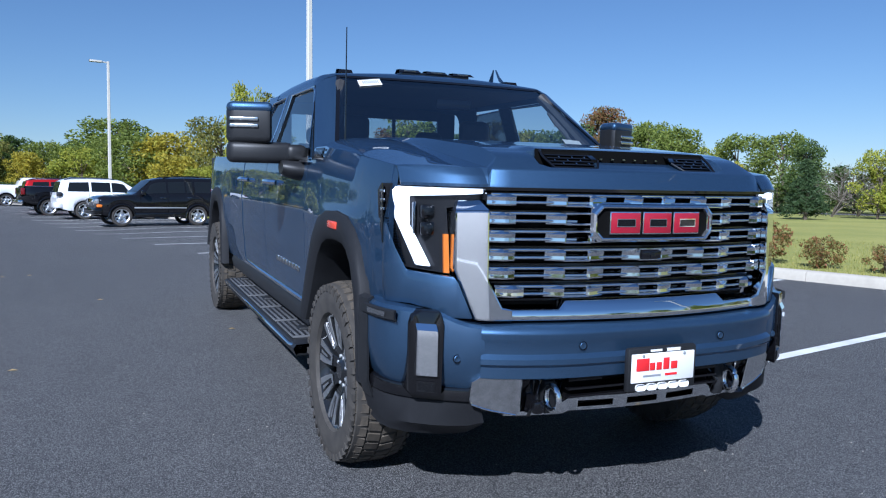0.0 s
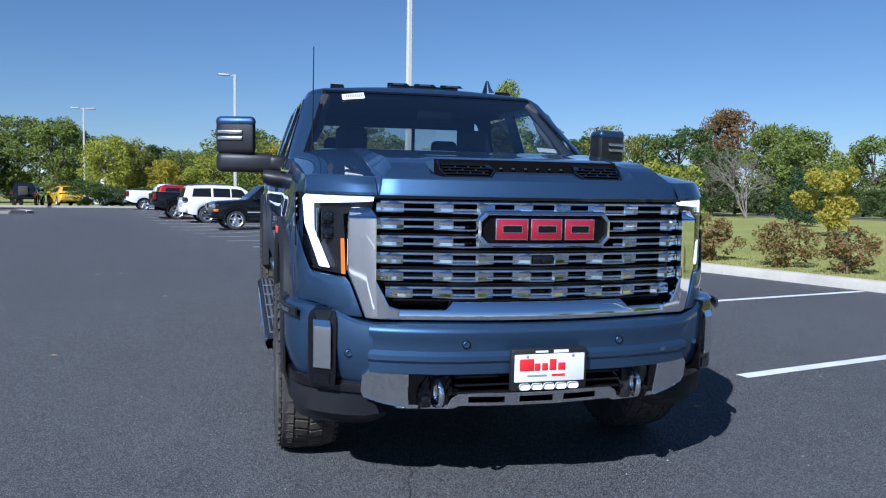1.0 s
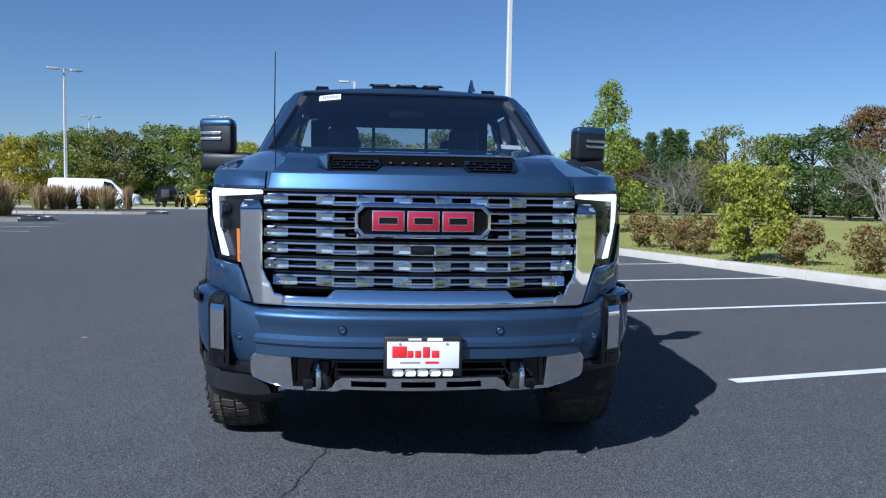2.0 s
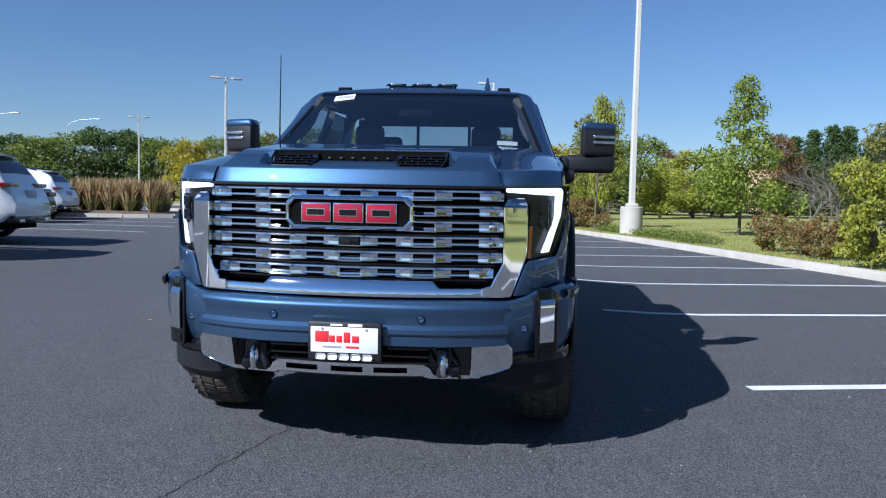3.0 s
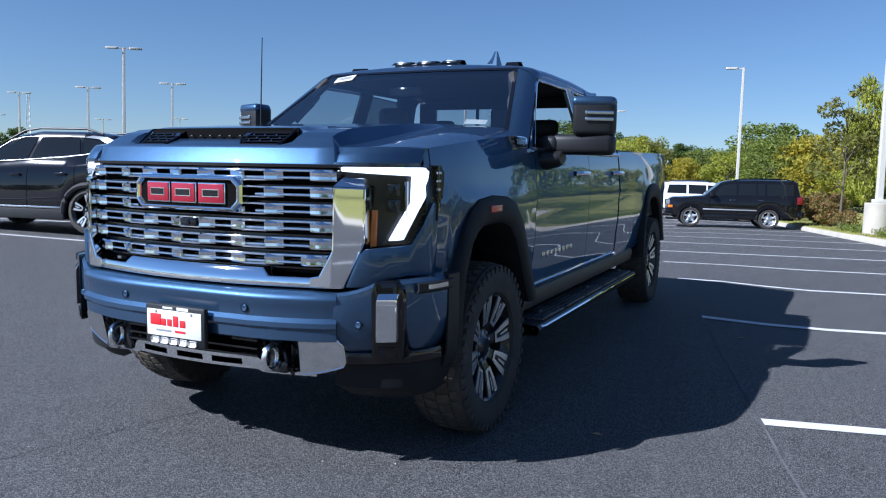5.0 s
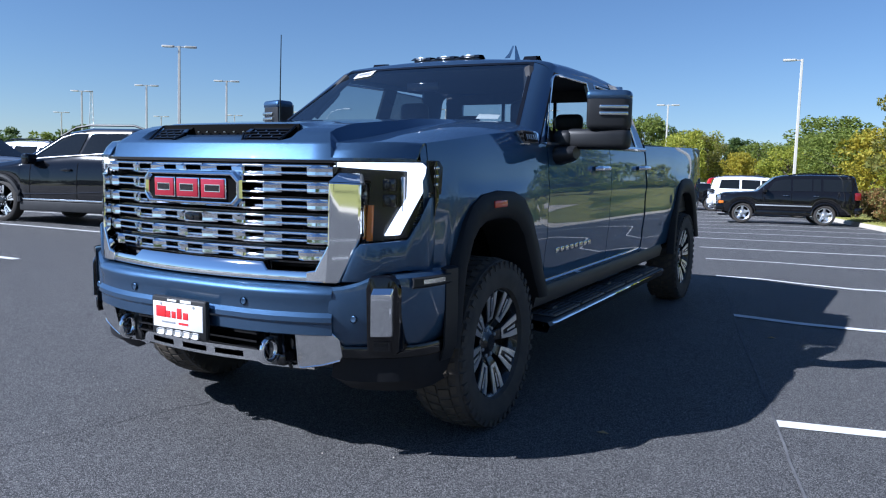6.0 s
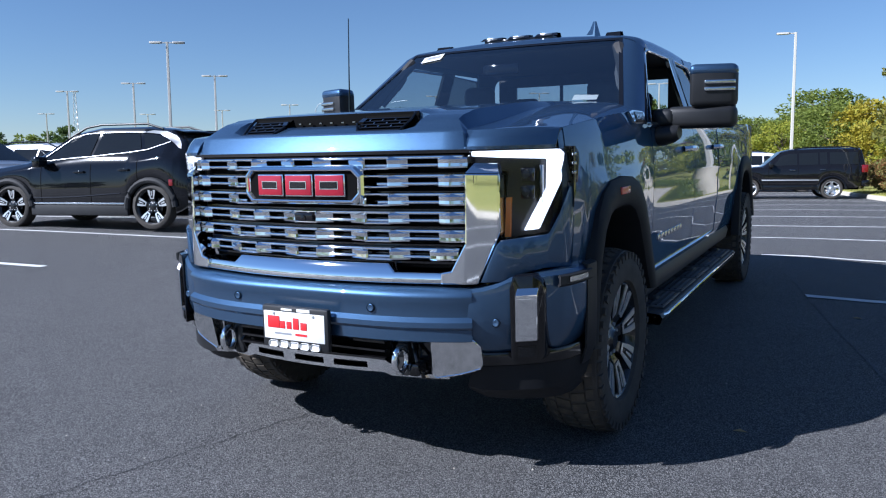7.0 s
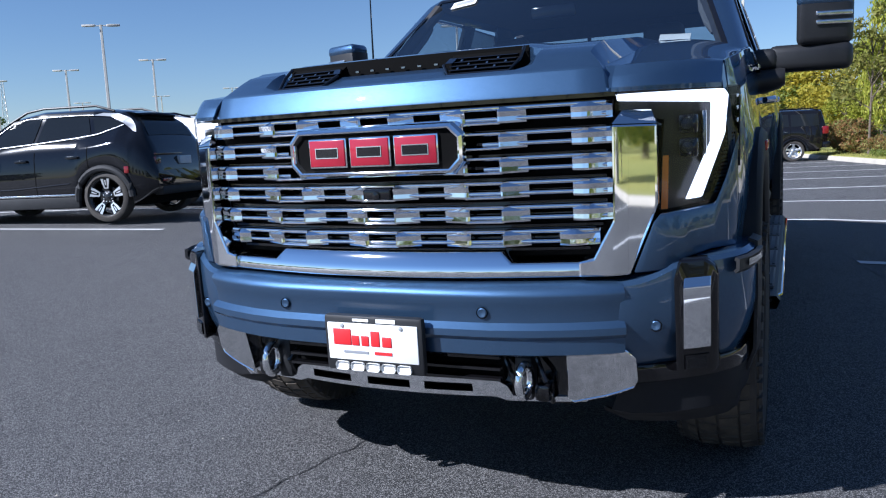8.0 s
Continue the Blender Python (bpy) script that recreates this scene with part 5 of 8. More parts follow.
BPROF = [(-0.09, 0.816), (-0.035, 0.813), (-0.012, 0.805), (0.0, 0.790), (0.002, 0.780), (-0.008, 0.755), (-0.010, 0.705), (0.008, 0.688), (0.008, 0.668), (-0.004, 0.655), (-0.006, 0.612), (-0.03, 0.600), (-0.09, 0.595)]
rows = plan_rows(PLAN, BPROF, -1)[::-1] + plan_rows(PLAN, BPROF, 1)[1:]
part("front_bumper", solid(loft(rows), 0.015), "blue", truck, "blue painted front bumper")
for sx in (1, -1):
    # one painted corner panel from the face round to the wheel opening
    rows = []
    line = [(0.64, 0.075), (0.68, 0.080), (0.72, 0.092), (0.76, 0.112), (0.80, 0.137), (0.85, 0.172), (0.905, 0.213)] + CORNER
    for i, (x, y) in enumerate(line):
        d = (Vector(line[min(len(line) - 1, i + 1)]) - Vector(line[max(0, i - 1)])).normalized()
        zt = lerp([(0.70, 0.813), (0.78, 0.822), (0.86, 0.860), (1.05, 0.872)], x)
        rows.append([Vector((sx * (x + d.y * o), y - d.x * o, z)) for o, z in ((-0.06, zt), (-0.015, zt - 0.004), (0.0, zt - 0.016), (0.004, zt - 0.05), (0.003, 0.70), (-0.004, 0.655), (-0.016, 0.605), (-0.030, 0.572), (-0.042, 0.555), (-0.07, 0.548))])
    part("bumper_corner", solid(loft(rows), 0.012), "blue", truck, "blue painted bumper corner", smooth=30)
    # fog lamp tower
    tower = [(0.858, 0.862), (0.925, 0.862), (0.950, 0.842), (0.958, 0.81), (0.958, 0.548), (0.948, 0.530), (0.858, 0.530), (0.850, 0.548), (0.846, 0.81)]
    fog = part("fog_lamp_tower", panel(tower, lambda x, z: 0.152 + 0.70 * (x - 0.846), 0.09, sx, step=0.02, bevel=0.008), "black", truck, "gloss black fog-lamp tower")
    part("tower_insert", panel([(0.872, 0.840), (0.922, 0.840), (0.940, 0.81), (0.940, 0.612), (0.872, 0.612)], lambda x, z: 0.132 + 0.70 * (x - 0.846) + 0.75 * max(0.0, z - 0.785), 0.03, sx, step=0.018, bevel=0.003, zfun=True), "chrome", fog, "polished chrome insert", smooth=14)
    part("fog_lamp", panel([(0.875, 0.588), (0.935, 0.588), (0.935, 0.545), (0.875, 0.545)], lambda x, z: 0.147 + 0.70 * (x - 0.846), 0.012, sx), "black", fog)
    part("fog_lens", panel([(0.879, 0.584), (0.931, 0.584), (0.931, 0.549), (0.879, 0.549)], lambda x, z: 0.143 + 0.70 * (x - 0.846), 0.0, sx), "lens", fog)
    # black edging behind the end panel, along the wheel opening
    part("bumper_edging", solid(loft(plan_rows([(1.044, 0.47), (1.05, 0.505), (1.052, 0.565)], [(-0.02, 0.88), (0.006, 0.87), (0.008, 0.70), (0.004, 0.53), (-0.02, 0.46)], sx)), 0.01), "plastic", truck, "black plastic edging")
    # small vent trim at the top of the end panel
    vent = part("bumper_vent", solid(loft(plan_rows([(1.0, 0.272), (1.028, 0.33), (1.045, 0.41), (1.052, 0.50)], [(0.0, 0.855), (0.012, 0.85), (0.012, 0.818), (0.0, 0.808)], sx)), 0.01), "plastic", truck, "black vent trim")
    part("vent_slot", loft(plan_rows([(1.022, 0.31), (1.040, 0.37), (1.050, 0.44)], [(0.013, 0.845), (0.013, 0.826)], sx)), "satin", vent)
    # chrome lower ends
    endp = [(0.57, 0.626), (0.702, 0.628), (0.724, 0.612), (0.745, 0.590), (0.747, 0.522), (0.738, 0.500), (0.70, 0.486), (0.66, 0.474), (0.575, 0.458), (0.562, 0.468)]
    cap_y = lambda x, z: 0.044 + 0.36 * (x - 0.583) + 0.20 * (0.62 - z)
    end_cap = part("bumper_cap", panel(endp, cap_y, 0.06, sx, step=0.03), "cap_chrome", truck, "chrome bumper end cap", smooth=14)
    part("cap_rim", tube([(sx * x, cap_y(x, z) + 0.001, z) for x, z in endp + endp[:1]], 0.0035, 6, ends=False), "chrome", end_cap, "polished edge of the cap")
    # recess with the recovery hook
    part("hook_recess", panel([(0.335, 0.595), (0.565, 0.600), (0.565, 0.435), (0.36, 0.435)], lambda x, z: 0.09 + 0.1 * (x - 0.3), 0.03, sx), "black", truck)
    ring = [(sx * (0.445 + 0.004 * math.cos(radians(q))), 0.018 + 0.040 * math.cos(radians(q)), 0.528 + 0.048 * math.sin(radians(q))) for q in range(0, 376, 15)]
    hook = part("recovery_hook", tube(ring, 0.0125, 10, ends=False), "chrome", truck, "chrome recovery hook")
    part("hook_bracket", box(sx * 0.40, sx * 0.455, 0.06, 0.12, 0.45, 0.585, 0.012), "plastic", hook)
    part("hook_sleeve", box(sx * 0.468, sx * 0.515, 0.03, 0.10, 0.462, 0.515, 0.012), "black", hook)
    for k in range(2):
        part("recess_ridge", tube([(sx * (0.36 + 0.10 * k), 0.085, 0.59), (sx * (0.40 + 0.10 * k), 0.05, 0.52), (sx * (0.39 + 0.12 * k), 0.085, 0.445)], 0.008, 6), "black", hook)
    # parking sensors
    for x, y, z in ((0.34, -0.021, 0.735), (0.80, 0.133, 0.682)):
        s = part("parking_sensor", lathe([(0.0, -0.002), (0.012, -0.004), (0.0145, -0.002), (0.015, 0.012)], 20, "y", centre=(sx * x, y, z)), "blue", truck, "round parking sensor")
        part("sensor_ring", lathe([(0.0150, -0.001), (0.0165, -0.004), (0.018, -0.001)], 20, "y", centre=(sx * x, y, z)), "black", s)
    # black strip under the paint and the air dam that falls back below it
    line = [(0.70, 0.120), (0.75, 0.146), (0.81, 0.180), (0.87, 0.222), (0.93, 0.272), (0.975, 0.325), (1.005, 0.38), (1.03, 0.50), (1.04, 0.56)]
    part("valance", solid(loft(plan_rows([(0.735, 0.140)] + line[1:], [(-0.03, 0.562), (0.002, 0.557), (0.006, 0.545), (0.004, 0.508), (-0.02, 0.495)], sx)), 0.01), "black", truck, "gloss black lower strip")
    dam = [(0.62, 0.265, 0.365), (0.69, 0.272, 0.338), (0.78, 0.290, 0.336), (0.85, 0.315, 0.338), (0.92, 0.350, 0.342), (0.97, 0.395, 0.347), (0.995, 0.45, 0.352), (1.0, 0.52, 0.358), (1.0, 0.56, 0.36)]
    rows = []
    for (xt, yt), (xb, yb_, zb) in zip(line, dam):
        a, b = Vector((sx * xt, yt + 0.012, 0.502)), Vector((sx * xb, yb_, zb))
        rows.append([a, a + (b - a) * 0.45 + Vector((0, -0.03, -0.03)), b + Vector((0, -0.02, 0.022)), b, b + Vector((0, 0.03, 0.002))])
    part("air_dam", loft(rows), "flare", truck, "grey-black air dam")
# black sheets painted in for shade: the gap over the bumper, the lower opening
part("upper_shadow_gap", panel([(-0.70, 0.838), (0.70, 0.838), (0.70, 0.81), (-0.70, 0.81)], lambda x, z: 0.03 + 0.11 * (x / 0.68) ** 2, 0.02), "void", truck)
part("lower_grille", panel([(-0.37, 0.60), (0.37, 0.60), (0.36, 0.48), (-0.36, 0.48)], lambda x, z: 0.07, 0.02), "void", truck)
for z in (0.585, 0.55, 0.518):
    part("lower_grille_bar", panel([(-0.37, z), (0.37, z), (0.37, z + 0.008), (-0.37, z + 0.008)], lambda x, z: 0.015 + 0.05 * x * x, 0.03), "black", truck)
# slotted chrome skid bar between the caps
bm = bmesh.new()
yb = lambda x, z: 0.026 + 0.085 * (x / 0.56) ** 2 - 0.12 * (z - 0.48)
for q in ((-0.345, 0.345, 0.496, 0.512), (-0.345, 0.345, 0.456, 0.470)):
    panel([(q[0], q[2]), (q[1], q[2]), (q[1], q[3]), (q[0], q[3])], yb, 0.05, bm=bm)
for x0, x1 in ((-0.345, -0.305), (-0.15, -0.085), (0.065, 0.115), (0.27, 0.345)):
    panel([(x0, 0.469), (x1, 0.469), (x1, 0.497), (x0, 0.497)], yb, 0.05, bm=bm)
for s in (-1, 1):
    panel([(0.34, 0.512), (0.375, 0.490), (0.39, 0.460), (0.60, 0.456), (0.60, 0.440), (0.37, 0.444), (0.34, 0.456)], yb, 0.05, s, bm=bm)
part("skid_bar", bm, "cap_chrome", truck, "slotted chrome skid bar")
part("chin", loft([[Vector((x, -0.0 + 0.16 * (x / 0.7) ** 2 + d, z)) for x in [-0.66 + 0.055 * k for k in range(25)]] for d, z in ((0.06, 0.455), (0.09, 0.435), (0.15, 0.418), (0.32, 0.412))]), "plastic", truck, "black chin spoiler")
# dealer plate: lettering of a trade name stands as plain shapes
plate = part("licence_plate_frame", box(-0.165, 0.172, -0.075, -0.045, 0.545, 0.722, 0.012), "plastic", truck, "black dealer plate frame with a white card")
part("plate_card", box(-0.150, 0.157, -0.079, -0.072, 0.583, 0.698, 0.003), "paper", plate, "white card with red lettering shapes")
for x, w, h in ((-0.098, 0.062, 0.050), (-0.052, 0.026, 0.031), (-0.019, 0.026, 0.031), (0.016, 0.030, 0.047), (0.055, 0.032, 0.031)):
    part("red_bar", box(x - w / 2, x + w / 2, -0.0815, -0.078, 0.630, 0.630 + h, 0.002), "red_ink", plate)
part("grey_bar", box(-0.095, -0.010, -0.081, -0.078, 0.606, 0.613, 0.0), "ink", plate)
part("red_strip", box(0.012, 0.070, -0.081, -0.078, 0.605, 0.614, 0.0), "red_ink", plate)
for k in range(5):
    part("white_bar", box(-0.128 + 0.053 * k, -0.081 + 0.053 * k, -0.0775, -0.074, 0.551, 0.577, 0.009), "paper", plate)
part("top_bar", box(-0.06, -0.005, -0.077, -0.074, 0.704, 0.712, 0.0), "paper", plate)
part("top_bar", box(0.02, 0.085, -0.077, -0.074, 0.702, 0.714, 0.0), "paper", plate)
for sx in (-1, 1):
    part("plate_screw", lathe([(0.0, -0.004), (0.006, -0.003), (0.007, 0.0)], 10, "y", centre=(0.0035 + sx * 0.10, -0.079, 0.690)), "galv", plate)

# ---------------------------------------------------------------- lot markings and kerbs
STALL = 3.05
for k in range(-4, 18):
    u = 1.25 + STALL * k
    tagged(ribbon("parking_line", lot(u, 2.63), lot(u, KERB_V - 0.12), 0.115), "white painted parking stall line on asphalt", "parking line", "parking lines")
for k in range(-3, 8):
    u = 4.12 + 3.03 * k
    tagged(ribbon("parking_line", lot(u, -5.2), lot(u, -11.3), 0.115), "white painted parking stall line on asphalt", "parking line", "parking lines of the far row")
for k in range(-3, 8):
    u = 4.12 + 3.03 * k
    tagged(ribbon("parking_line", lot(u, -11.3), lot(u, -16.8), 0.115), "white painted parking stall line on asphalt", "parking line", "parking lines of the far row")


def joint(name, pts, w, label):
    bm = bmesh.new()
    rows = []
    for i, (x, y) in enumerate(pts):
        a, b = Vector(pts[max(0, i - 1)]), Vector(pts[min(len(pts) - 1, i + 1)])
        d = (b - a).normalized()
        s = Vector((-d.y, d.x)) * w / 2
        rows.append([Vector((x - s.x, y - s.y, gz(x, y) + 0.003)), Vector((x + s.x, y + s.y, gz(x, y) + 0.003))])
    loft(rows, bm=bm)
    return tagged(part(name, bm, "crack" if "crack" in name else "seam", smooth=0), label, "pavement mark", kind="structure")


M["crack"] = material("dark_sealed_joint", (0.030, 0.030, 0.032), rough=0.8, vary=0.5, scale=12)
M["seam"] = material("pale_seam", (0.16, 0.16, 0.165), rough=0.9, second=(0.06, 0.06, 0.065), scale=2.5)
rng = random.Random(11)
joint("seam_line", [(2.115 + 0.008 * rng.uniform(-1, 1) + 0.87 * (k / 18), 2.6 - 4.1 * k / 18) for k in range(19)], 0.014, "pale thin seam in the asphalt")
joint("seam_line", [(2.115 - 0.215 * k + 0.02 * rng.uniform(-1, 1), 2.6 + 1.0 * k) for k in range(26)], 0.010, "pale thin seam in the asphalt")
joint("crack_line", [(-0.78 + 0.37 * (1 - k / 110) * 1.05 + 0.008 * math.sin(k * 0.45) + 0.006 * rng.uniform(-1, 1), 0.75 - 1.75 * k / 110) for k in range(111)][::-1], 0.006, "dark rough joint in the asphalt")
joint("seam_line", [(-5.45 - 0.125 * k + 0.03 * rng.uniform(-1, 1), 1.0 + 0.55 * k) for k in range(28)], 0.022, "pale thin seam in the asphalt")


def kerb(name, line, height=0.15, width=0.18, base=gz, label="pale cast concrete kerb", face=1):
    """A concrete kerb along a line of points, in lengths parted by joints."""
    prof = [(0.0, -0.05), (0.015, height - 0.03), (0.045, height), (width, height + 0.004), (width + 0.01, -0.05)]
    for i in range(len(line) - 1):
        a, b = Vector((*line[i], 0)), Vector((*line[i + 1], 0))
        d = (b - a).normalized()
        s = Vector((d.y, -d.x, 0)) * face
        gap = d * 0.004
        rows = []
        for p in (a + gap, a + (b - a) * 0.5, b - gap):
            rows.append([p + s * o + Vector((0, 0, (base(p.x, p.y) if base else 0.0) + h)) for o, h in prof])
        bm = loft(rows)
        bm.verts.ensure_lookup_table()
        n = len(prof)
        cap(bm, [bm.verts[k] for k in range(n)])
        cap(bm, [bm.verts[2 * n + k] for k in range(n)])
        tagged(part(name, bm, "concrete", smooth=50), label, "kerb", "kerb lengths", "structure")


kerb("kerb", [lot(u, KERB_V) for u in range(-44, 60, 3)], height=0.15, width=0.20)
kerb("kerb", [lot(60.0 - 0.02, v) for v in range(9, -100, -4)], height=0.14, width=0.2, face=-1, base=gz)

# ---------------------------------------------------------------- lamp standards


def light_pole(x, y, base_h, heads, height=9.4, yaw=0.0, lab="tall white parking lot light pole"):
    z = 0.14 if (x * math.cos(ROW) + y * math.sin(ROW)) > KERB_V else gz(x, y)
    p = thing("light_pole", pose(x, y, z, 0, 0, yaw), lab + (" on a concrete base" if base_h else ""), "light pole", "parking lot light poles")
    if base_h:
        part("concrete_base", lathe([(0.0, -0.1), (0.385, -0.1), (0.385, base_h - 0.03), (0.36, base_h), (0.0, base_h)], 28, "z"), "concrete", p, "round concrete base")
        part("base_plate", box(-0.17, 0.17, -0.17, 0.17, base_h, base_h + 0.11, 0.015), "pole", p)
    h0 = base_h
    rows = [[Vector((sx_ * r, sy * r, zz)) for sx_, sy in ((-1, -0.8), (-0.8, -1), (0.8, -1), (1, -0.8), (1, 0.8), (0.8, 1), (-0.8, 1), (-1, 0.8))] for zz, r in ((h0, 0.095), (h0 + 4, 0.085), (height, 0.07))]
    part("pole_shaft", loft(rows, wrap=True), "pole", p)
    for s in heads:
        arm = part("lamp_arm", box(s * 0.05, s * 0.42, -0.035, 0.035, height - 0.10, height - 0.03, 0.01), "pole", p)
        part("lamp_head", loft([[Vector((s * xx, yy, zz)) for yy, zz in ((-w, height - 0.10), (-w, height - 0.02), (0, height + 0.03), (w, height - 0.02), (w, height - 0.10))] for xx, w in ((0.36, 0.10), (0.42, 0.18), (1.05, 0.19), (1.12, 0.15))], wrap=True), "pole", arm, "flat white lamp head")
        part("lamp_lens", box(s * 0.48, s * 1.02, -0.14, 0.14, height - 0.115, height - 0.10, 0.004), "galv", arm)
    return p


light_pole(*lot(22.2, 9.42), 0.95, (-1, 1), yaw=12.6)
light_pole(*lot(-11.5, 9.42), 0.95, (-1, 1), yaw=12.6)
for x, y, heads in ((-1.9, 52.0, (-1,)), (-16.5, 79, (-1, 1)), (-30.8, 82, (-1, 1)), (-42.5, 78.5, (-1, 1)), (-21.2, 50.8, (-1, 1)), (-64.5, 78.5, (-1, 1)), (-38.8, 34.8, (-1, 1)), (-49.6, 50.0, (-1, 1)), (-60.5, 50.2, (-1, 1)),
                    (-72.6, 51.8, (-1, 1)), (-78.5, 80.6, (-1, 1)), (-93, 80, (-1, 1)), (-104, 71, (-1, 1))):
    light_pole(x, y, 0.75 if y < 60 else 0.0, heads, yaw=35 if x < -20 else 12.6)


def street_lamp(x, y, h, reach):
    p = thing("street_lamp", pose(x, y, gz(x, y)), "slim grey street lamp with a curved arm", "street lamp")
    part("lamp_pole", tube([(0, 0, 0), (0, 0, h * 0.5), (0, 0, h - 1.2)], [0.11, 0.09, 0.07], 8), "galv", p)
    a = part("curved_arm", tube([(0, 0, h - 1.25), (reach * 0.15, 0, h - 0.6), (reach * 0.5, 0, h - 0.15), (reach, 0, h)], 0.032, 8), "galv", p)
    part("lamp_head", box(min(reach, reach * 1.35), max(reach, reach * 1.35), -0.16, 0.16, h - 0.08, h + 0.06, 0.03), "galv", a)


street_lamp(-66, 86, 10.5, 3.0)
street_lamp(-76, 118, 13.0, 4.5)
street_lamp(36.0, 56.5, 7.5, -1.3)

# ---------------------------------------------------------------- parked vehicles


def car(name, m, label, paint, spec, wheel_kw=None, group=""):
    """A parked car from its side lines: nose towards -y, ground at z = 0."""
    root = thing(name, m, label, spec.get("category", "car"), group)
    L, W, hubs, R, sill = spec["L"], spec["W"], spec["hubs"], spec["R"], spec["sill"]
    top, belt, wtop = spec["top"], spec["belt"], spec["wtop"]
    arch = R * 1.16

    def low(y):
        z = lerp(spec["low"], y) if "low" in spec else sill
        for h in hubs:
            d = abs(y - h)
            if d < arch:
                z = max(z, R + math.sqrt(arch * arch - d * d) * 0.97)
        return z

    def width(y):
        e = min(y, L - y)
        return W * (1 - 0.16 * max(0.0, (0.55 - e) / 0.55) ** 2.2)

    def section(y, o=0.0):
        zb, zt, zw, w, wt = low(y), lerp(top, y), lerp(belt, y), width(y), lerp(wtop, y)
        zw = min(zw, zt - 0.02)
        pts = []
        for f, k in ((0.955, 0.0), (0.985, 0.12), (1.0, 0.35), (1.0, 0.62), (0.985, 0.86), (0.955, 1.0)):
            pts.append((w * f + o, zb + (zw - zb) * k))
        e = max(0.03, min(0.10, (zt - zw) * 0.2))
        for k in (0.25, 0.5, 0.75, 1.0):
            pts.append((w * 0.955 + (wt - w * 0.955) * k + o, zw + (zt - e - zw) * k))
        pts += [(wt * 0.96, zt - e * 0.35), (wt * 0.82, zt), (wt * 0.4, zt + 0.012), (0.0, zt + 0.016)]
        return pts
    ys = sorted(set([round(L * k / 46, 4) for k in range(47)] + [round(h + arch * math.sin(radians(a)), 4) for h in hubs for a in range(-90, 91, 10)]))
    rows = []
    for y in ys:
        s = section(y)
        rows.append([Vector((x, y, z)) for x, z in s] + [Vector((-x, y, z)) for x, z in s[-2::-1]])
    bm = loft(rows)
    bm.verts.ensure_lookup_table()
    n = len(rows[0])
    cap(bm, [bm.verts[k] for k in range(n)])
    cap(bm, [bm.verts[(len(rows) - 1) * n + k] for k in range(n)])
    body = part("body", bm, paint, root, smooth=42)
    # an unlit black box stands in for the shade under the body
    part("underbody", box(-W * 0.8, W * 0.8, 0.25, L - 0.25, sill - 0.02, sill + 0.35), "void", root)
    glass = spec.get("glass", "car_glass")
    for sx in (1, -1):
        def skin(y, z, o=0.008):
            """A point on the cabin's flank at y and z."""
            w, wt, zt = width(y), lerp(wtop, y), lerp(top, y)
            zw = min(lerp(belt, y), zt - 0.02)
            e = max(0.03, min(0.10, (zt - zw) * 0.2))
            k = (z - zw) / (zt - e - zw)
            return Vector((sx * (w * 0.955 + (wt - w * 0.955) * max(0.0, min(1.0, k)) + o), y, z))

        def flank(poly, o):
            """A plate cut to poly in y and z and bent to the flank."""
            bm = bmesh.new()
            cap(bm, [bm.verts.new((0, y, z)) for y, z in poly])
            cut(bm, 1, [0.1 * k for k in range(10, 46)])
            cut(bm, 2, [1.15 + 0.06 * k for k in range(9)])
            for v in bm.verts:
                v.co = skin(v.co.y, v.co.z, o)
            return bm
        for poly in spec.get("panes", ()):
            part("side_window", flank(poly, 0.010), glass, root, "dark tinted side window")
        if "panes" in spec:
            part("pillar_wing", flank(spec["wing"], 0.013), "brushed", root, "silver wing on the rear pillar")
            for line in spec["trims"]:
                part("window_trim", tube([skin(y, z, 0.014) for y, z in line], 0.008, 6), "brushed", root, "silver window trim")
            for line, r in spec["creases"]:
                part("body_crease", tube([Vector((sx * (width(y) - 0.004), y, z)) for y, z in line], r, 6), paint, root)
        for y0, y1, slope0, slope1 in spec["windows"]:
            rows = []
            for k in range(9):
                t = 0.10 + 0.80 * k / 8
                row = []
                for q in range(9):
                    y = y0 + slope0 * t + (y1 + slope1 * t - y0 - slope0 * t) * q / 8
                    w, wt, zt = width(y), lerp(wtop, y), lerp(top, y)
                    zw = min(lerp(belt, y), zt - 0.02)
                    e = max(0.03, min(0.10, (zt - zw) * 0.2))
                    row.append(Vector((sx * (w * 0.955 + (wt - w * 0.955) * t + 0.006), y, zw + (zt - e - zw) * t)))
                rows.append(row)
            part("side_window", solid(loft(rows), 0.004), glass, root, "dark tinted side window")
        for y in spec.get("seams", ()):
            part("door_seam", loft([[Vector((sx * (width(y + dy) * f + 0.003), y + dy, low(y) + (lerp(belt, y) - low(y)) * k)) for f, k in ((0.99, 0.12), (1.0, 0.35), (1.0, 0.62), (0.985, 0.86), (0.957, 0.99))] for dy in (-0.005, 0.005)]), "void", root)
        for y in spec.get("handles", ()):
            part("door_handle", box(sx * (width(y) - 0.03), sx * (width(y) + 0.025), y - 0.10, y + 0.10, lerp(belt, y) - 0.14, lerp(belt, y) - 0.105, 0.01), spec.get("handle_mat", paint), root)
        ym = spec["mirror"]
        part("door_mirror", box(sx * (W * 0.96), sx * (W + 0.20), ym, ym + 0.14, lerp(belt, ym) - 0.02, lerp(belt, ym) + 0.16, 0.04, 3), spec.get("mirror_mat", paint), root)
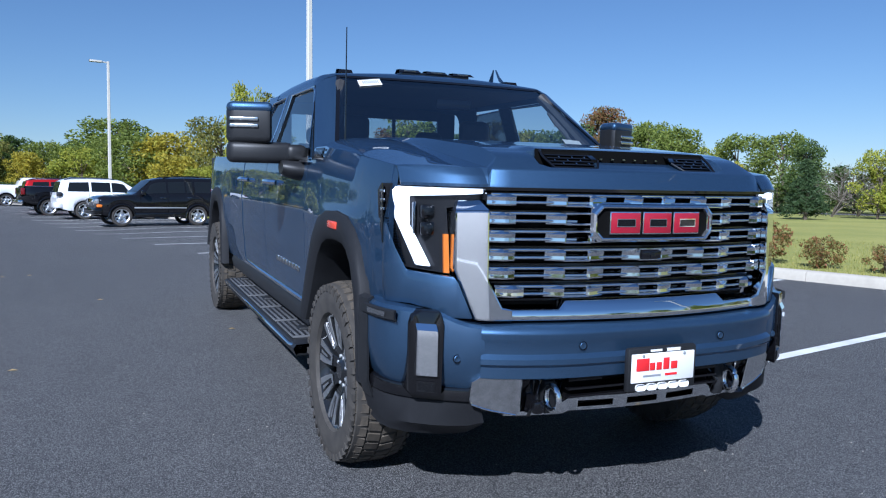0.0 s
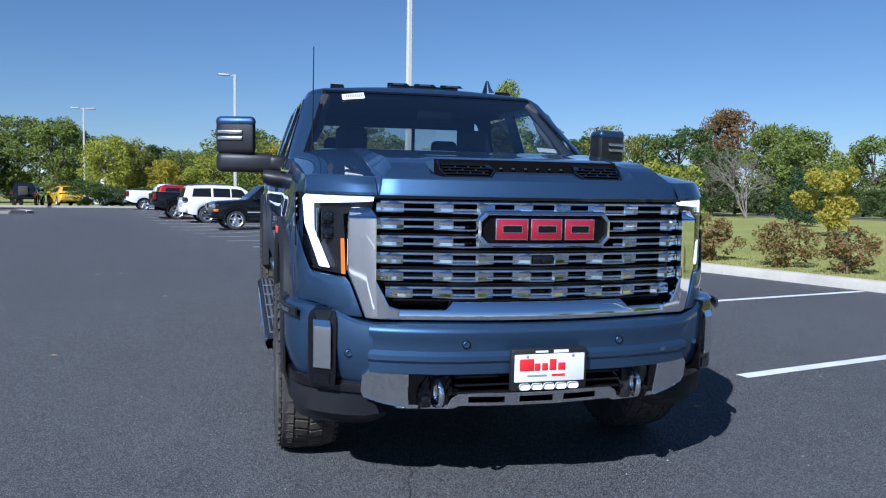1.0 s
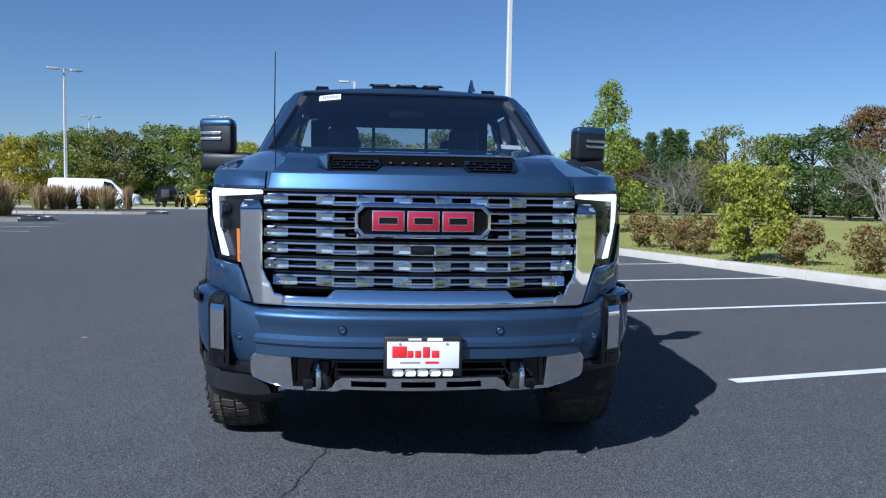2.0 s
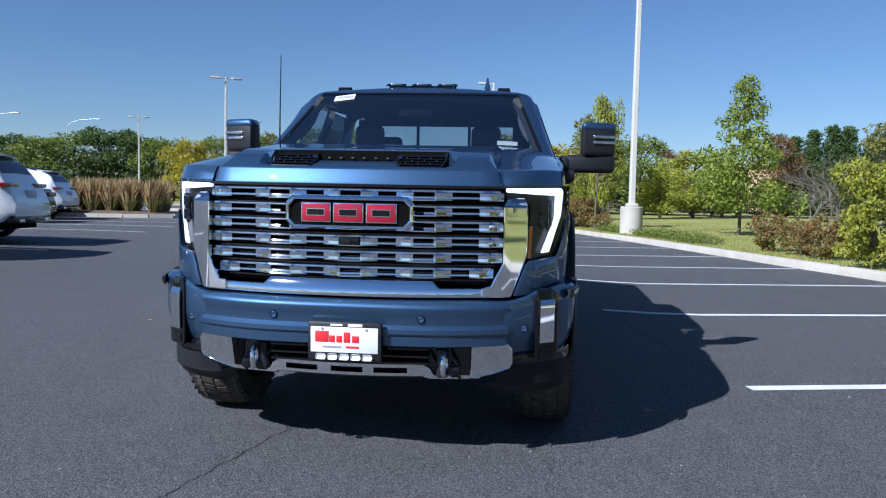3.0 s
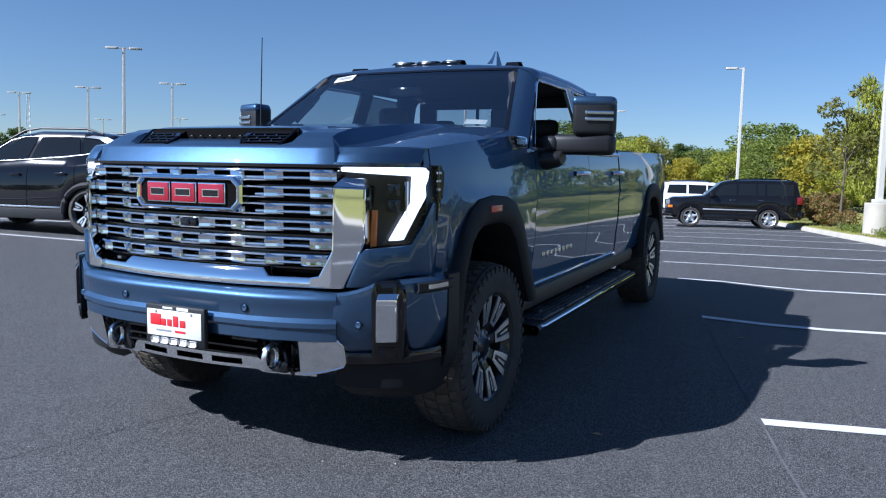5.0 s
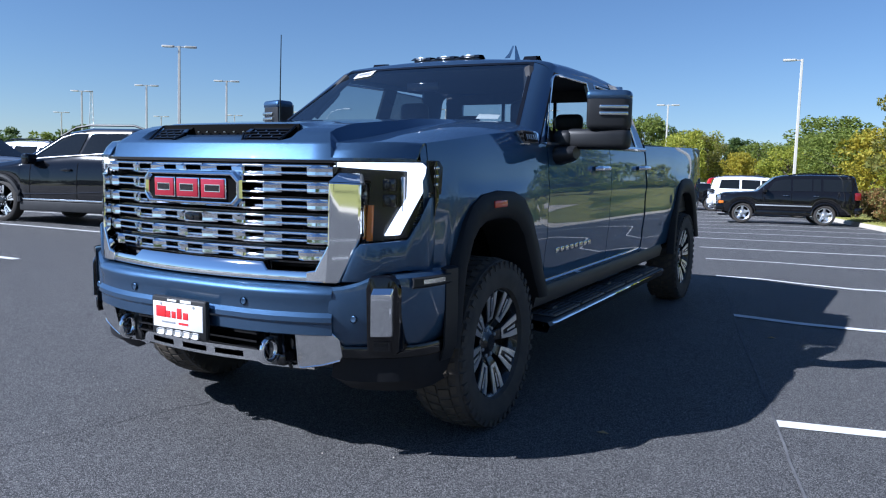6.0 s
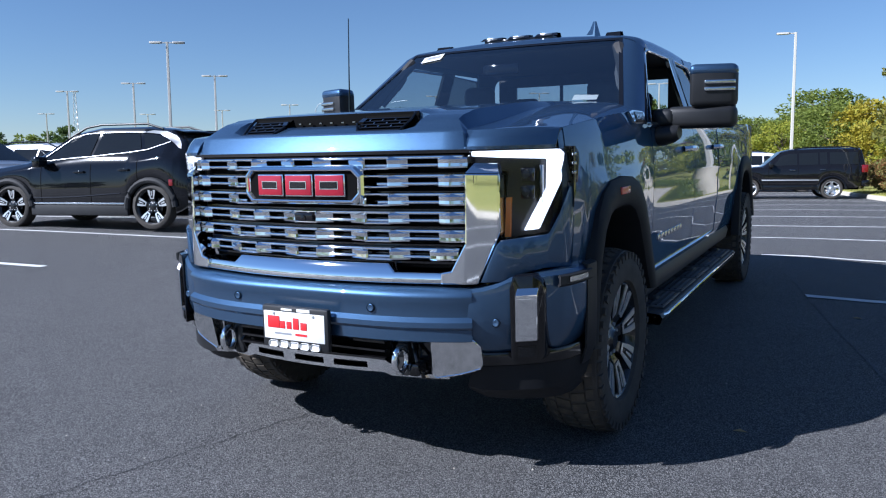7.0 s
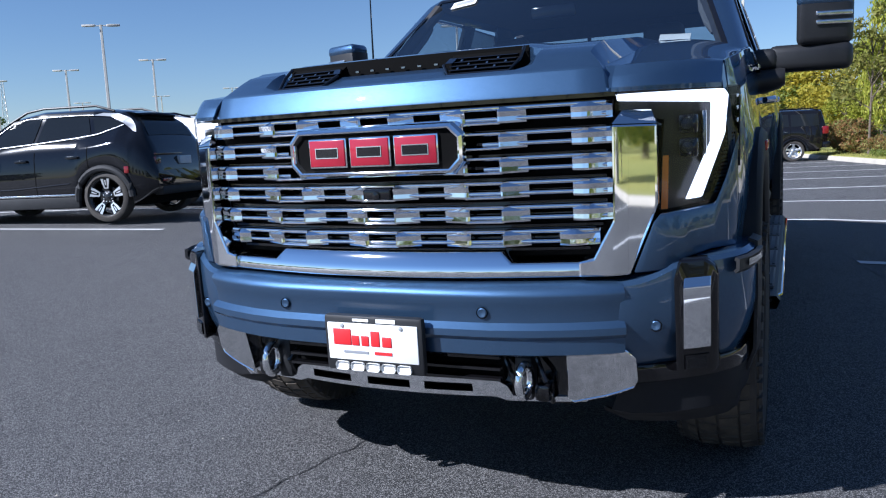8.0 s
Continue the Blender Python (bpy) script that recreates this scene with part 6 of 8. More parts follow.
        if spec.get("clad"):
            for h in hubs:
                part("arch_cladding", tube([(sx * (width(h) - 0.005), h + arch * 1.04 * math.sin(radians(a)), R * 0.95 + arch * 1.02 * math.cos(radians(a))) for a in range(-92, 93, 12)], spec.get("clad_r", 0.045), 8), spec["clad"], root, "grey plastic arch trim")
            part("sill_cladding", box(sx * (W * 0.93), sx * (W + 0.008), hubs[0] + arch, hubs[1] - arch, sill - 0.03, sill + 0.14, 0.02), spec["clad"], root)
        if spec.get("strip"):
            z = spec["strip"][0]
            part("side_strip", box(sx * (W - 0.02), sx * (W + 0.012), hubs[0] + arch, hubs[1] - arch, z, z + spec["strip"][1], 0.006), spec["strip"][2], root)
        if spec.get("rails"):
            y0, y1 = spec["rails"]
            part("roof_rail", tube([(sx * lerp(wtop, y0) * 0.93, y0, lerp(top, y0) - 0.01)] + [(sx * lerp(wtop, y0 + (y1 - y0) * k / 6) * 0.93, y0 + (y1 - y0) * k / 6, lerp(top, y0 + (y1 - y0) * k / 6) + 0.045) for k in range(1, 6)] + [(sx * lerp(wtop, y1) * 0.93, y1, lerp(top, y1) - 0.01)], 0.018, 8), spec.get("rail_mat", "black"), root)
        if spec.get("chrome_line"):
            arc = []
            for k in range(15):
                y = spec["windows"][0][0] + 0.03 + k * (spec["windows"][-1][1] - spec["windows"][0][0]) / 14
                w, wt, zt = width(y), lerp(wtop, y), lerp(top, y)
                zw = min(lerp(belt, y), zt - 0.02)
                e = max(0.03, min(0.10, (zt - zw) * 0.2))
                t = min(0.94, 0.02 + 2.4 * k / 14, 0.05 + 3.2 * (14 - k) / 14)
                arc.append((sx * (w * 0.955 + (wt - w * 0.955) * t + 0.012), y, zw + (zt - e - zw) * t))
            part("window_arch", tube(arc, 0.005, 6), "trim_silver", root, "silver trim over the side windows")
            part("window_trim", tube([(sx * (width(y) * 0.955 + 0.01), y, lerp(belt, y) + 0.01) for y in [spec["windows"][0][0] + k * (spec["windows"][-1][1] - spec["windows"][0][0]) / 10 for k in range(11)]], 0.006, 6), "trim_silver", root)
    for nm, y0, y1, shrink in (("windshield", *spec["ws"], 0.90), ("rear_glass", *spec["rg"], 0.84)):
        if y0 == y1:
            continue
        rows = []
        for k in range(9):
            y = y0 + (y1 - y0) * (0.06 + 0.88 * k / 8)
            w = lerp(wtop, y) * shrink
            rows.append([Vector((w * q / 4, y - (0.006 if nm == "windshield" else -0.006), lerp(top, y) + 0.018 - 0.012 * abs(q / 4) ** 2)) for q in range(-4, 5)])
        part(nm, solid(loft(rows), 0.006), glass, root, "dark window glass")
    if spec.get("spoiler"):
        ys_, zs_ = spec["rg"][0], lerp(top, spec["rg"][0])
        ws_ = lerp(wtop, ys_) * 0.90
        part("roof_spoiler", loft([[Vector((ws_ * (k / 6), y + 0.03 * (1 - (k / 6) ** 2), z - 0.02 * (k / 6) ** 2)) for k in range(-6, 7)] for y, z in ((ys_ - 0.16, zs_ + 0.01), (ys_ - 0.10, zs_ + 0.035), (ys_ + 0.14, zs_ + 0.005), (ys_ + 0.155, zs_ - 0.012), (ys_ + 0.13, zs_ - 0.03), (ys_ - 0.04, zs_ - 0.03))]), paint, root, "roof spoiler over the rear window")
    for nm, x0, x1, y0, y1, z0, z1, bv, mt, lab in spec["lights"]:
        for sx in ((1, -1) if x0 > 0 or nm == "lamp" else (1,)):
            part(nm, box(sx * x0, sx * x1, y0, y1, z0, z1, bv, 2), mt, root, lab)
    kw = dict(tread=False, rim_r=R * 0.70, spokes=5, twin=False)
    kw.update(wheel_kw or {})
    for h in hubs:
        for sx in (1, -1):
            wheel(root, sx * (W - 0.115), h, R, R, 0.22, sx, **kw)
    return root


def heading(x, y, deg, base=True):
    """Pose of a car whose nose points at deg, anticlockwise from -y, about its own middle."""
    return lambda L: Matrix.Translation((x, y, gz(x, y))) @ Matrix.Rotation(radians(deg), 4, "Z") @ Matrix.Translation((0, -L / 2, 0))


def park(u, v, deg):
    x, y = lot(u, v)
    return heading(x, y, deg + 12.6)


# noses: -90 points to -v, 90 to +v
SPORT = dict(L=4.63, W=0.93, hubs=(0.90, 3.655), R=0.37, sill=0.25, category="SUV",
             top=[(0.0, 0.72), (0.06, 0.86), (0.35, 0.98), (1.15, 1.09), (1.32, 1.14), (2.05, 1.58), (2.5, 1.655), (3.4, 1.655), (3.95, 1.60), (4.25, 1.42), (4.46, 1.10), (4.55, 1.0), (4.63, 0.72)],
             belt=[(0.0, 0.68), (0.4, 0.90), (1.3, 1.02), (3.2, 1.08), (3.9, 1.18), (4.3, 1.10), (4.63, 0.70)],
             wtop=[(0.0, 0.72), (0.5, 0.82), (1.2, 0.80), (2.1, 0.63), (3.4, 0.62), (4.1, 0.60), (4.35, 0.72), (4.63, 0.74)],
             low=[(0.0, 0.34), (0.3, 0.24), (4.2, 0.26), (4.63, 0.45)],
             windows=[(1.62, 2.50, 0.42, 0.0), (2.56, 3.36, 0.0, -0.05), (3.42, 3.98, -0.02, -0.36)], ws=(1.34, 2.08), rg=(3.98, 4.40),
             seams=(1.55, 2.53, 3.42), handles=(2.32, 3.18), mirror=1.56, clad="clad_grey", clad_r=0.05, strip=(0.40, 0.03, "satin"), rails=(1.95, 3.75), chrome_line=True, spoiler=True, handle_mat="car_grey",
             lights=[("tail_lamp", 0.0, 0.72, 4.48, 4.575, 0.945, 0.975, 0.008, "smoked_lens", "smoked tail lamp bar"), ("tail_lamp", 0.62, 0.74, 4.48, 4.59, 0.80, 0.92, 0.01, "smoked_lens", "smoked tail lamp"), ("side_reflector", 0.915, 0.938, 4.08, 4.17, 0.70, 0.80, 0.006, "red_lens", "red side reflector"),
                     ("plate", -0.16, 0.16, 4.57, 4.64, 0.80, 0.92, 0.004, "plate_grey", "rear plate recess"), ("rear_bumper", -0.70, 0.70, 4.40, 4.655, 0.36, 0.50, 0.05, "clad_grey", "grey rear bumper"), ("bumper_reflector", 0.44, 0.66, 4.52, 4.645, 0.56, 0.60, 0.008, "red_lens", "red bumper reflector"), ("head_lamp", 0.55, 0.86, 0.03, 0.25, 0.60, 0.70, 0.02, "lens_grey", "headlamp"), ("grille", -0.6, 0.6, -0.01, 0.05, 0.42, 0.74, 0.03, "black", "dark grille")])
CROSS = dict(SPORT, L=4.66, clad=None, strip=(0.34, 0.05, "satin"), rails=(2.0, 3.8),
             lights=[("tail_lamp", 0.34, 0.90, 4.40, 4.55, 0.99, 1.07, 0.02, "red_lens", "slim red tail lamp"), ("plate", -0.18, 0.18, 4.55, 4.64, 0.80, 0.94, 0.004, "plate_grey", "rear plate"), ("rear_bumper", -0.82, 0.82, 4.45, 4.67, 0.34, 0.50, 0.05, "black", "black rear bumper"), ("exhaust", 0.45, 0.65, 4.6, 4.69, 0.36, 0.42, 0.01, "chrome", "chrome exhaust tip"),
                     ("head_lamp", 0.55, 0.86, 0.03, 0.25, 0.66, 0.74, 0.02, "lens_grey", "headlamp"), ("grille", -0.5, 0.5, -0.01, 0.05, 0.42, 0.74, 0.03, "black", "dark grille")])
SEDAN = dict(SPORT, L=4.75, spoiler=False, clad=None, rails=None, strip=None, R=0.335, hubs=(0.93, 3.70), sill=0.19, category="sedan",
             top=[(0.0, 0.60), (0.08, 0.70), (0.4, 0.80), (1.35, 0.94), (2.25, 1.38), (2.7, 1.43), (3.3, 1.38), (4.05, 1.08), (4.6, 1.02), (4.72, 0.95), (4.75, 0.65)],
             belt=[(0.0, 0.58), (0.4, 0.76), (1.4, 0.90), (4.0, 0.98), (4.75, 0.62)], wtop=[(0.0, 0.72), (1.3, 0.78), (2.3, 0.58), (3.3, 0.56), (4.05, 0.68), (4.75, 0.74)],
             windows=[(1.78, 2.60, 0.40, 0.0), (2.66, 3.50, 0.0, -0.28)], ws=(1.4, 2.25), rg=(3.35, 4.02), seams=(1.7, 2.63, 3.5), handles=(2.4, 3.3), mirror=1.7, low=[(0.0, 0.3), (0.3, 0.18), (4.3, 0.2), (4.75, 0.4)],
             lights=[("tail_lamp", 0.30, 0.84, 4.60, 4.74, 0.76, 0.90, 0.02, "red_lens", "red tail lamp"), ("plate", -0.18, 0.18, 4.70, 4.765, 0.62, 0.74, 0.004, "plate_grey", "rear plate"), ("rear_bumper", -0.78, 0.78, 4.6, 4.78, 0.28, 0.42, 0.04, "black", "dark rear bumper"), ("head_lamp", 0.5, 0.8, 0.02, 0.22, 0.56, 0.66, 0.02, "lens_grey", "headlamp")])
BOXY = dict(L=4.79, W=0.93, hubs=(0.86, 3.64), R=0.375, sill=0.36, category="SUV",
            top=[(0.0, 0.92), (0.05, 1.02), (0.2, 1.10), (1.28, 1.18), (1.40, 1.22), (1.98, 1.72), (2.25, 1.79), (3.2, 1.83), (4.45, 1.83), (4.62, 1.78), (4.74, 1.20), (4.79, 0.95)],
            belt=[(0.0, 0.90), (0.3, 1.06), (1.4, 1.16), (4.6, 1.20), (4.79, 0.93)], wtop=[(0.0, 0.76), (0.4, 0.80), (1.35, 0.80), (2.0, 0.70), (4.4, 0.69), (4.65, 0.72), (4.79, 0.80)],
            low=[(0.0, 0.50), (0.3, 0.40), (4.4, 0.40), (4.79, 0.52)], windows=[(1.62, 2.48, 0.30, 0.0), (2.55, 3.18, 0.0, 0.0), (3.23, 3.48, 0.0, 0.0), (3.56, 4.50, 0.0, -0.03)], ws=(1.42, 2.0), rg=(4.62, 4.74),
            seams=(1.52, 2.51, 3.52), handles=(2.32, 3.32), mirror=1.52, clad="black", clad_r=0.045, strip=(0.66, 0.045, "galv"), rails=(2.4, 4.5), handle_mat="dark_chrome",
            lights=[("head_lamp", 0.50, 0.84, -0.01, 0.10, 0.82, 1.0, 0.03, "lens_grey", "square headlamp"), ("turn_lamp", 0.70, 0.90, 0.02, 0.20, 0.70, 0.80, 0.02, "amber", "amber turn lamp"), ("grille", -0.46, 0.46, -0.02, 0.06, 0.74, 1.02, 0.02, "chrome", "chrome slotted grille"), ("front_bumper", -0.90, 0.90, -0.08, 0.22, 0.44, 0.68, 0.06, "black", "black front bumper"),
                    ("tail_lamp", 0.74, 0.90, 4.60, 4.80, 0.95, 1.22, 0.02, "red_lens", "red tail lamp"), ("rear_bumper", -0.90, 0.90, 4.6, 4.88, 0.46, 0.68, 0.05, "black", "black rear bumper"), ("plate", -0.18, 0.18, 4.76, 4.82, 0.90, 1.02, 0.004, "plate_grey", "plate recess")])
OFFROAD = dict(BOXY, L=4.83, R=0.40, hubs=(0.92, 3.71), sill=0.42, strip=None, clad=None, handle_mat="car_white", rail_mat="dark_chrome",
               top=[(0.0, 0.95), (0.06, 1.06), (0.3, 1.15), (1.32, 1.26), (2.05, 1.74), (2.35, 1.80), (3.4, 1.82), (4.45, 1.79), (4.66, 1.66), (4.78, 1.15), (4.83, 0.95)], rg=(4.64, 4.78),
               windows=[(1.68, 2.56, 0.36, 0.0), (2.62, 3.42, 0.0, 0.0), (3.52, 4.42, 0.0, -0.12)],
               lights=[("tail_lamp", 0.72, 0.925, 4.62, 4.84, 1.02, 1.22, 0.04, "smoke_lens", "smoked tail lamp"), ("rear_bumper", -0.9, 0.9, 4.62, 4.90, 0.50, 0.76, 0.06, "car_white", "white rear bumper"), ("plate", -0.18, 0.18, 4.80, 4.86, 0.95, 1.07, 0.004, "plate_grey", "rear plate"), ("head_lamp", 0.52, 0.88, 0.0, 0.2, 0.85, 1.0, 0.03, "lens_grey", "headlamp")])
PICKUP = dict(BOXY, L=5.88, W=1.01, R=0.41, hubs=(0.95, 4.70), sill=0.50, category="pickup truck", strip=None, clad="black", clad_r=0.05, rails=None,
              top=[(0.0, 1.05), (0.08, 1.18), (0.4, 1.26), (1.45, 1.34), (2.05, 1.80), (2.4, 1.90), (3.6, 1.90), (3.82, 1.82), (3.92, 1.42), (5.80, 1.44), (5.86, 1.40), (5.88, 1.0)],
              belt=[(0.0, 1.0), (0.4, 1.2), (1.5, 1.28), (3.8, 1.32), (5.8, 1.36), (5.88, 0.95)], wtop=[(0.0, 0.84), (1.4, 0.86), (2.05, 0.72), (3.7, 0.72), (3.95, 0.96), (5.88, 0.94)],
              low=[(0.0, 0.55), (0.3, 0.48), (5.4, 0.55), (5.88, 0.72)], windows=[(1.75, 2.60, 0.36, 0.0), (2.68, 3.60, 0.0, -0.12)], ws=(1.47, 2.06), rg=(3.82, 3.92), seams=(1.62, 2.64, 3.72, 3.94), handles=(2.42, 3.5), mirror=1.65,
              lights=[("tail_lamp", 0.82, 0.985, 5.72, 5.90, 1.02, 1.34, 0.02, "red_lens", "red tail lamp"), ("rear_bumper", -0.95, 0.95, 5.8, 6.02, 0.58, 0.76, 0.04, "chrome", "chrome rear bumper"), ("tailgate_panel", -0.72, 0.72, 5.86, 5.90, 0.82, 1.36, 0.02, "black", "dark tailgate panel"), ("head_lamp", 0.6, 0.94, 0.0, 0.2, 0.95, 1.12, 0.03, "lens_grey", "headlamp")])
JEEP = dict(BOXY, L=4.24, W=0.90, R=0.41, hubs=(0.62, 3.57), sill=0.55, strip=None, clad="black", rails=None,
            top=[(0.0, 1.02), (0.05, 1.10), (1.25, 1.22), (1.38, 1.28), (1.65, 1.72), (1.85, 1.80), (4.05, 1.84), (4.16, 1.78), (4.22, 1.2), (4.24, 1.0)], rg=(4.15, 4.215), ws=(1.40, 1.66), windows=[(1.6, 2.4, 0.15, 0.0), (2.48, 3.2, 0.0, 0.0), (3.28, 4.0, 0.0, -0.02)],
            belt=[(0.0, 1.0), (1.4, 1.22), (4.2, 1.22), (4.24, 0.98)], low=[(0.0, 0.6), (0.3, 0.55), (4.0, 0.55), (4.24, 0.62)],
            lights=[("tail_lamp", 0.72, 0.86, 4.2, 4.28, 0.95, 1.12, 0.02, "red_lens", "red tail lamp"), ("rear_bumper", -0.86, 0.86, 4.2, 4.42, 0.58, 0.72, 0.03, "black", "black rear bumper"), ("spare_cover", -0.36, 0.36, 4.24, 4.48, 0.85, 1.57, 0.10, "rubber", "spare wheel on the tailgate")])
VAN = dict(BOXY, L=5.7, W=1.02, R=0.36, hubs=(1.0, 4.45), sill=0.34, category="van", strip=None, clad=None, rails=None,
           top=[(0.0, 0.95), (0.1, 1.05), (0.85, 1.22), (1.0, 1.28), (1.75, 1.98), (2.1, 2.08), (5.3, 2.10), (5.6, 2.02), (5.7, 1.2)], rg=(5.6, 5.69), ws=(1.0, 1.75), windows=[(1.15, 2.2, 0.5, 0.0)], belt=[(0.0, 0.92), (1.0, 1.2), (5.6, 1.25), (5.7, 1.1)],
           wtop=[(0.0, 0.8), (1.0, 0.86), (1.8, 0.78), (5.7, 0.80)], low=[(0.0, 0.45), (0.3, 0.34), (5.2, 0.36), (5.7, 0.45)],
           lights=[("head_lamp", 0.6, 0.95, 0.02, 0.3, 0.72, 0.95, 0.04, "lens_grey", "headlamp"), ("grille", -0.5, 0.5, -0.02, 0.05, 0.6, 0.95, 0.02, "galv", "grey grille"), ("front_bumper", -0.95, 0.95, -0.08, 0.3, 0.36, 0.58, 0.06, "galv", "grey bumper"), ("tail_lamp", 0.85, 1.0, 5.6, 5.72, 0.9, 1.5, 0.02, "red_lens", "red tail lamp")])
# the near SUV: the same lines with a shorter tail
tail = lambda y: 3.70 + (y - 3.70) * 0.80 if y > 3.70 else y
SHORT = dict(SPORT, L=tail(4.63), lights=[(q[0], q[1], q[2], tail(q[3]), tail(q[4]), *q[5:]) for q in SPORT["lights"]], windows=[], chrome_line=False, clad="clad_grey", rail_mat="plastic", rails=(1.95, 3.70), rg=(tail(3.98), tail(4.40)),
             panes=[[(1.56, 1.125), (2.47, 1.19), (2.53, 1.548), (2.26, 1.535), (2.02, 1.47)], [(2.53, 1.195), (3.44, 1.262), (3.31, 1.545), (2.60, 1.553)], [(3.51, 1.272), (3.92, 1.405), (3.70, 1.50), (3.38, 1.542)]],
             wing=[(3.38, 1.562), (3.66, 1.535), (3.90, 1.43), (4.08, 1.30), (4.13, 1.285), (4.10, 1.36), (3.98, 1.50), (3.80, 1.572), (3.55, 1.59)],
             trims=[[(1.46, 1.10), (2.0, 1.145), (2.6, 1.185), (3.2, 1.235), (3.55, 1.275), (3.92, 1.40)], [(1.46, 1.10), (1.75, 1.31), (2.02, 1.485), (2.28, 1.552), (2.7, 1.57), (3.1, 1.57), (3.40, 1.562)]],
             creases=[([(1.4, 0.50), (2.2, 0.52), (3.1, 0.58)], 0.014)])
for key in ("top", "belt", "wtop", "low"):
    SHORT[key] = [(tail(y), z) for y, z in SPORT[key]]
M["clad_grey"] = material("grey_cladding", (0.024, 0.025, 0.027), rough=0.65, spec=0.25, vary=0.1, scale=8)
M["brushed"] = material("brushed_silver_trim", (0.40, 0.41, 0.43), rough=0.48, metal=1.0)
M["plate_grey"] = material("plate_plain", (0.45, 0.50, 0.55), rough=0.5)
M["lens_grey"] = material("headlamp_lens", (0.45, 0.47, 0.50), rough=0.08, metal=0.6, coat=1.0)
M["smoke_lens"] = material("smoked_lens", (0.03, 0.03, 0.035), rough=0.08, coat=1.0)
M["car_silver"] = paint_material("silver_car_paint", (0.45, 0.46, 0.47), (0.6, 0.6, 0.62), rough=0.3, metal=0.8)


def add(name, where, label, paint, spec, kw=None):
    return car(name, where(spec["L"]), label, paint, spec, kw)


add("suv", park(8.60, -7.84, -90), "near-black compact SUV with silver window trim in a stall", "car_grey", SHORT, dict(spokes=5, twin=True, rim_r=0.275, broad=1.2))
add("suv", park(11.55, -8.29, -90), "white crossover SUV parked beside the dark one", "car_white", CROSS)
add("sedan", park(20.6, -11.6, -90), "black sedan parked in a stall", "car_black", SEDAN)
add("suv", park(23.6, -11.9, -90), "white crossover SUV parked beside the island", "car_white", CROSS)
add("sedan", park(26.6, -13.3, -90), "red sedan parked behind the grass island", "car_red", SEDAN)
add("suv", park(11.4, -13.9, 90), "silver crossover SUV parked nose to nose", "car_silver", CROSS)
add("suv", park(8.3, -14.2, 90), "dark grey SUV parked nose to nose", "car_grey", CROSS)
add("suv", park(14.4, -14.0, 90), "white SUV parked nose to nose", "car_white", CROSS)
add("suv", park(28.45, 6.09, -90), "black boxy SUV parked nose out by the kerb", "car_black", BOXY)
add("suv", park(36.0, 6.10, 90), "white off-road SUV with a roof rack", "car_white", OFFROAD)
add("pickup_truck", park(40.4, 5.80, 90), "black pickup truck with alloy wheels", "car_black", PICKUP)
add("pickup_truck", park(56.3, 5.80, 90), "white pickup truck parked in the row", "car_white", PICKUP)
add("suv", park(47.4, 6.3, 90), "red off-road SUV parked in the row", "car_red", dict(OFFROAD, handle_mat="car_red"))
add("suv", heading(-18.4, 66.4, 185), "black off-road SUV with a spare wheel on its back", "car_black", JEEP)
add("suv", heading(-15.7, 66.4, 205), "yellow compact SUV parked at the lot's end", "car_yellow", CROSS)
add("sedan", heading(-12.6, 66.2, 215), "white sedan parked at the lot's end", "car_white", SEDAN)
add("van", heading(-19.2, 50.6, 100), "white cargo van parked behind an island", "car_white", VAN)
rng = random.Random(5)
for k in range(16):
    spec, paint = rng.choice(((CROSS, "car_white"), (SEDAN, "car_grey"), (CROSS, "car_silver"), (SEDAN, "car_red"), (CROSS, "car_black"), (SEDAN, "car_silver")))
    what = "crossover SUV" if spec is CROSS else "sedan"
    add("suv" if spec is CROSS else "sedan", heading(-26 - 3.0 * k, 26 + 0.6 * k + (9 if k % 2 else 0), 180 + 12.6), paint.split("_")[1] + " " + what + " parked in a far row", paint, spec)

# ---------------------------------------------------------------- planting


def leaf_cloud(blobs, count, size, rng, flat=0.0, slim=0.45, shell=0.55):
    """Leaves as small folded blades over the skins of many clumps; returns points and faces."""
    pts, faces = [], []
    weights = [b[3] ** 2 for b in blobs]
    total = sum(weights)
    for (cx, cy, cz, r, fz), w in zip(blobs, weights):
        for _ in range(max(4, int(count * w / total))):
            t, c = rng.uniform(0, 2 * math.pi), rng.uniform(-1, 1)
            s = math.sqrt(1 - c * c)
            q = r * (shell + (1.08 - shell) * rng.random() ** 0.7)
            n = Vector((s * math.cos(t), s * math.sin(t), c))
            p = Vector((cx + n.x * q, cy + n.y * q, cz + n.z * q * fz))
            d = (n * 0.6 + Vector((rng.gauss(0, 1), rng.gauss(0, 1), rng.gauss(0, 1) * (1 - flat)))).normalized()
            e = d.cross(Vector((rng.gauss(0, 1), rng.gauss(0, 1), rng.gauss(0, 1)))).normalized()
            L = size * rng.uniform(0.6, 1.35)
            k = len(pts)
            pts += [p - d * L * 0.5, p + e * L * slim * 0.5, p + d * L * 0.5, p - e * L * slim * 0.5]
            faces.append((k, k + 1, k + 2, k + 3))
    return pts, faces


def cloud_part(name, pts, faces, mat, parent, label=""):
    me = bpy.data.meshes.new(name)
    me.from_pydata([tuple(p) for p in pts], [], faces)
    me.materials.append(M[mat])
    ob = new(name, me)
    if parent is not None:
        ob.parent = parent
    if label:
        tagged(ob, label)
    return ob


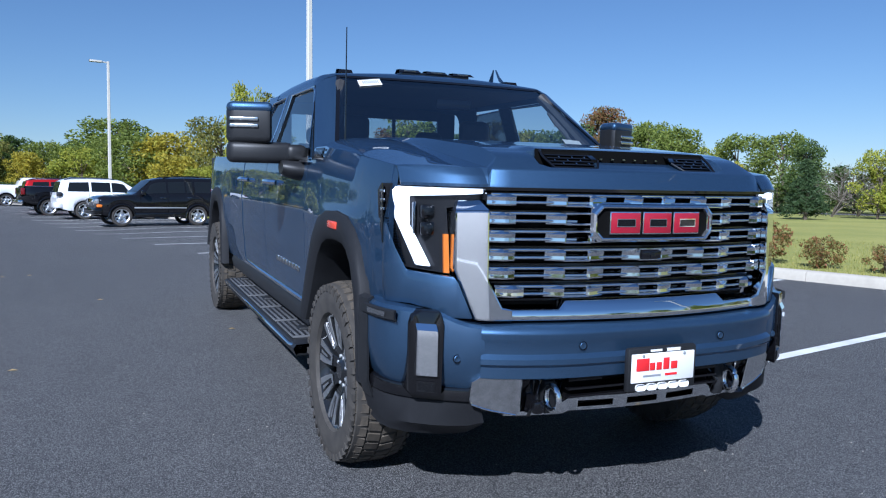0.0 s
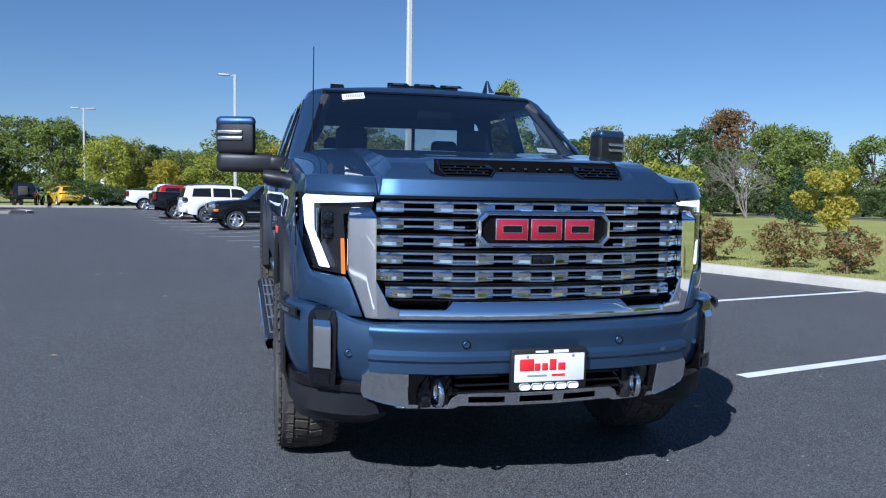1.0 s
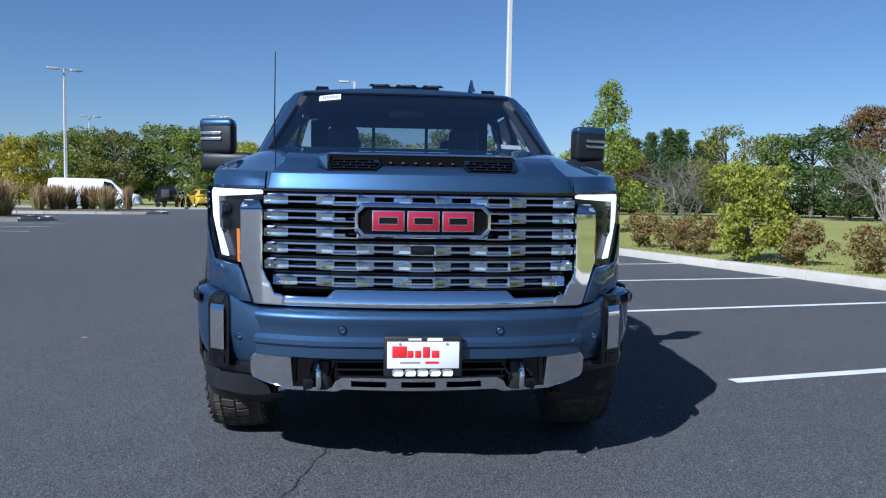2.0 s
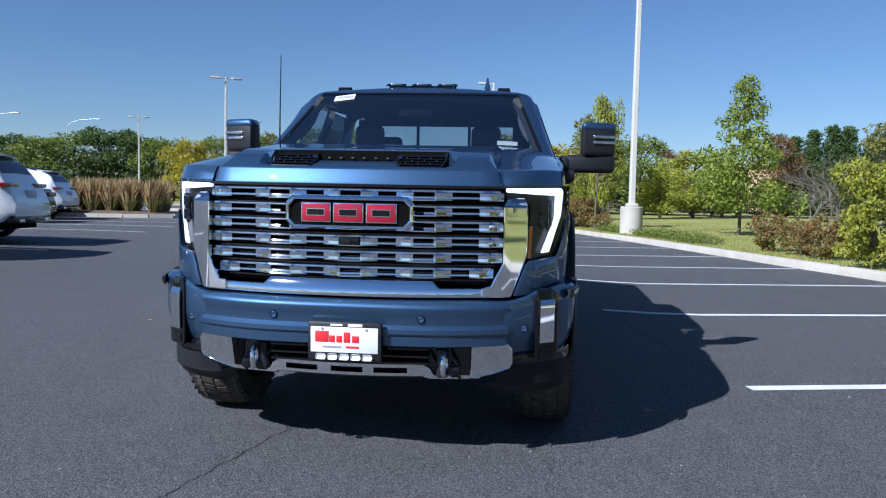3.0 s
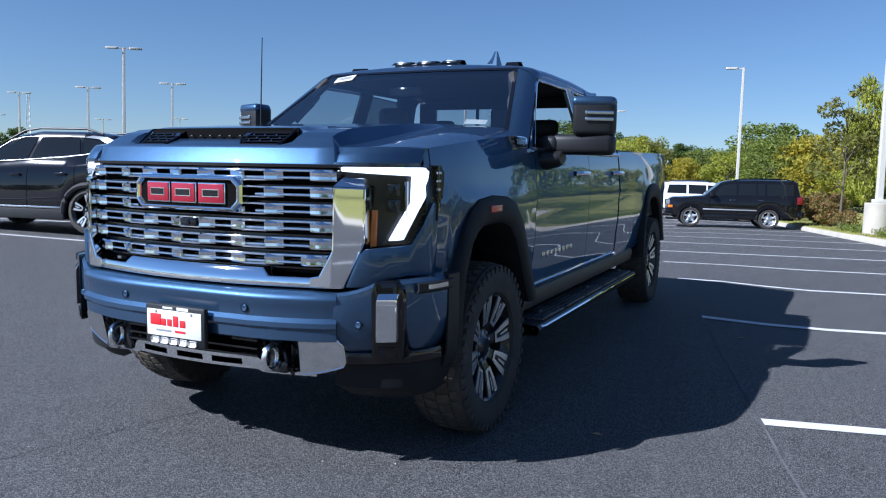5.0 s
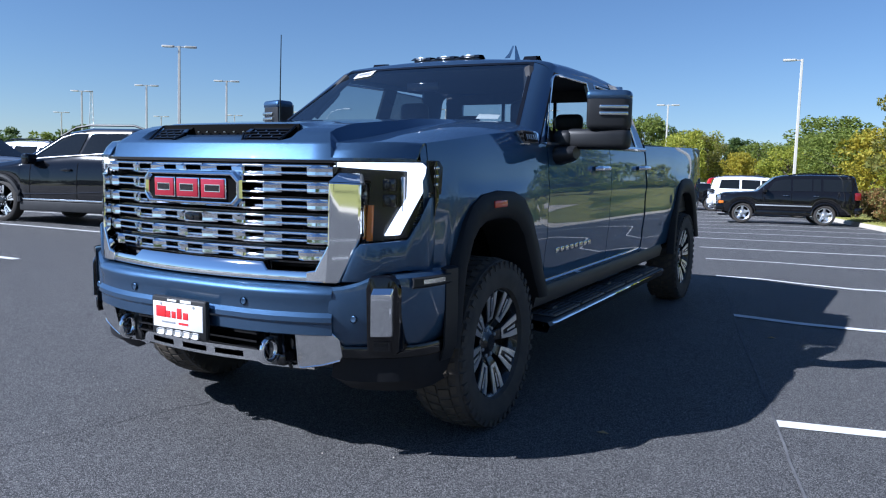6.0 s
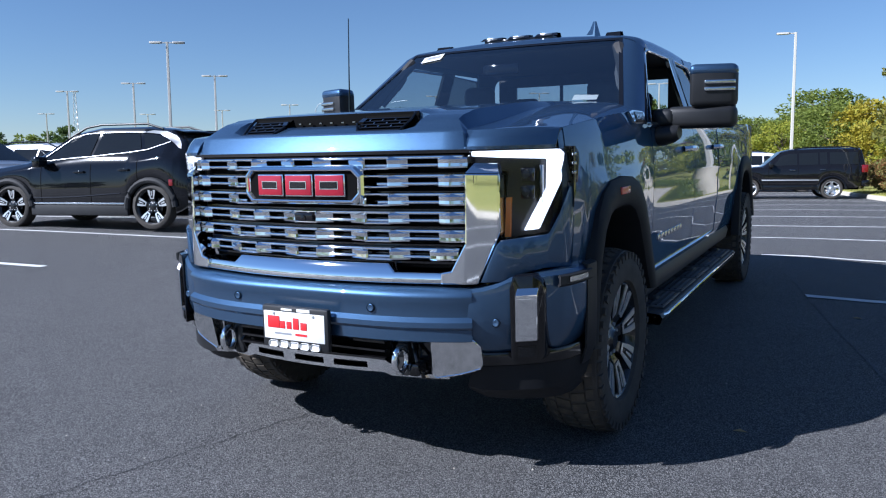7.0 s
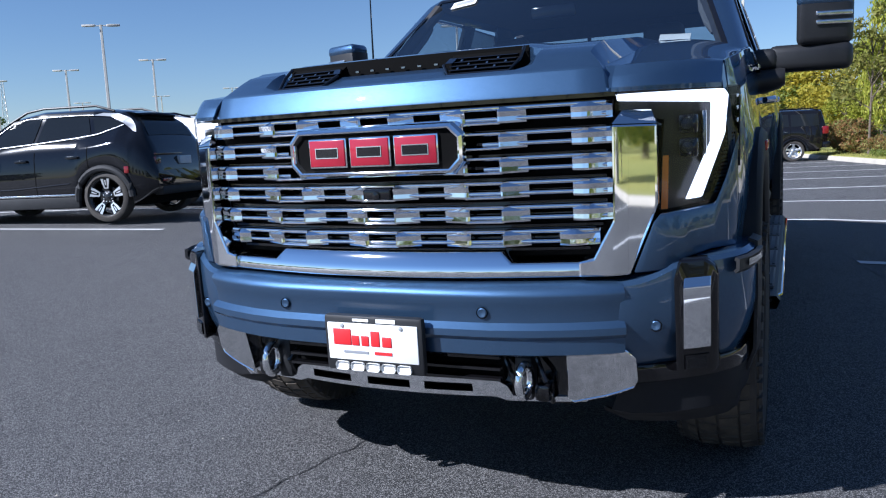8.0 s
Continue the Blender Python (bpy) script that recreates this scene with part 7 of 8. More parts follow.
def tree(name, h, spread, leaf, seed, count=3200, size=0.26, trunk=0.16, bare=0.22, label="", category="tree", tall=0.62, clumps=52, conic=0.0, slim=0.5, fat=1.0):
    """A tree with its foot at the origin: tapered trunk, limbs to the clumps, and a ragged crown."""
    rng = random.Random(seed)
    root = thing(name, Matrix.Identity(4), label, category)
    z0, zc = h * bare, h * (bare + (1 - bare) * 0.5)
    half = h * (1 - bare) / 2
    blobs = []
    for _ in range(clumps):
        t, c = rng.uniform(0, 2 * math.pi), rng.uniform(-0.95, 0.95)
        z = zc + c * half * 0.86
        ring = math.sqrt(max(0.05, 1 - c * c)) if not conic else max(0.08, (1 - (c + 1) / 2) ** conic)
        q = spread * ring * rng.uniform(0.35, 0.92)
        r = fat * spread * rng.uniform(0.15, 0.31) * (0.65 + 0.35 * ring)
        blobs.append((q * math.cos(t), q * math.sin(t), z, r, rng.uniform(0.65, 0.95)))
    bend = rng.uniform(-0.03, 0.03) * h
    bm = tube([(0, 0, -0.1), (bend * 0.3, 0, h * 0.2), (bend, bend * 0.5, h * 0.5), (bend * 0.6, bend, h * 0.85)], [trunk, trunk * 0.8, trunk * 0.5, trunk * 0.12], 9)
    for b in blobs[:16]:
        z = max(h * 0.18, b[2] - rng.uniform(0.15, 0.35) * h * (0.5 if conic else 1.0))
        f = min(1.0, z / (h * 0.5))
        tube([(bend * f, bend * 0.5 * f, z), (b[0] * 0.5, b[1] * 0.5, (z + b[2]) / 2 + 0.02 * h), (b[0], b[1], b[2])], [trunk * 0.4, trunk * 0.24, trunk * 0.07], 6, bm=bm)
    part("trunk", bm, "bark", root)
    pts, faces = leaf_cloud(blobs, count, size, rng, slim=slim)
    cloud_part("crown", pts, faces, leaf, root)
    return root


def bare_tree(name, h, spread, seed, label):
    """A leafless grey thicket of forking twigs."""
    rng = random.Random(seed)
    root = thing(name, Matrix.Identity(4), label, "tree")
    bm = bmesh.new()

    def fork(p, d, L, r, depth):
        q = p + d * L
        tube([p, (p + q) / 2 + Vector((rng.gauss(0, 0.04), rng.gauss(0, 0.04), 0)) * L, q], [r, r * 0.8, r * 0.6], 4 if depth < 3 else 5, bm=bm, ends=False)
        if depth == 0:
            return
        for _ in range(3):
            nd = (d + Vector((rng.gauss(0, 0.5), rng.gauss(0, 0.5), rng.gauss(0.0, 0.32)))).normalized()
            fork(p + d * L * rng.uniform(0.55, 1.0), nd, L * rng.uniform(0.6, 0.82), r * 0.6, depth - 1)
    for _ in range(5):
        a = rng.uniform(0, 2 * math.pi)
        fork(Vector((0, 0, 0)), Vector((math.cos(a) * spread / h, math.sin(a) * spread / h, 1.0)).normalized(), h * 0.36, 0.05, 4)
    part("twig_tangle", bm, "twig", root, smooth=0)
    return root


def plant(proto, x, y, scale=1.0, turn=0.0, z=None, wide=None):
    v = x * math.cos(ROW) + y * math.sin(ROW)
    zz = (0.135 + 0.25 * (1 - math.exp(-(v - KERB_V) / 14.0)) if v > KERB_V else gz(x, y)) if z is None else z
    c = copy_thing(proto, Matrix.Translation((x, y, zz - 0.02)) @ Matrix.Rotation(radians(turn), 4, "Z") @ Matrix.Diagonal((wide or scale, wide or scale, scale, 1)))
    return c


def discard(proto):
    for o in [*proto.children_recursive, proto]:
        bpy.data.objects.remove(o)


M["leaf_olive"] = leaf_material("leaf_olive", (0.13, 0.145, 0.03), (0.19, 0.19, 0.038), (0.24, 0.21, 0.055))
M["leaf_young"] = leaf_material("leaf_young", (0.14, 0.19, 0.026), (0.21, 0.26, 0.036), (0.30, 0.33, 0.055))
M["leaf_cypress"] = leaf_material("leaf_cypress", (0.055, 0.095, 0.028), (0.085, 0.135, 0.036), (0.12, 0.17, 0.05))
M["leaf_shrub"] = leaf_material("leaf_shrub", (0.22, 0.25, 0.028), (0.38, 0.36, 0.038), (0.14, 0.18, 0.030))
M["leaf_yellow"] = leaf_material("leaf_yellow", (0.36, 0.31, 0.03), (0.46, 0.38, 0.045), (0.25, 0.25, 0.04))
PROTO = {
    "green": tree("tree", 9.0, 3.6, "leaf_green", 1, 6200, 0.29, 0.20, 0.05, "broad green deciduous tree in full leaf", clumps=80),
    "green2": tree("tree", 9.0, 3.2, "leaf_green", 2, 6000, 0.29, 0.20, 0.06, "broad green deciduous tree in full leaf", clumps=80),
    "dark": tree("tree", 9.0, 3.4, "leaf_dark", 3, 6200, 0.30, 0.20, 0.03, "dense dark green deciduous tree", clumps=80),
    "olive": tree("tree", 9.0, 3.3, "leaf_olive", 17, 5600, 0.28, 0.20, 0.05, "olive green deciduous tree turning for autumn", clumps=80),
    "lime": tree("tree", 6.0, 2.6, "leaf_lime", 4, 7500, 0.22, 0.14, 0.06, "yellow-green tree turning for autumn", clumps=70),
    "gold": tree("tree", 5.0, 2.4, "leaf_gold", 5, 6500, 0.22, 0.12, 0.05, "golden yellow autumn tree", clumps=70),
    "red": tree("tree", 11.0, 3.6, "leaf_red", 6, 5200, 0.32, 0.20, 0.12, "tall tree with reddening autumn leaves", clumps=80),
    "far_green": tree("tree", 9.0, 3.8, "leaf_green", 18, 2200, 0.60, 0.20, 0.04, "broad green deciduous tree on the skyline", clumps=50),
    "far_dark": tree("tree", 9.0, 3.8, "leaf_dark", 19, 2200, 0.60, 0.20, 0.03, "dense dark green tree on the skyline", clumps=50),
    "pine": tree("spruce_tree", 5.0, 1.7, "leaf_pine", 7, 9000, 0.20, 0.12, 0.0, "dark blue-green spruce tree on the lawn", conic=0.9, clumps=110, slim=0.35, fat=1.15),
    "column": tree("arborvitae", 9.0, 1.5, "leaf_cypress", 8, 9000, 0.26, 0.12, 0.0, "columnar dark evergreen tree in a row", conic=0.62, clumps=170, slim=0.35, fat=1.5),
    "young": tree("young_tree", 5.7, 2.0, "leaf_young", 9, 7800, 0.155, 0.06, 0.10, "slender young tree with sparse green leaves", conic=0.8, clumps=62, slim=0.42),
    "thin": tree("young_tree", 5.3, 1.25, "leaf_olive", 12, 1700, 0.18, 0.05, 0.30, "thin young tree with open olive foliage", conic=0.35, clumps=22, slim=0.42),
    "yellow": tree("shrub", 2.15, 1.0, "leaf_yellow", 13, 5600, 0.085, 0.04, 0.02, "bushy golden yellow tall shrub on the lawn", "shrub", clumps=30, slim=0.6),
    "leafy": tree("shrub", 2.15, 1.0, "leaf_shrub", 13, 7000, 0.085, 0.04, 0.0, "bushy tall shrub with green and yellow leaves by the kerb", "shrub", clumps=40, slim=0.6, fat=1.1),
    "rust": tree("shrub", 0.85, 0.50, "leaf_rust", 14, 2400, 0.055, 0.02, 0.0, "low rounded shrub with rusty autumn leaves", "shrub", clumps=30, slim=0.6),
    "rust2": tree("shrub", 0.75, 0.55, "leaf_rust", 15, 2400, 0.055, 0.02, 0.0, "low spreading shrub with rusty autumn leaves", "shrub", clumps=30, slim=0.6),
    "cover": tree("shrub", 0.32, 0.6, "leaf_green", 16, 1200, 0.05, 0.012, 0.0, "low green ground cover beside the kerb", "shrub", clumps=26, slim=0.6),
    "bare": bare_tree("bare_tree", 5.5, 3.0, 10, "grey leafless tangled shrub tree"),
}

rng = random.Random(21)
P = PROTO
# along the lawn's kerb
for u, kind, sc in ((3.3, "rust", 0.6), (4.3, "rust2", 0.7), (5.3, "rust", 1.0), (6.6, "rust2", 1.1), (8.2, "rust", 1.15), (11.1, "rust", 1.15), (12.2, "rust2", 1.05), (13.4, "rust", 1.2), (1.9, "rust2", 0.6), (0.6, "rust", 0.6), (-0.9, "rust2", 0.6),
                    (27.6, "rust", 1.6), (28.9, "rust2", 1.7), (30.2, "rust", 1.6), (25.8, "rust2", 0.9), (33, "rust", 1.5), (36, "rust2", 1.5)):
    x, y = lot(u, 9.55 + rng.uniform(-0.1, 0.15))
    plant(P[kind], x, y, sc, rng.uniform(0, 360))
for k in range(8):
    x, y = lot(16.2 + 0.62 * k, 9.35 + 0.08 * rng.uniform(-1, 1))
    plant(P["cover"], x, y, rng.uniform(0.7, 1.0), rng.uniform(0, 360))
for k in range(4):
    x, y = lot(22.9 + 0.5 * k, 9.3)
    plant(P["cover"], x, y, rng.uniform(0.7, 0.9), rng.uniform(0, 360))
plant(P["young"], 7.9, 23.5, 1.0, 30)
plant(P["thin"], *lot(26.9, 9.6), 1.0, 200)
plant(P["leafy"], 6.75, 10.6, 0.98, 10, wide=0.85)
plant(P["yellow"], 16.4, 17.2, 1.12, 140, wide=1.0)
# beyond the lawn, its road and the far end of the lot: kind, place, height, half width
TREES = (
    ("olive", 18.7, 37.4, 5.28, 1.57), ("green2", 28.7, 51.4, 6.14, 1.60), ("dark", 31.1, 50.0, 6.64, 2.62), ("dark", 29.3, 42.9, 4.85, 1.72), ("red", 41.7, 58.7, 9.03, 2.62), ("bare", 28.2, 37.6, 5.25, 1.75),
    ("green", 39.1, 49.4, 7.03, 2.18), ("green2", 37.0, 43.5, 6.13, 2.10), ("bare", 18.5, 40.8, 4.38, 1.32), ("green", 9.2, 58.0, 6.21, 2.51), ("red", 14.6, 75.4, 6.07, 1.62), ("lime", 11.9, 50.4, 4.41, 2.22),
    ("lime", 9.0, 45.9, 3.14, 1.47), ("green2", 14.9, 54.9, 3.88, 1.76), ("red", 23.6, 71.2, 7.34, 2.15), ("column", 26.3, 74.5, 7.74, 1.36), ("column", 27.8, 74.0, 8.34, 1.36), ("column", 29.6, 74.4, 8.83, 1.46),
    ("column", 31.3, 74.9, 8.83, 1.48), ("column", 33.8, 76.0, 7.83, 1.33), ("column", 34.9, 75.5, 8.13, 1.42), ("bare", 17.1, 38.5, 4.29, 2.15), ("bare", 17.9, 45.7, 3.18, 1.53), ("green", -0.1, 68.9, 6.07, 3.04),
    ("gold", 2.6, 56.9, 3.57, 1.87), ("olive", 6.5, 62.7, 6.63, 2.54), ("lime", 4.1, 54.9, 2.86, 1.28), ("green", 46.9, 47.6, 6.32, 2.57), ("lime", 48.1, 51.9, 5.42, 1.63), ("green2", 40.5, 36.9, 5.43, 1.92),
    ("dark", 37.0, 31.9, 4.44, 1.15), ("bare", 32.6, 26.3, 3.55, 1.82), ("bare", 35.7, 27.2, 2.84, 1.59), ("lime", 31.5, 22.8, 3.35, 1.08), ("red", 40.6, 59.2, 9.13, 1.79), ("green", 41.5, 52.3, 7.43, 2.44),
    ("lime", 46.6, 54.7, 6.12, 1.65), ("green", -19.5, 84.8, 9.00, 1.82), ("lime", -13.7, 81.0, 6.90, 2.66), ("column", -11.7, 91.5, 6.90, 1.40), ("green2", -7.8, 81.9, 5.84, 2.03), ("lime", -4.1, 72.2, 4.81, 2.07),
    ("green", -2.4, 77.4, 6.18, 2.06), ("dark", -11.8, 92.0, 6.80, 2.62), ("green", -7.8, 92.3, 6.30, 3.14), ("green2", -1.5, 85.5, 8.55, 4.20), ("gold", 2.8, 67.3, 5.85, 2.83), ("olive", 7.4, 79.0, 8.60, 2.86),
    ("lime", 5.1, 41.9, 7.08, 1.02), ("gold", -8.9, 77.2, 4.40, 1.62), ("dark", -4.8, 95.5, 6.66, 2.88), ("green", 1.6, 87.4, 5.72, 2.31), ("dark", -63.2, 86.0, 7.80, 3.84), ("green2", -57.6, 83.8, 7.50, 3.47),
    ("green", -58.5, 91.6, 8.70, 3.91), ("dark", -54.3, 91.8, 9.20, 4.04), ("dark", -50.3, 91.7, 8.90, 3.77), ("green2", -45.5, 89.7, 7.80, 3.06), ("gold", -32.5, 69.3, 6.10, 2.20), ("green", -36.9, 87.0, 8.00, 2.88),
    ("green", -69.1, 87.9, 8.10, 4.01), ("lime", -32.8, 86.5, 7.70, 2.47),
    ("green", -31.6, 83.5, 8.30, 3.38), ("olive", -28.4, 82.4, 8.10, 2.81), ("dark", -28.0, 88.8, 8.20, 2.82), ("green2", -24.6, 87.7, 9.20, 3.45), ("green", -20.6, 84.6, 8.60, 3.14), ("dark", -19.6, 93.0, 8.10, 2.52), ("lime", -14.2, 75.7, 6.30, 2.06), ("olive", -12.4, 80.0, 6.40, 1.85),
)
SIZE = {"olive": (9.0, 3.3), "green": (9.0, 3.6), "green2": (9.0, 3.2), "dark": (9.0, 3.4), "lime": (6.0, 2.6), "gold": (5.0, 2.4), "red": (11.0, 3.6), "column": (9.0, 1.5), "bare": (5.5, 2.6), "pine": (5.0, 1.7)}
for kind, x, y, h, w in TREES:
    h0, w0 = SIZE[kind]
    plant(P[kind], x, y, h / h0 * 1.06, rng.uniform(0, 360), wide=w / w0 * 1.25)
for kind, x, y, h, w in (("pine", 21.5, 25.0, 2.6, 1.0), ("pine", 27, 23, 2.9, 1.1)):
    h0, w0 = SIZE[kind]
    plant(P[kind], x, y, h / h0, rng.uniform(0, 360), wide=w / w0)
# the same planting goes on along the lawn ahead of the truck's nose
for kind, x, y, h, w in (("young", 13.0, -9.0, 5.2, 1.8), ("lime", 24, -14, 5.0, 2.4), ("green", 30, -22, 7.5, 3.2), ("olive", 35, -12, 7.0, 3.0), ("green2", 26, -30, 7.5, 3.2), ("dark", 38, -28, 8.0, 3.6), ("green", 40, -4, 8.0, 3.4), ("lime", 33, -36, 5.5, 2.6), ("dark", 22, -42, 8.0, 3.6), ("green", 44, -18, 8.5, 3.6)):
    h0, w0 = SIZE.get(kind, (5.7, 2.0))
    plant(P[kind], x, y, h / h0, rng.uniform(0, 360), wide=w / w0)
# dark undergrowth below the trees
for k in range(44):
    a = radians(-12 + 1.65 * k)
    d = 64 + rng.uniform(-3, 5) - 14 * max(0.0, (k - 26) / 18)
    plant(P["dark"], d * math.sin(a), d * math.cos(a), rng.uniform(0.17, 0.26), rng.uniform(0, 360), wide=rng.uniform(0.5, 0.75))
for k in range(16):
    a = radians(-16 - 2.0 * k)
    d = 98 + rng.uniform(-4, 5)
    plant(P["dark"], d * math.sin(a), d * math.cos(a), rng.uniform(0.3, 0.42), rng.uniform(0, 360), wide=rng.uniform(0.6, 0.9))
# the far woods all round
for k in range(46):
    a = radians(-40 - 2.4 * k)
    d = 132 + rng.uniform(-10, 22)
    plant(P[("far_dark", "far_green")[k % 2]], d * math.sin(a), d * math.cos(a), rng.uniform(0.75, 1.05), rng.uniform(0, 360), wide=rng.uniform(0.9, 1.2))
for k in range(26):
    a = radians(75 + 6.0 * k)
    d = 112 + rng.uniform(-10, 25)
    plant(P[("far_green", "far_dark")[k % 2]], d * math.sin(a), d * math.cos(a), rng.uniform(0.7, 1.0), rng.uniform(0, 360), wide=rng.uniform(1.0, 1.4))
for k in range(34):
    a = radians(-30 + 3.4 * k)
    d = 142 + rng.uniform(-10, 22)
    plant(P[("far_dark", "far_green")[k % 2]], d * math.sin(a), d * math.cos(a), rng.uniform(0.6, 0.85), rng.uniform(0, 360), wide=rng.uniform(1.0, 1.4))
for proto in P.values():
    discard(proto)


# islands with tall plumed grass
def island(u, v, ru, rv, turn, plumes, seed, label):
    rng = random.Random(seed)
    cx, cy = lot(u, v)
    ring = []
    for k in range(24):
        a = 2 * math.pi * k / 24
        c, s = math.cos(a), math.sin(a)
        q = (abs(c) ** 3 + abs(s) ** 3) ** (-1 / 3)
        ring.append(lot(u + ru * q * c, v + rv * q * s))
    kerb("island_kerb", ring + ring[:1], height=0.14, width=0.16, face=-1, label="curved pale concrete island kerb")
    bm = bmesh.new()
    rows = []
    for f, h in ((0.97, 0.12), (0.7, 0.18), (0.35, 0.22)):
        rows.append([Vector((cx + (x - cx) * f, cy + (y - cy) * f, gz(x, y) + h)) for x, y in ring])
    loft(rows, wrap=True, bm=bm)
    bm.verts.ensure_lookup_table()
    cap(bm, bm.verts[-24:])
    tagged(part("planting_bed", bm, "mulch"), "mulched planting bed in the lot", "planting bed", kind="structure")
    for k in range(plumes):
        a, q = rng.uniform(0, 2 * math.pi), math.sqrt(rng.random()) * 0.75
        x, y = lot(u + ru * q * math.cos(a), v + rv * q * math.sin(a))
        g = thing("ornamental_grass", Matrix.Translation((x, y, gz(x, y) + 0.15)), label, "ornamental grass", "island grasses")
        for nm, n, h, w, mt in (("tuft", 170, 0.75, 0.018, "straw_base"), ("plumes", 190, 1.35, 0.022, "straw")):
            pts, faces = [], []
            for _ in range(n):
                t = rng.uniform(0, 2 * math.pi)
                lean = abs(rng.gauss(0, 0.22 if nm == "plumes" else 0.45))
                hh = h * rng.uniform(0.7, 1.1)
                d = Vector((math.cos(t), math.sin(t), 0))
                e = Vector((-d.y, d.x, 0)) * w * rng.uniform(0.7, 1.4)
                p0 = d * rng.uniform(0.0, 0.16)
                p1 = p0 + d * lean * hh * 0.45 + Vector((0, 0, hh * 0.6))
                p2 = p0 + d * lean * hh + Vector((0, 0, hh * (1 - 0.25 * lean)))
                k0 = len(pts)
                wide = 1.7 if nm == "plumes" else 1.0
                pts += [p0 - e * 0.3, p0 + e * 0.3, p1 + e * 0.8 * wide, p1 - e * 0.8 * wide, p2]
                faces += [(k0, k0 + 1, k0 + 2, k0 + 3), (k0 + 3, k0 + 2, k0 + 4)]
            cloud_part(nm, pts, faces, mt, g)


island(28.6, -9.6, 2.0, 3.2, 0, 16, 31, "tan feathery ornamental grass clump on an island")
island(41.6, -7.2, 2.0, 4.4, 0, 12, 32, "tan feathery ornamental grass clump on an island")
island(28.2, -14.5, 1.4, 1.8, 0, 0, 33, "")

# rough grass blades on the lawn's near strip: far too many to count
rng = random.Random(77)
pts, faces = [], []
for _ in range(26000):
    u, v = rng.uniform(-2, 34), 8.80 + 7.5 * rng.random() ** 1.7
    x, y = lot(u, v)
    z = 0.135 + 0.25 * (1 - math.exp(-(v - KERB_V) / 14.0))
    h, t = rng.uniform(0.03, 0.075), rng.uniform(0, 2 * math.pi)
    w = 0.009
    k0 = len(pts)
    pts += [Vector((x - w * math.cos(t), y - w * math.sin(t), z - 0.01)), Vector((x + w * math.cos(t), y + w * math.sin(t), z - 0.01)), Vector((x + rng.gauss(0, 0.02), y + rng.gauss(0, 0.02), z + h))]
    faces.append((k0, k0 + 1, k0 + 2))
tagged(cloud_part("lawn_grass", pts, faces, "blade", None), "short dry-tipped lawn grass by the kerb", "grass", kind="stuff")
# loose grit and fallen leaves on the asphalt
pts, faces = [], []
for _ in range(420):
    x, y = rng.uniform(-6, 5), rng.uniform(-2.6, 9)
    s, t = rng.uniform(0.002, 0.006), rng.uniform(0, 6.28)
    z = gz(x, y)
    k0 = len(pts)
    pts += [Vector((x + s * math.cos(t + a), y + s * math.sin(t + a), z)) for a in (0, 2.1, 4.2)] + [Vector((x, y, z + s * 1.2))]
    faces += [(k0, k0 + 1, k0 + 3), (k0 + 1, k0 + 2, k0 + 3), (k0 + 2, k0, k0 + 3)]
tagged(cloud_part("loose_grit", pts, faces, "concrete", None), "scattered pale grit on the asphalt", "grit", kind="stuff")
for x, y in ((2.02, 4.05), (-1.05, 4.2), (-3.0, 9.2), (-3.3, 9.0), (-2.1, 6.2), (0.5, -0.6), (1.55, 1.2), (-2.6, 3.2)):
    bm = bmesh.new()
    vs = [bm.verts.new((x + a, y + b, gz(x, y) + 0.004 + h)) for a, b, h in ((-0.03, 0, 0), (0, 0.018, 0.008), (0.035, 0.004, 0.0), (0.004, -0.016, 0.006))]
    bm.faces.new(vs)
    tagged(part("fallen_leaf", bm, "straw", smooth=0), "small dry fallen leaf on the asphalt", "leaf", "fallen leaves")

# the road beyond the lawn, and what stands far off
def strip(name, pts, w, mat, label, cat, lift):
    rows = []
    for i, (x, y) in enumerate(pts):
        a, b = Vector(pts[max(0, i - 1)]), Vector(pts[min(len(pts) - 1, i + 1)])
        d = (b - a).normalized()
        s = Vector((-d.y, d.x)) * w / 2
        v = x * math.cos(ROW) + y * math.sin(ROW)
        z = 0.135 + 0.25 * (1 - math.exp(-(v - KERB_V) / 14.0)) + lift
        rows.append([Vector((x - s.x, y - s.y, z)), Vector((x + s.x, y + s.y, z))])
    return tagged(part(name, loft(rows), mat, smooth=0), label, cat, kind="structure")


RD = [(70, -30), (52, 5), (42, 26), (36, 42), (34, 52), (22, 58), (10, 62), (6, 66)]
strip("road", RD, 6.0, "asphalt", "grey asphalt road across the lawn", "road", 0.02)
strip("road_edge", [(x - 3.2, y - 1.2) for x, y in RD], 0.5, "concrete", "pale concrete road edge", "kerb", 0.03)
strip("road_edge", [(x + 3.2, y + 1.2) for x, y in RD], 0.5, "concrete", "pale concrete road edge", "kerb", 0.03)


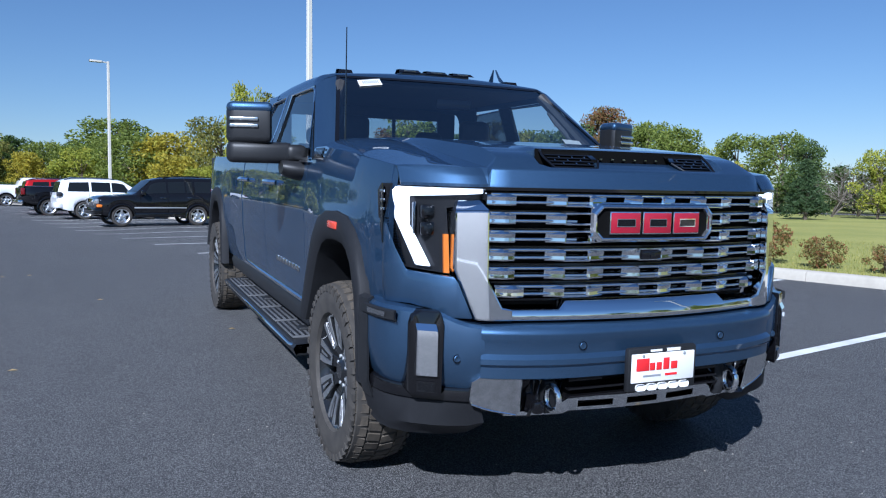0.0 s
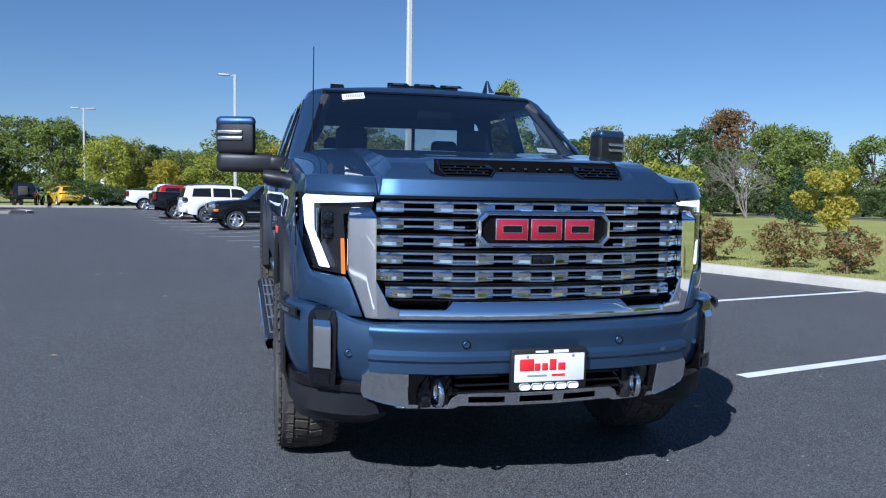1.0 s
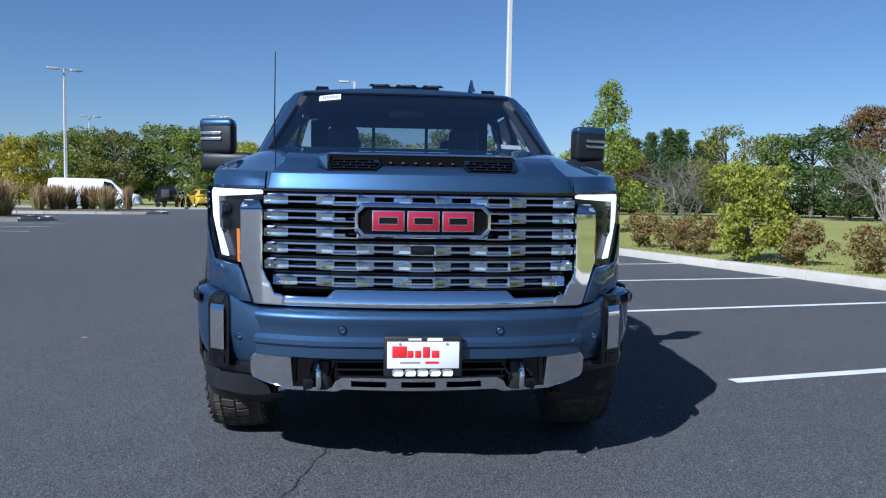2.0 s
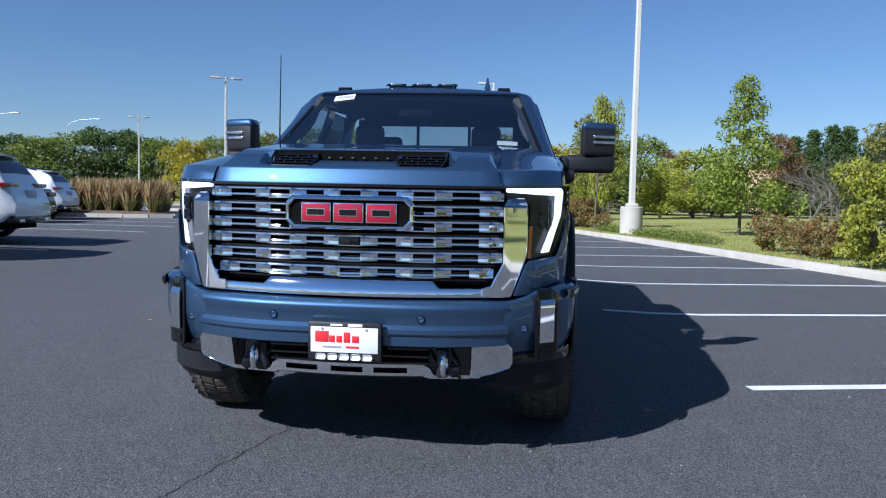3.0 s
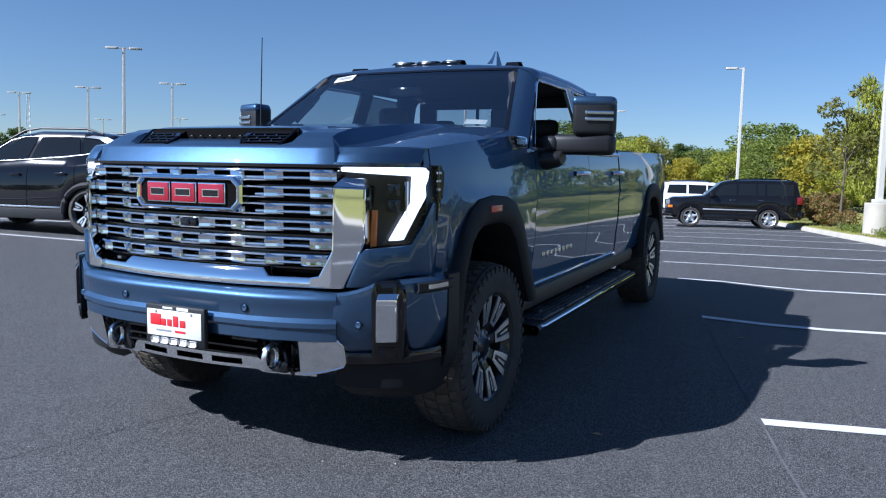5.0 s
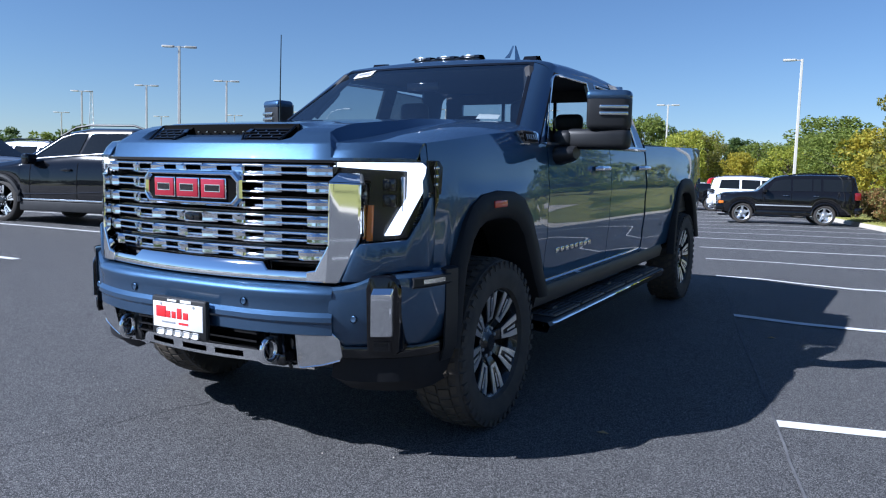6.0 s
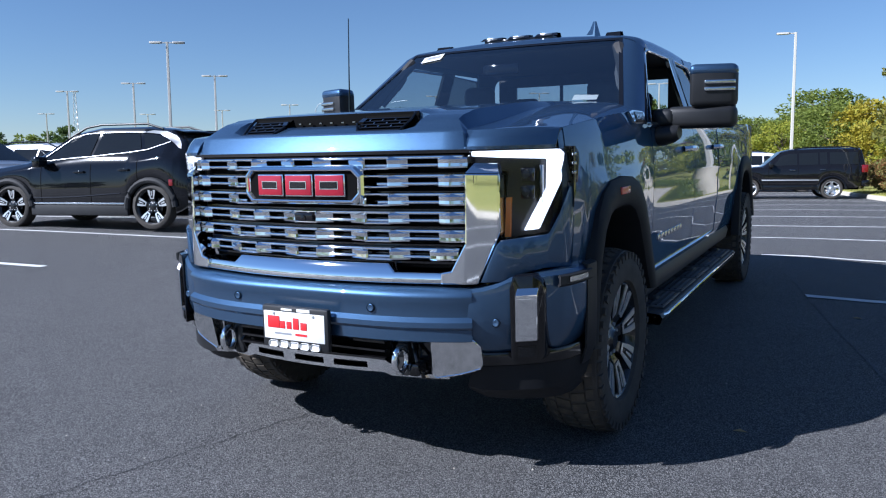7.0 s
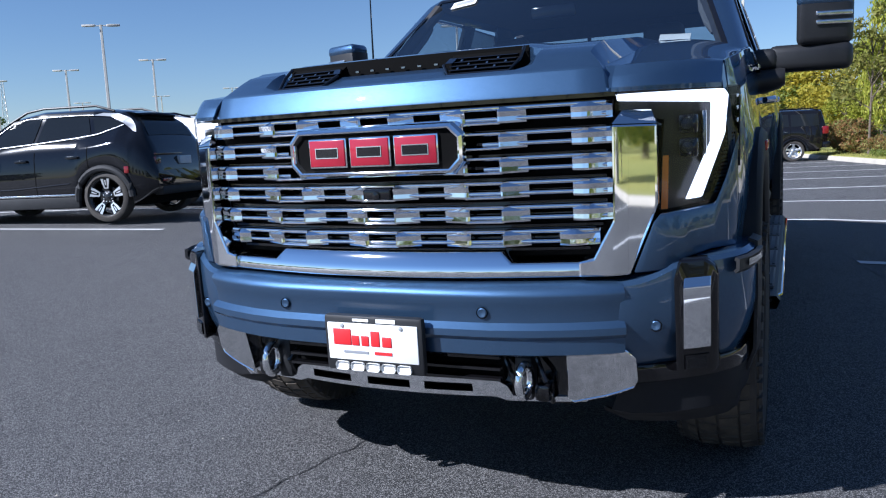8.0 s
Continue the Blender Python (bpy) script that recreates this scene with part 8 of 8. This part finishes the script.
def building(x, y, w, d, h, turn, label):
    b = thing("building", Matrix.Translation((x, y, 0.3)) @ Matrix.Rotation(radians(turn), 4, "Z"), label, "building")
    part("wall", box(-w / 2, w / 2, -d / 2, d / 2, -0.3, h, 0.03), "brick", b, "tan brick wall")
    part("roof", box(-w / 2 - 0.3, w / 2 + 0.3, -d / 2 - 0.3, d / 2 + 0.3, h, h + 0.5, 0.04), "concrete", b)
    for k in range(int(w / 3)):
        win = part("window", box(-w / 2 + 1 + 3 * k, -w / 2 + 2.4 + 3 * k, -d / 2 - 0.04, -d / 2 + 0.1, 0.9, 2.3, 0.02), "concrete", b)
        part("pane", box(-w / 2 + 1.1 + 3 * k, -w / 2 + 2.3 + 3 * k, -d / 2 - 0.055, -d / 2 - 0.02, 1.0, 2.2, 0.0), "car_glass", win)
    return b


building(32, 98, 11, 8, 5.6, -20, "long tan brick building behind the trees")
# low fence along the far lawn
fence = thing("rail_fence", Matrix.Translation((0, 0, 0)), "low dark rail fence beyond the lawn", "fence")
fp = [(2 + 2.5 * k, 57 + 0.35 * k) for k in range(12)]
for i, (x, y) in enumerate(fp):
    part("post", box(x - 0.06, x + 0.06, y - 0.06, y + 0.06, 0.2, 1.3, 0.01), "bark", fence)
    if i:
        for z in (0.7, 1.1):
            part("rail", tube([(fp[i - 1][0], fp[i - 1][1], z), (x, y, z)], 0.05, 6), "bark", fence)
# water tower
wt = thing("water_tower", Matrix.Translation((-150, 640, 0)), "pale blue and white water tower on the horizon", "water tower")
part("tank", lathe([(0.0, 36.0), (5.0, 36.5), (8.2, 39.0), (8.8, 41.5), (8.2, 44.5), (5.0, 47.0), (0.0, 48.0)], 32, "z"), "water_tower", wt)
part("band", lathe([(8.3, 43.9), (8.9, 42.5), (8.95, 41.0)], 32, "z"), "water_blue", wt)
part("stem", lathe([(3.0, 0.0), (1.8, 6.0), (1.6, 34.0), (5.0, 36.6)], 20, "z"), "water_tower", wt)
# lattice mast
mast = thing("lattice_mast", Matrix.Translation((-194.1, 142.6, 0)), "thin grey lattice radio mast far off", "radio mast")
for a in range(3):
    t = a * 2.094
    part("mast_leg", tube([(1.3 * math.cos(t), 1.3 * math.sin(t), 0), (0.35 * math.cos(t), 0.35 * math.sin(t), 23.5)], 0.09, 5), "galv", mast)
for k in range(14):
    z0, z1 = 1.67 * k, 1.67 * (k + 1)
    r0, r1 = 1.3 - 0.95 * z0 / 23.5, 1.3 - 0.95 * z1 / 23.5
    for a in range(3):
        t, t2 = a * 2.094, (a + 1) * 2.094
        part("brace", tube([(r0 * math.cos(t), r0 * math.sin(t), z0), (r1 * math.cos(t2), r1 * math.sin(t2), z1)], 0.05, 4), "galv", mast)
# signs
def round_sign(x, y, h, facing):
    s = thing("road_sign", Matrix.Translation((x, y, gz(x, y))) @ Matrix.Rotation(radians(facing), 4, "Z"), "white sign on a thin post", "sign")
    part("post", tube([(0, 0, 0), (0, 0, h)], 0.03, 8), "galv", s)
    part("sign_plate", lathe([(0.0, -0.02), (0.36, -0.02), (0.36, 0.0), (0.0, 0.0)], 8, "y", centre=(0, 0, h)), "white", s)


round_sign(-14.2, 76.0, 2.2, 0)
sg = thing("yard_sign", Matrix.Translation((44, 28.5, 0.3)) @ Matrix.Rotation(radians(50), 4, "Z"), "small white sign on the lawn", "sign")
part("sign_board", box(-0.3, 0.3, -0.02, 0.02, 0.7, 1.15, 0.01), "white", sg)
part("post", box(-0.03, 0.03, -0.02, 0.02, 0.0, 0.75, 0.0), "galv", sg)
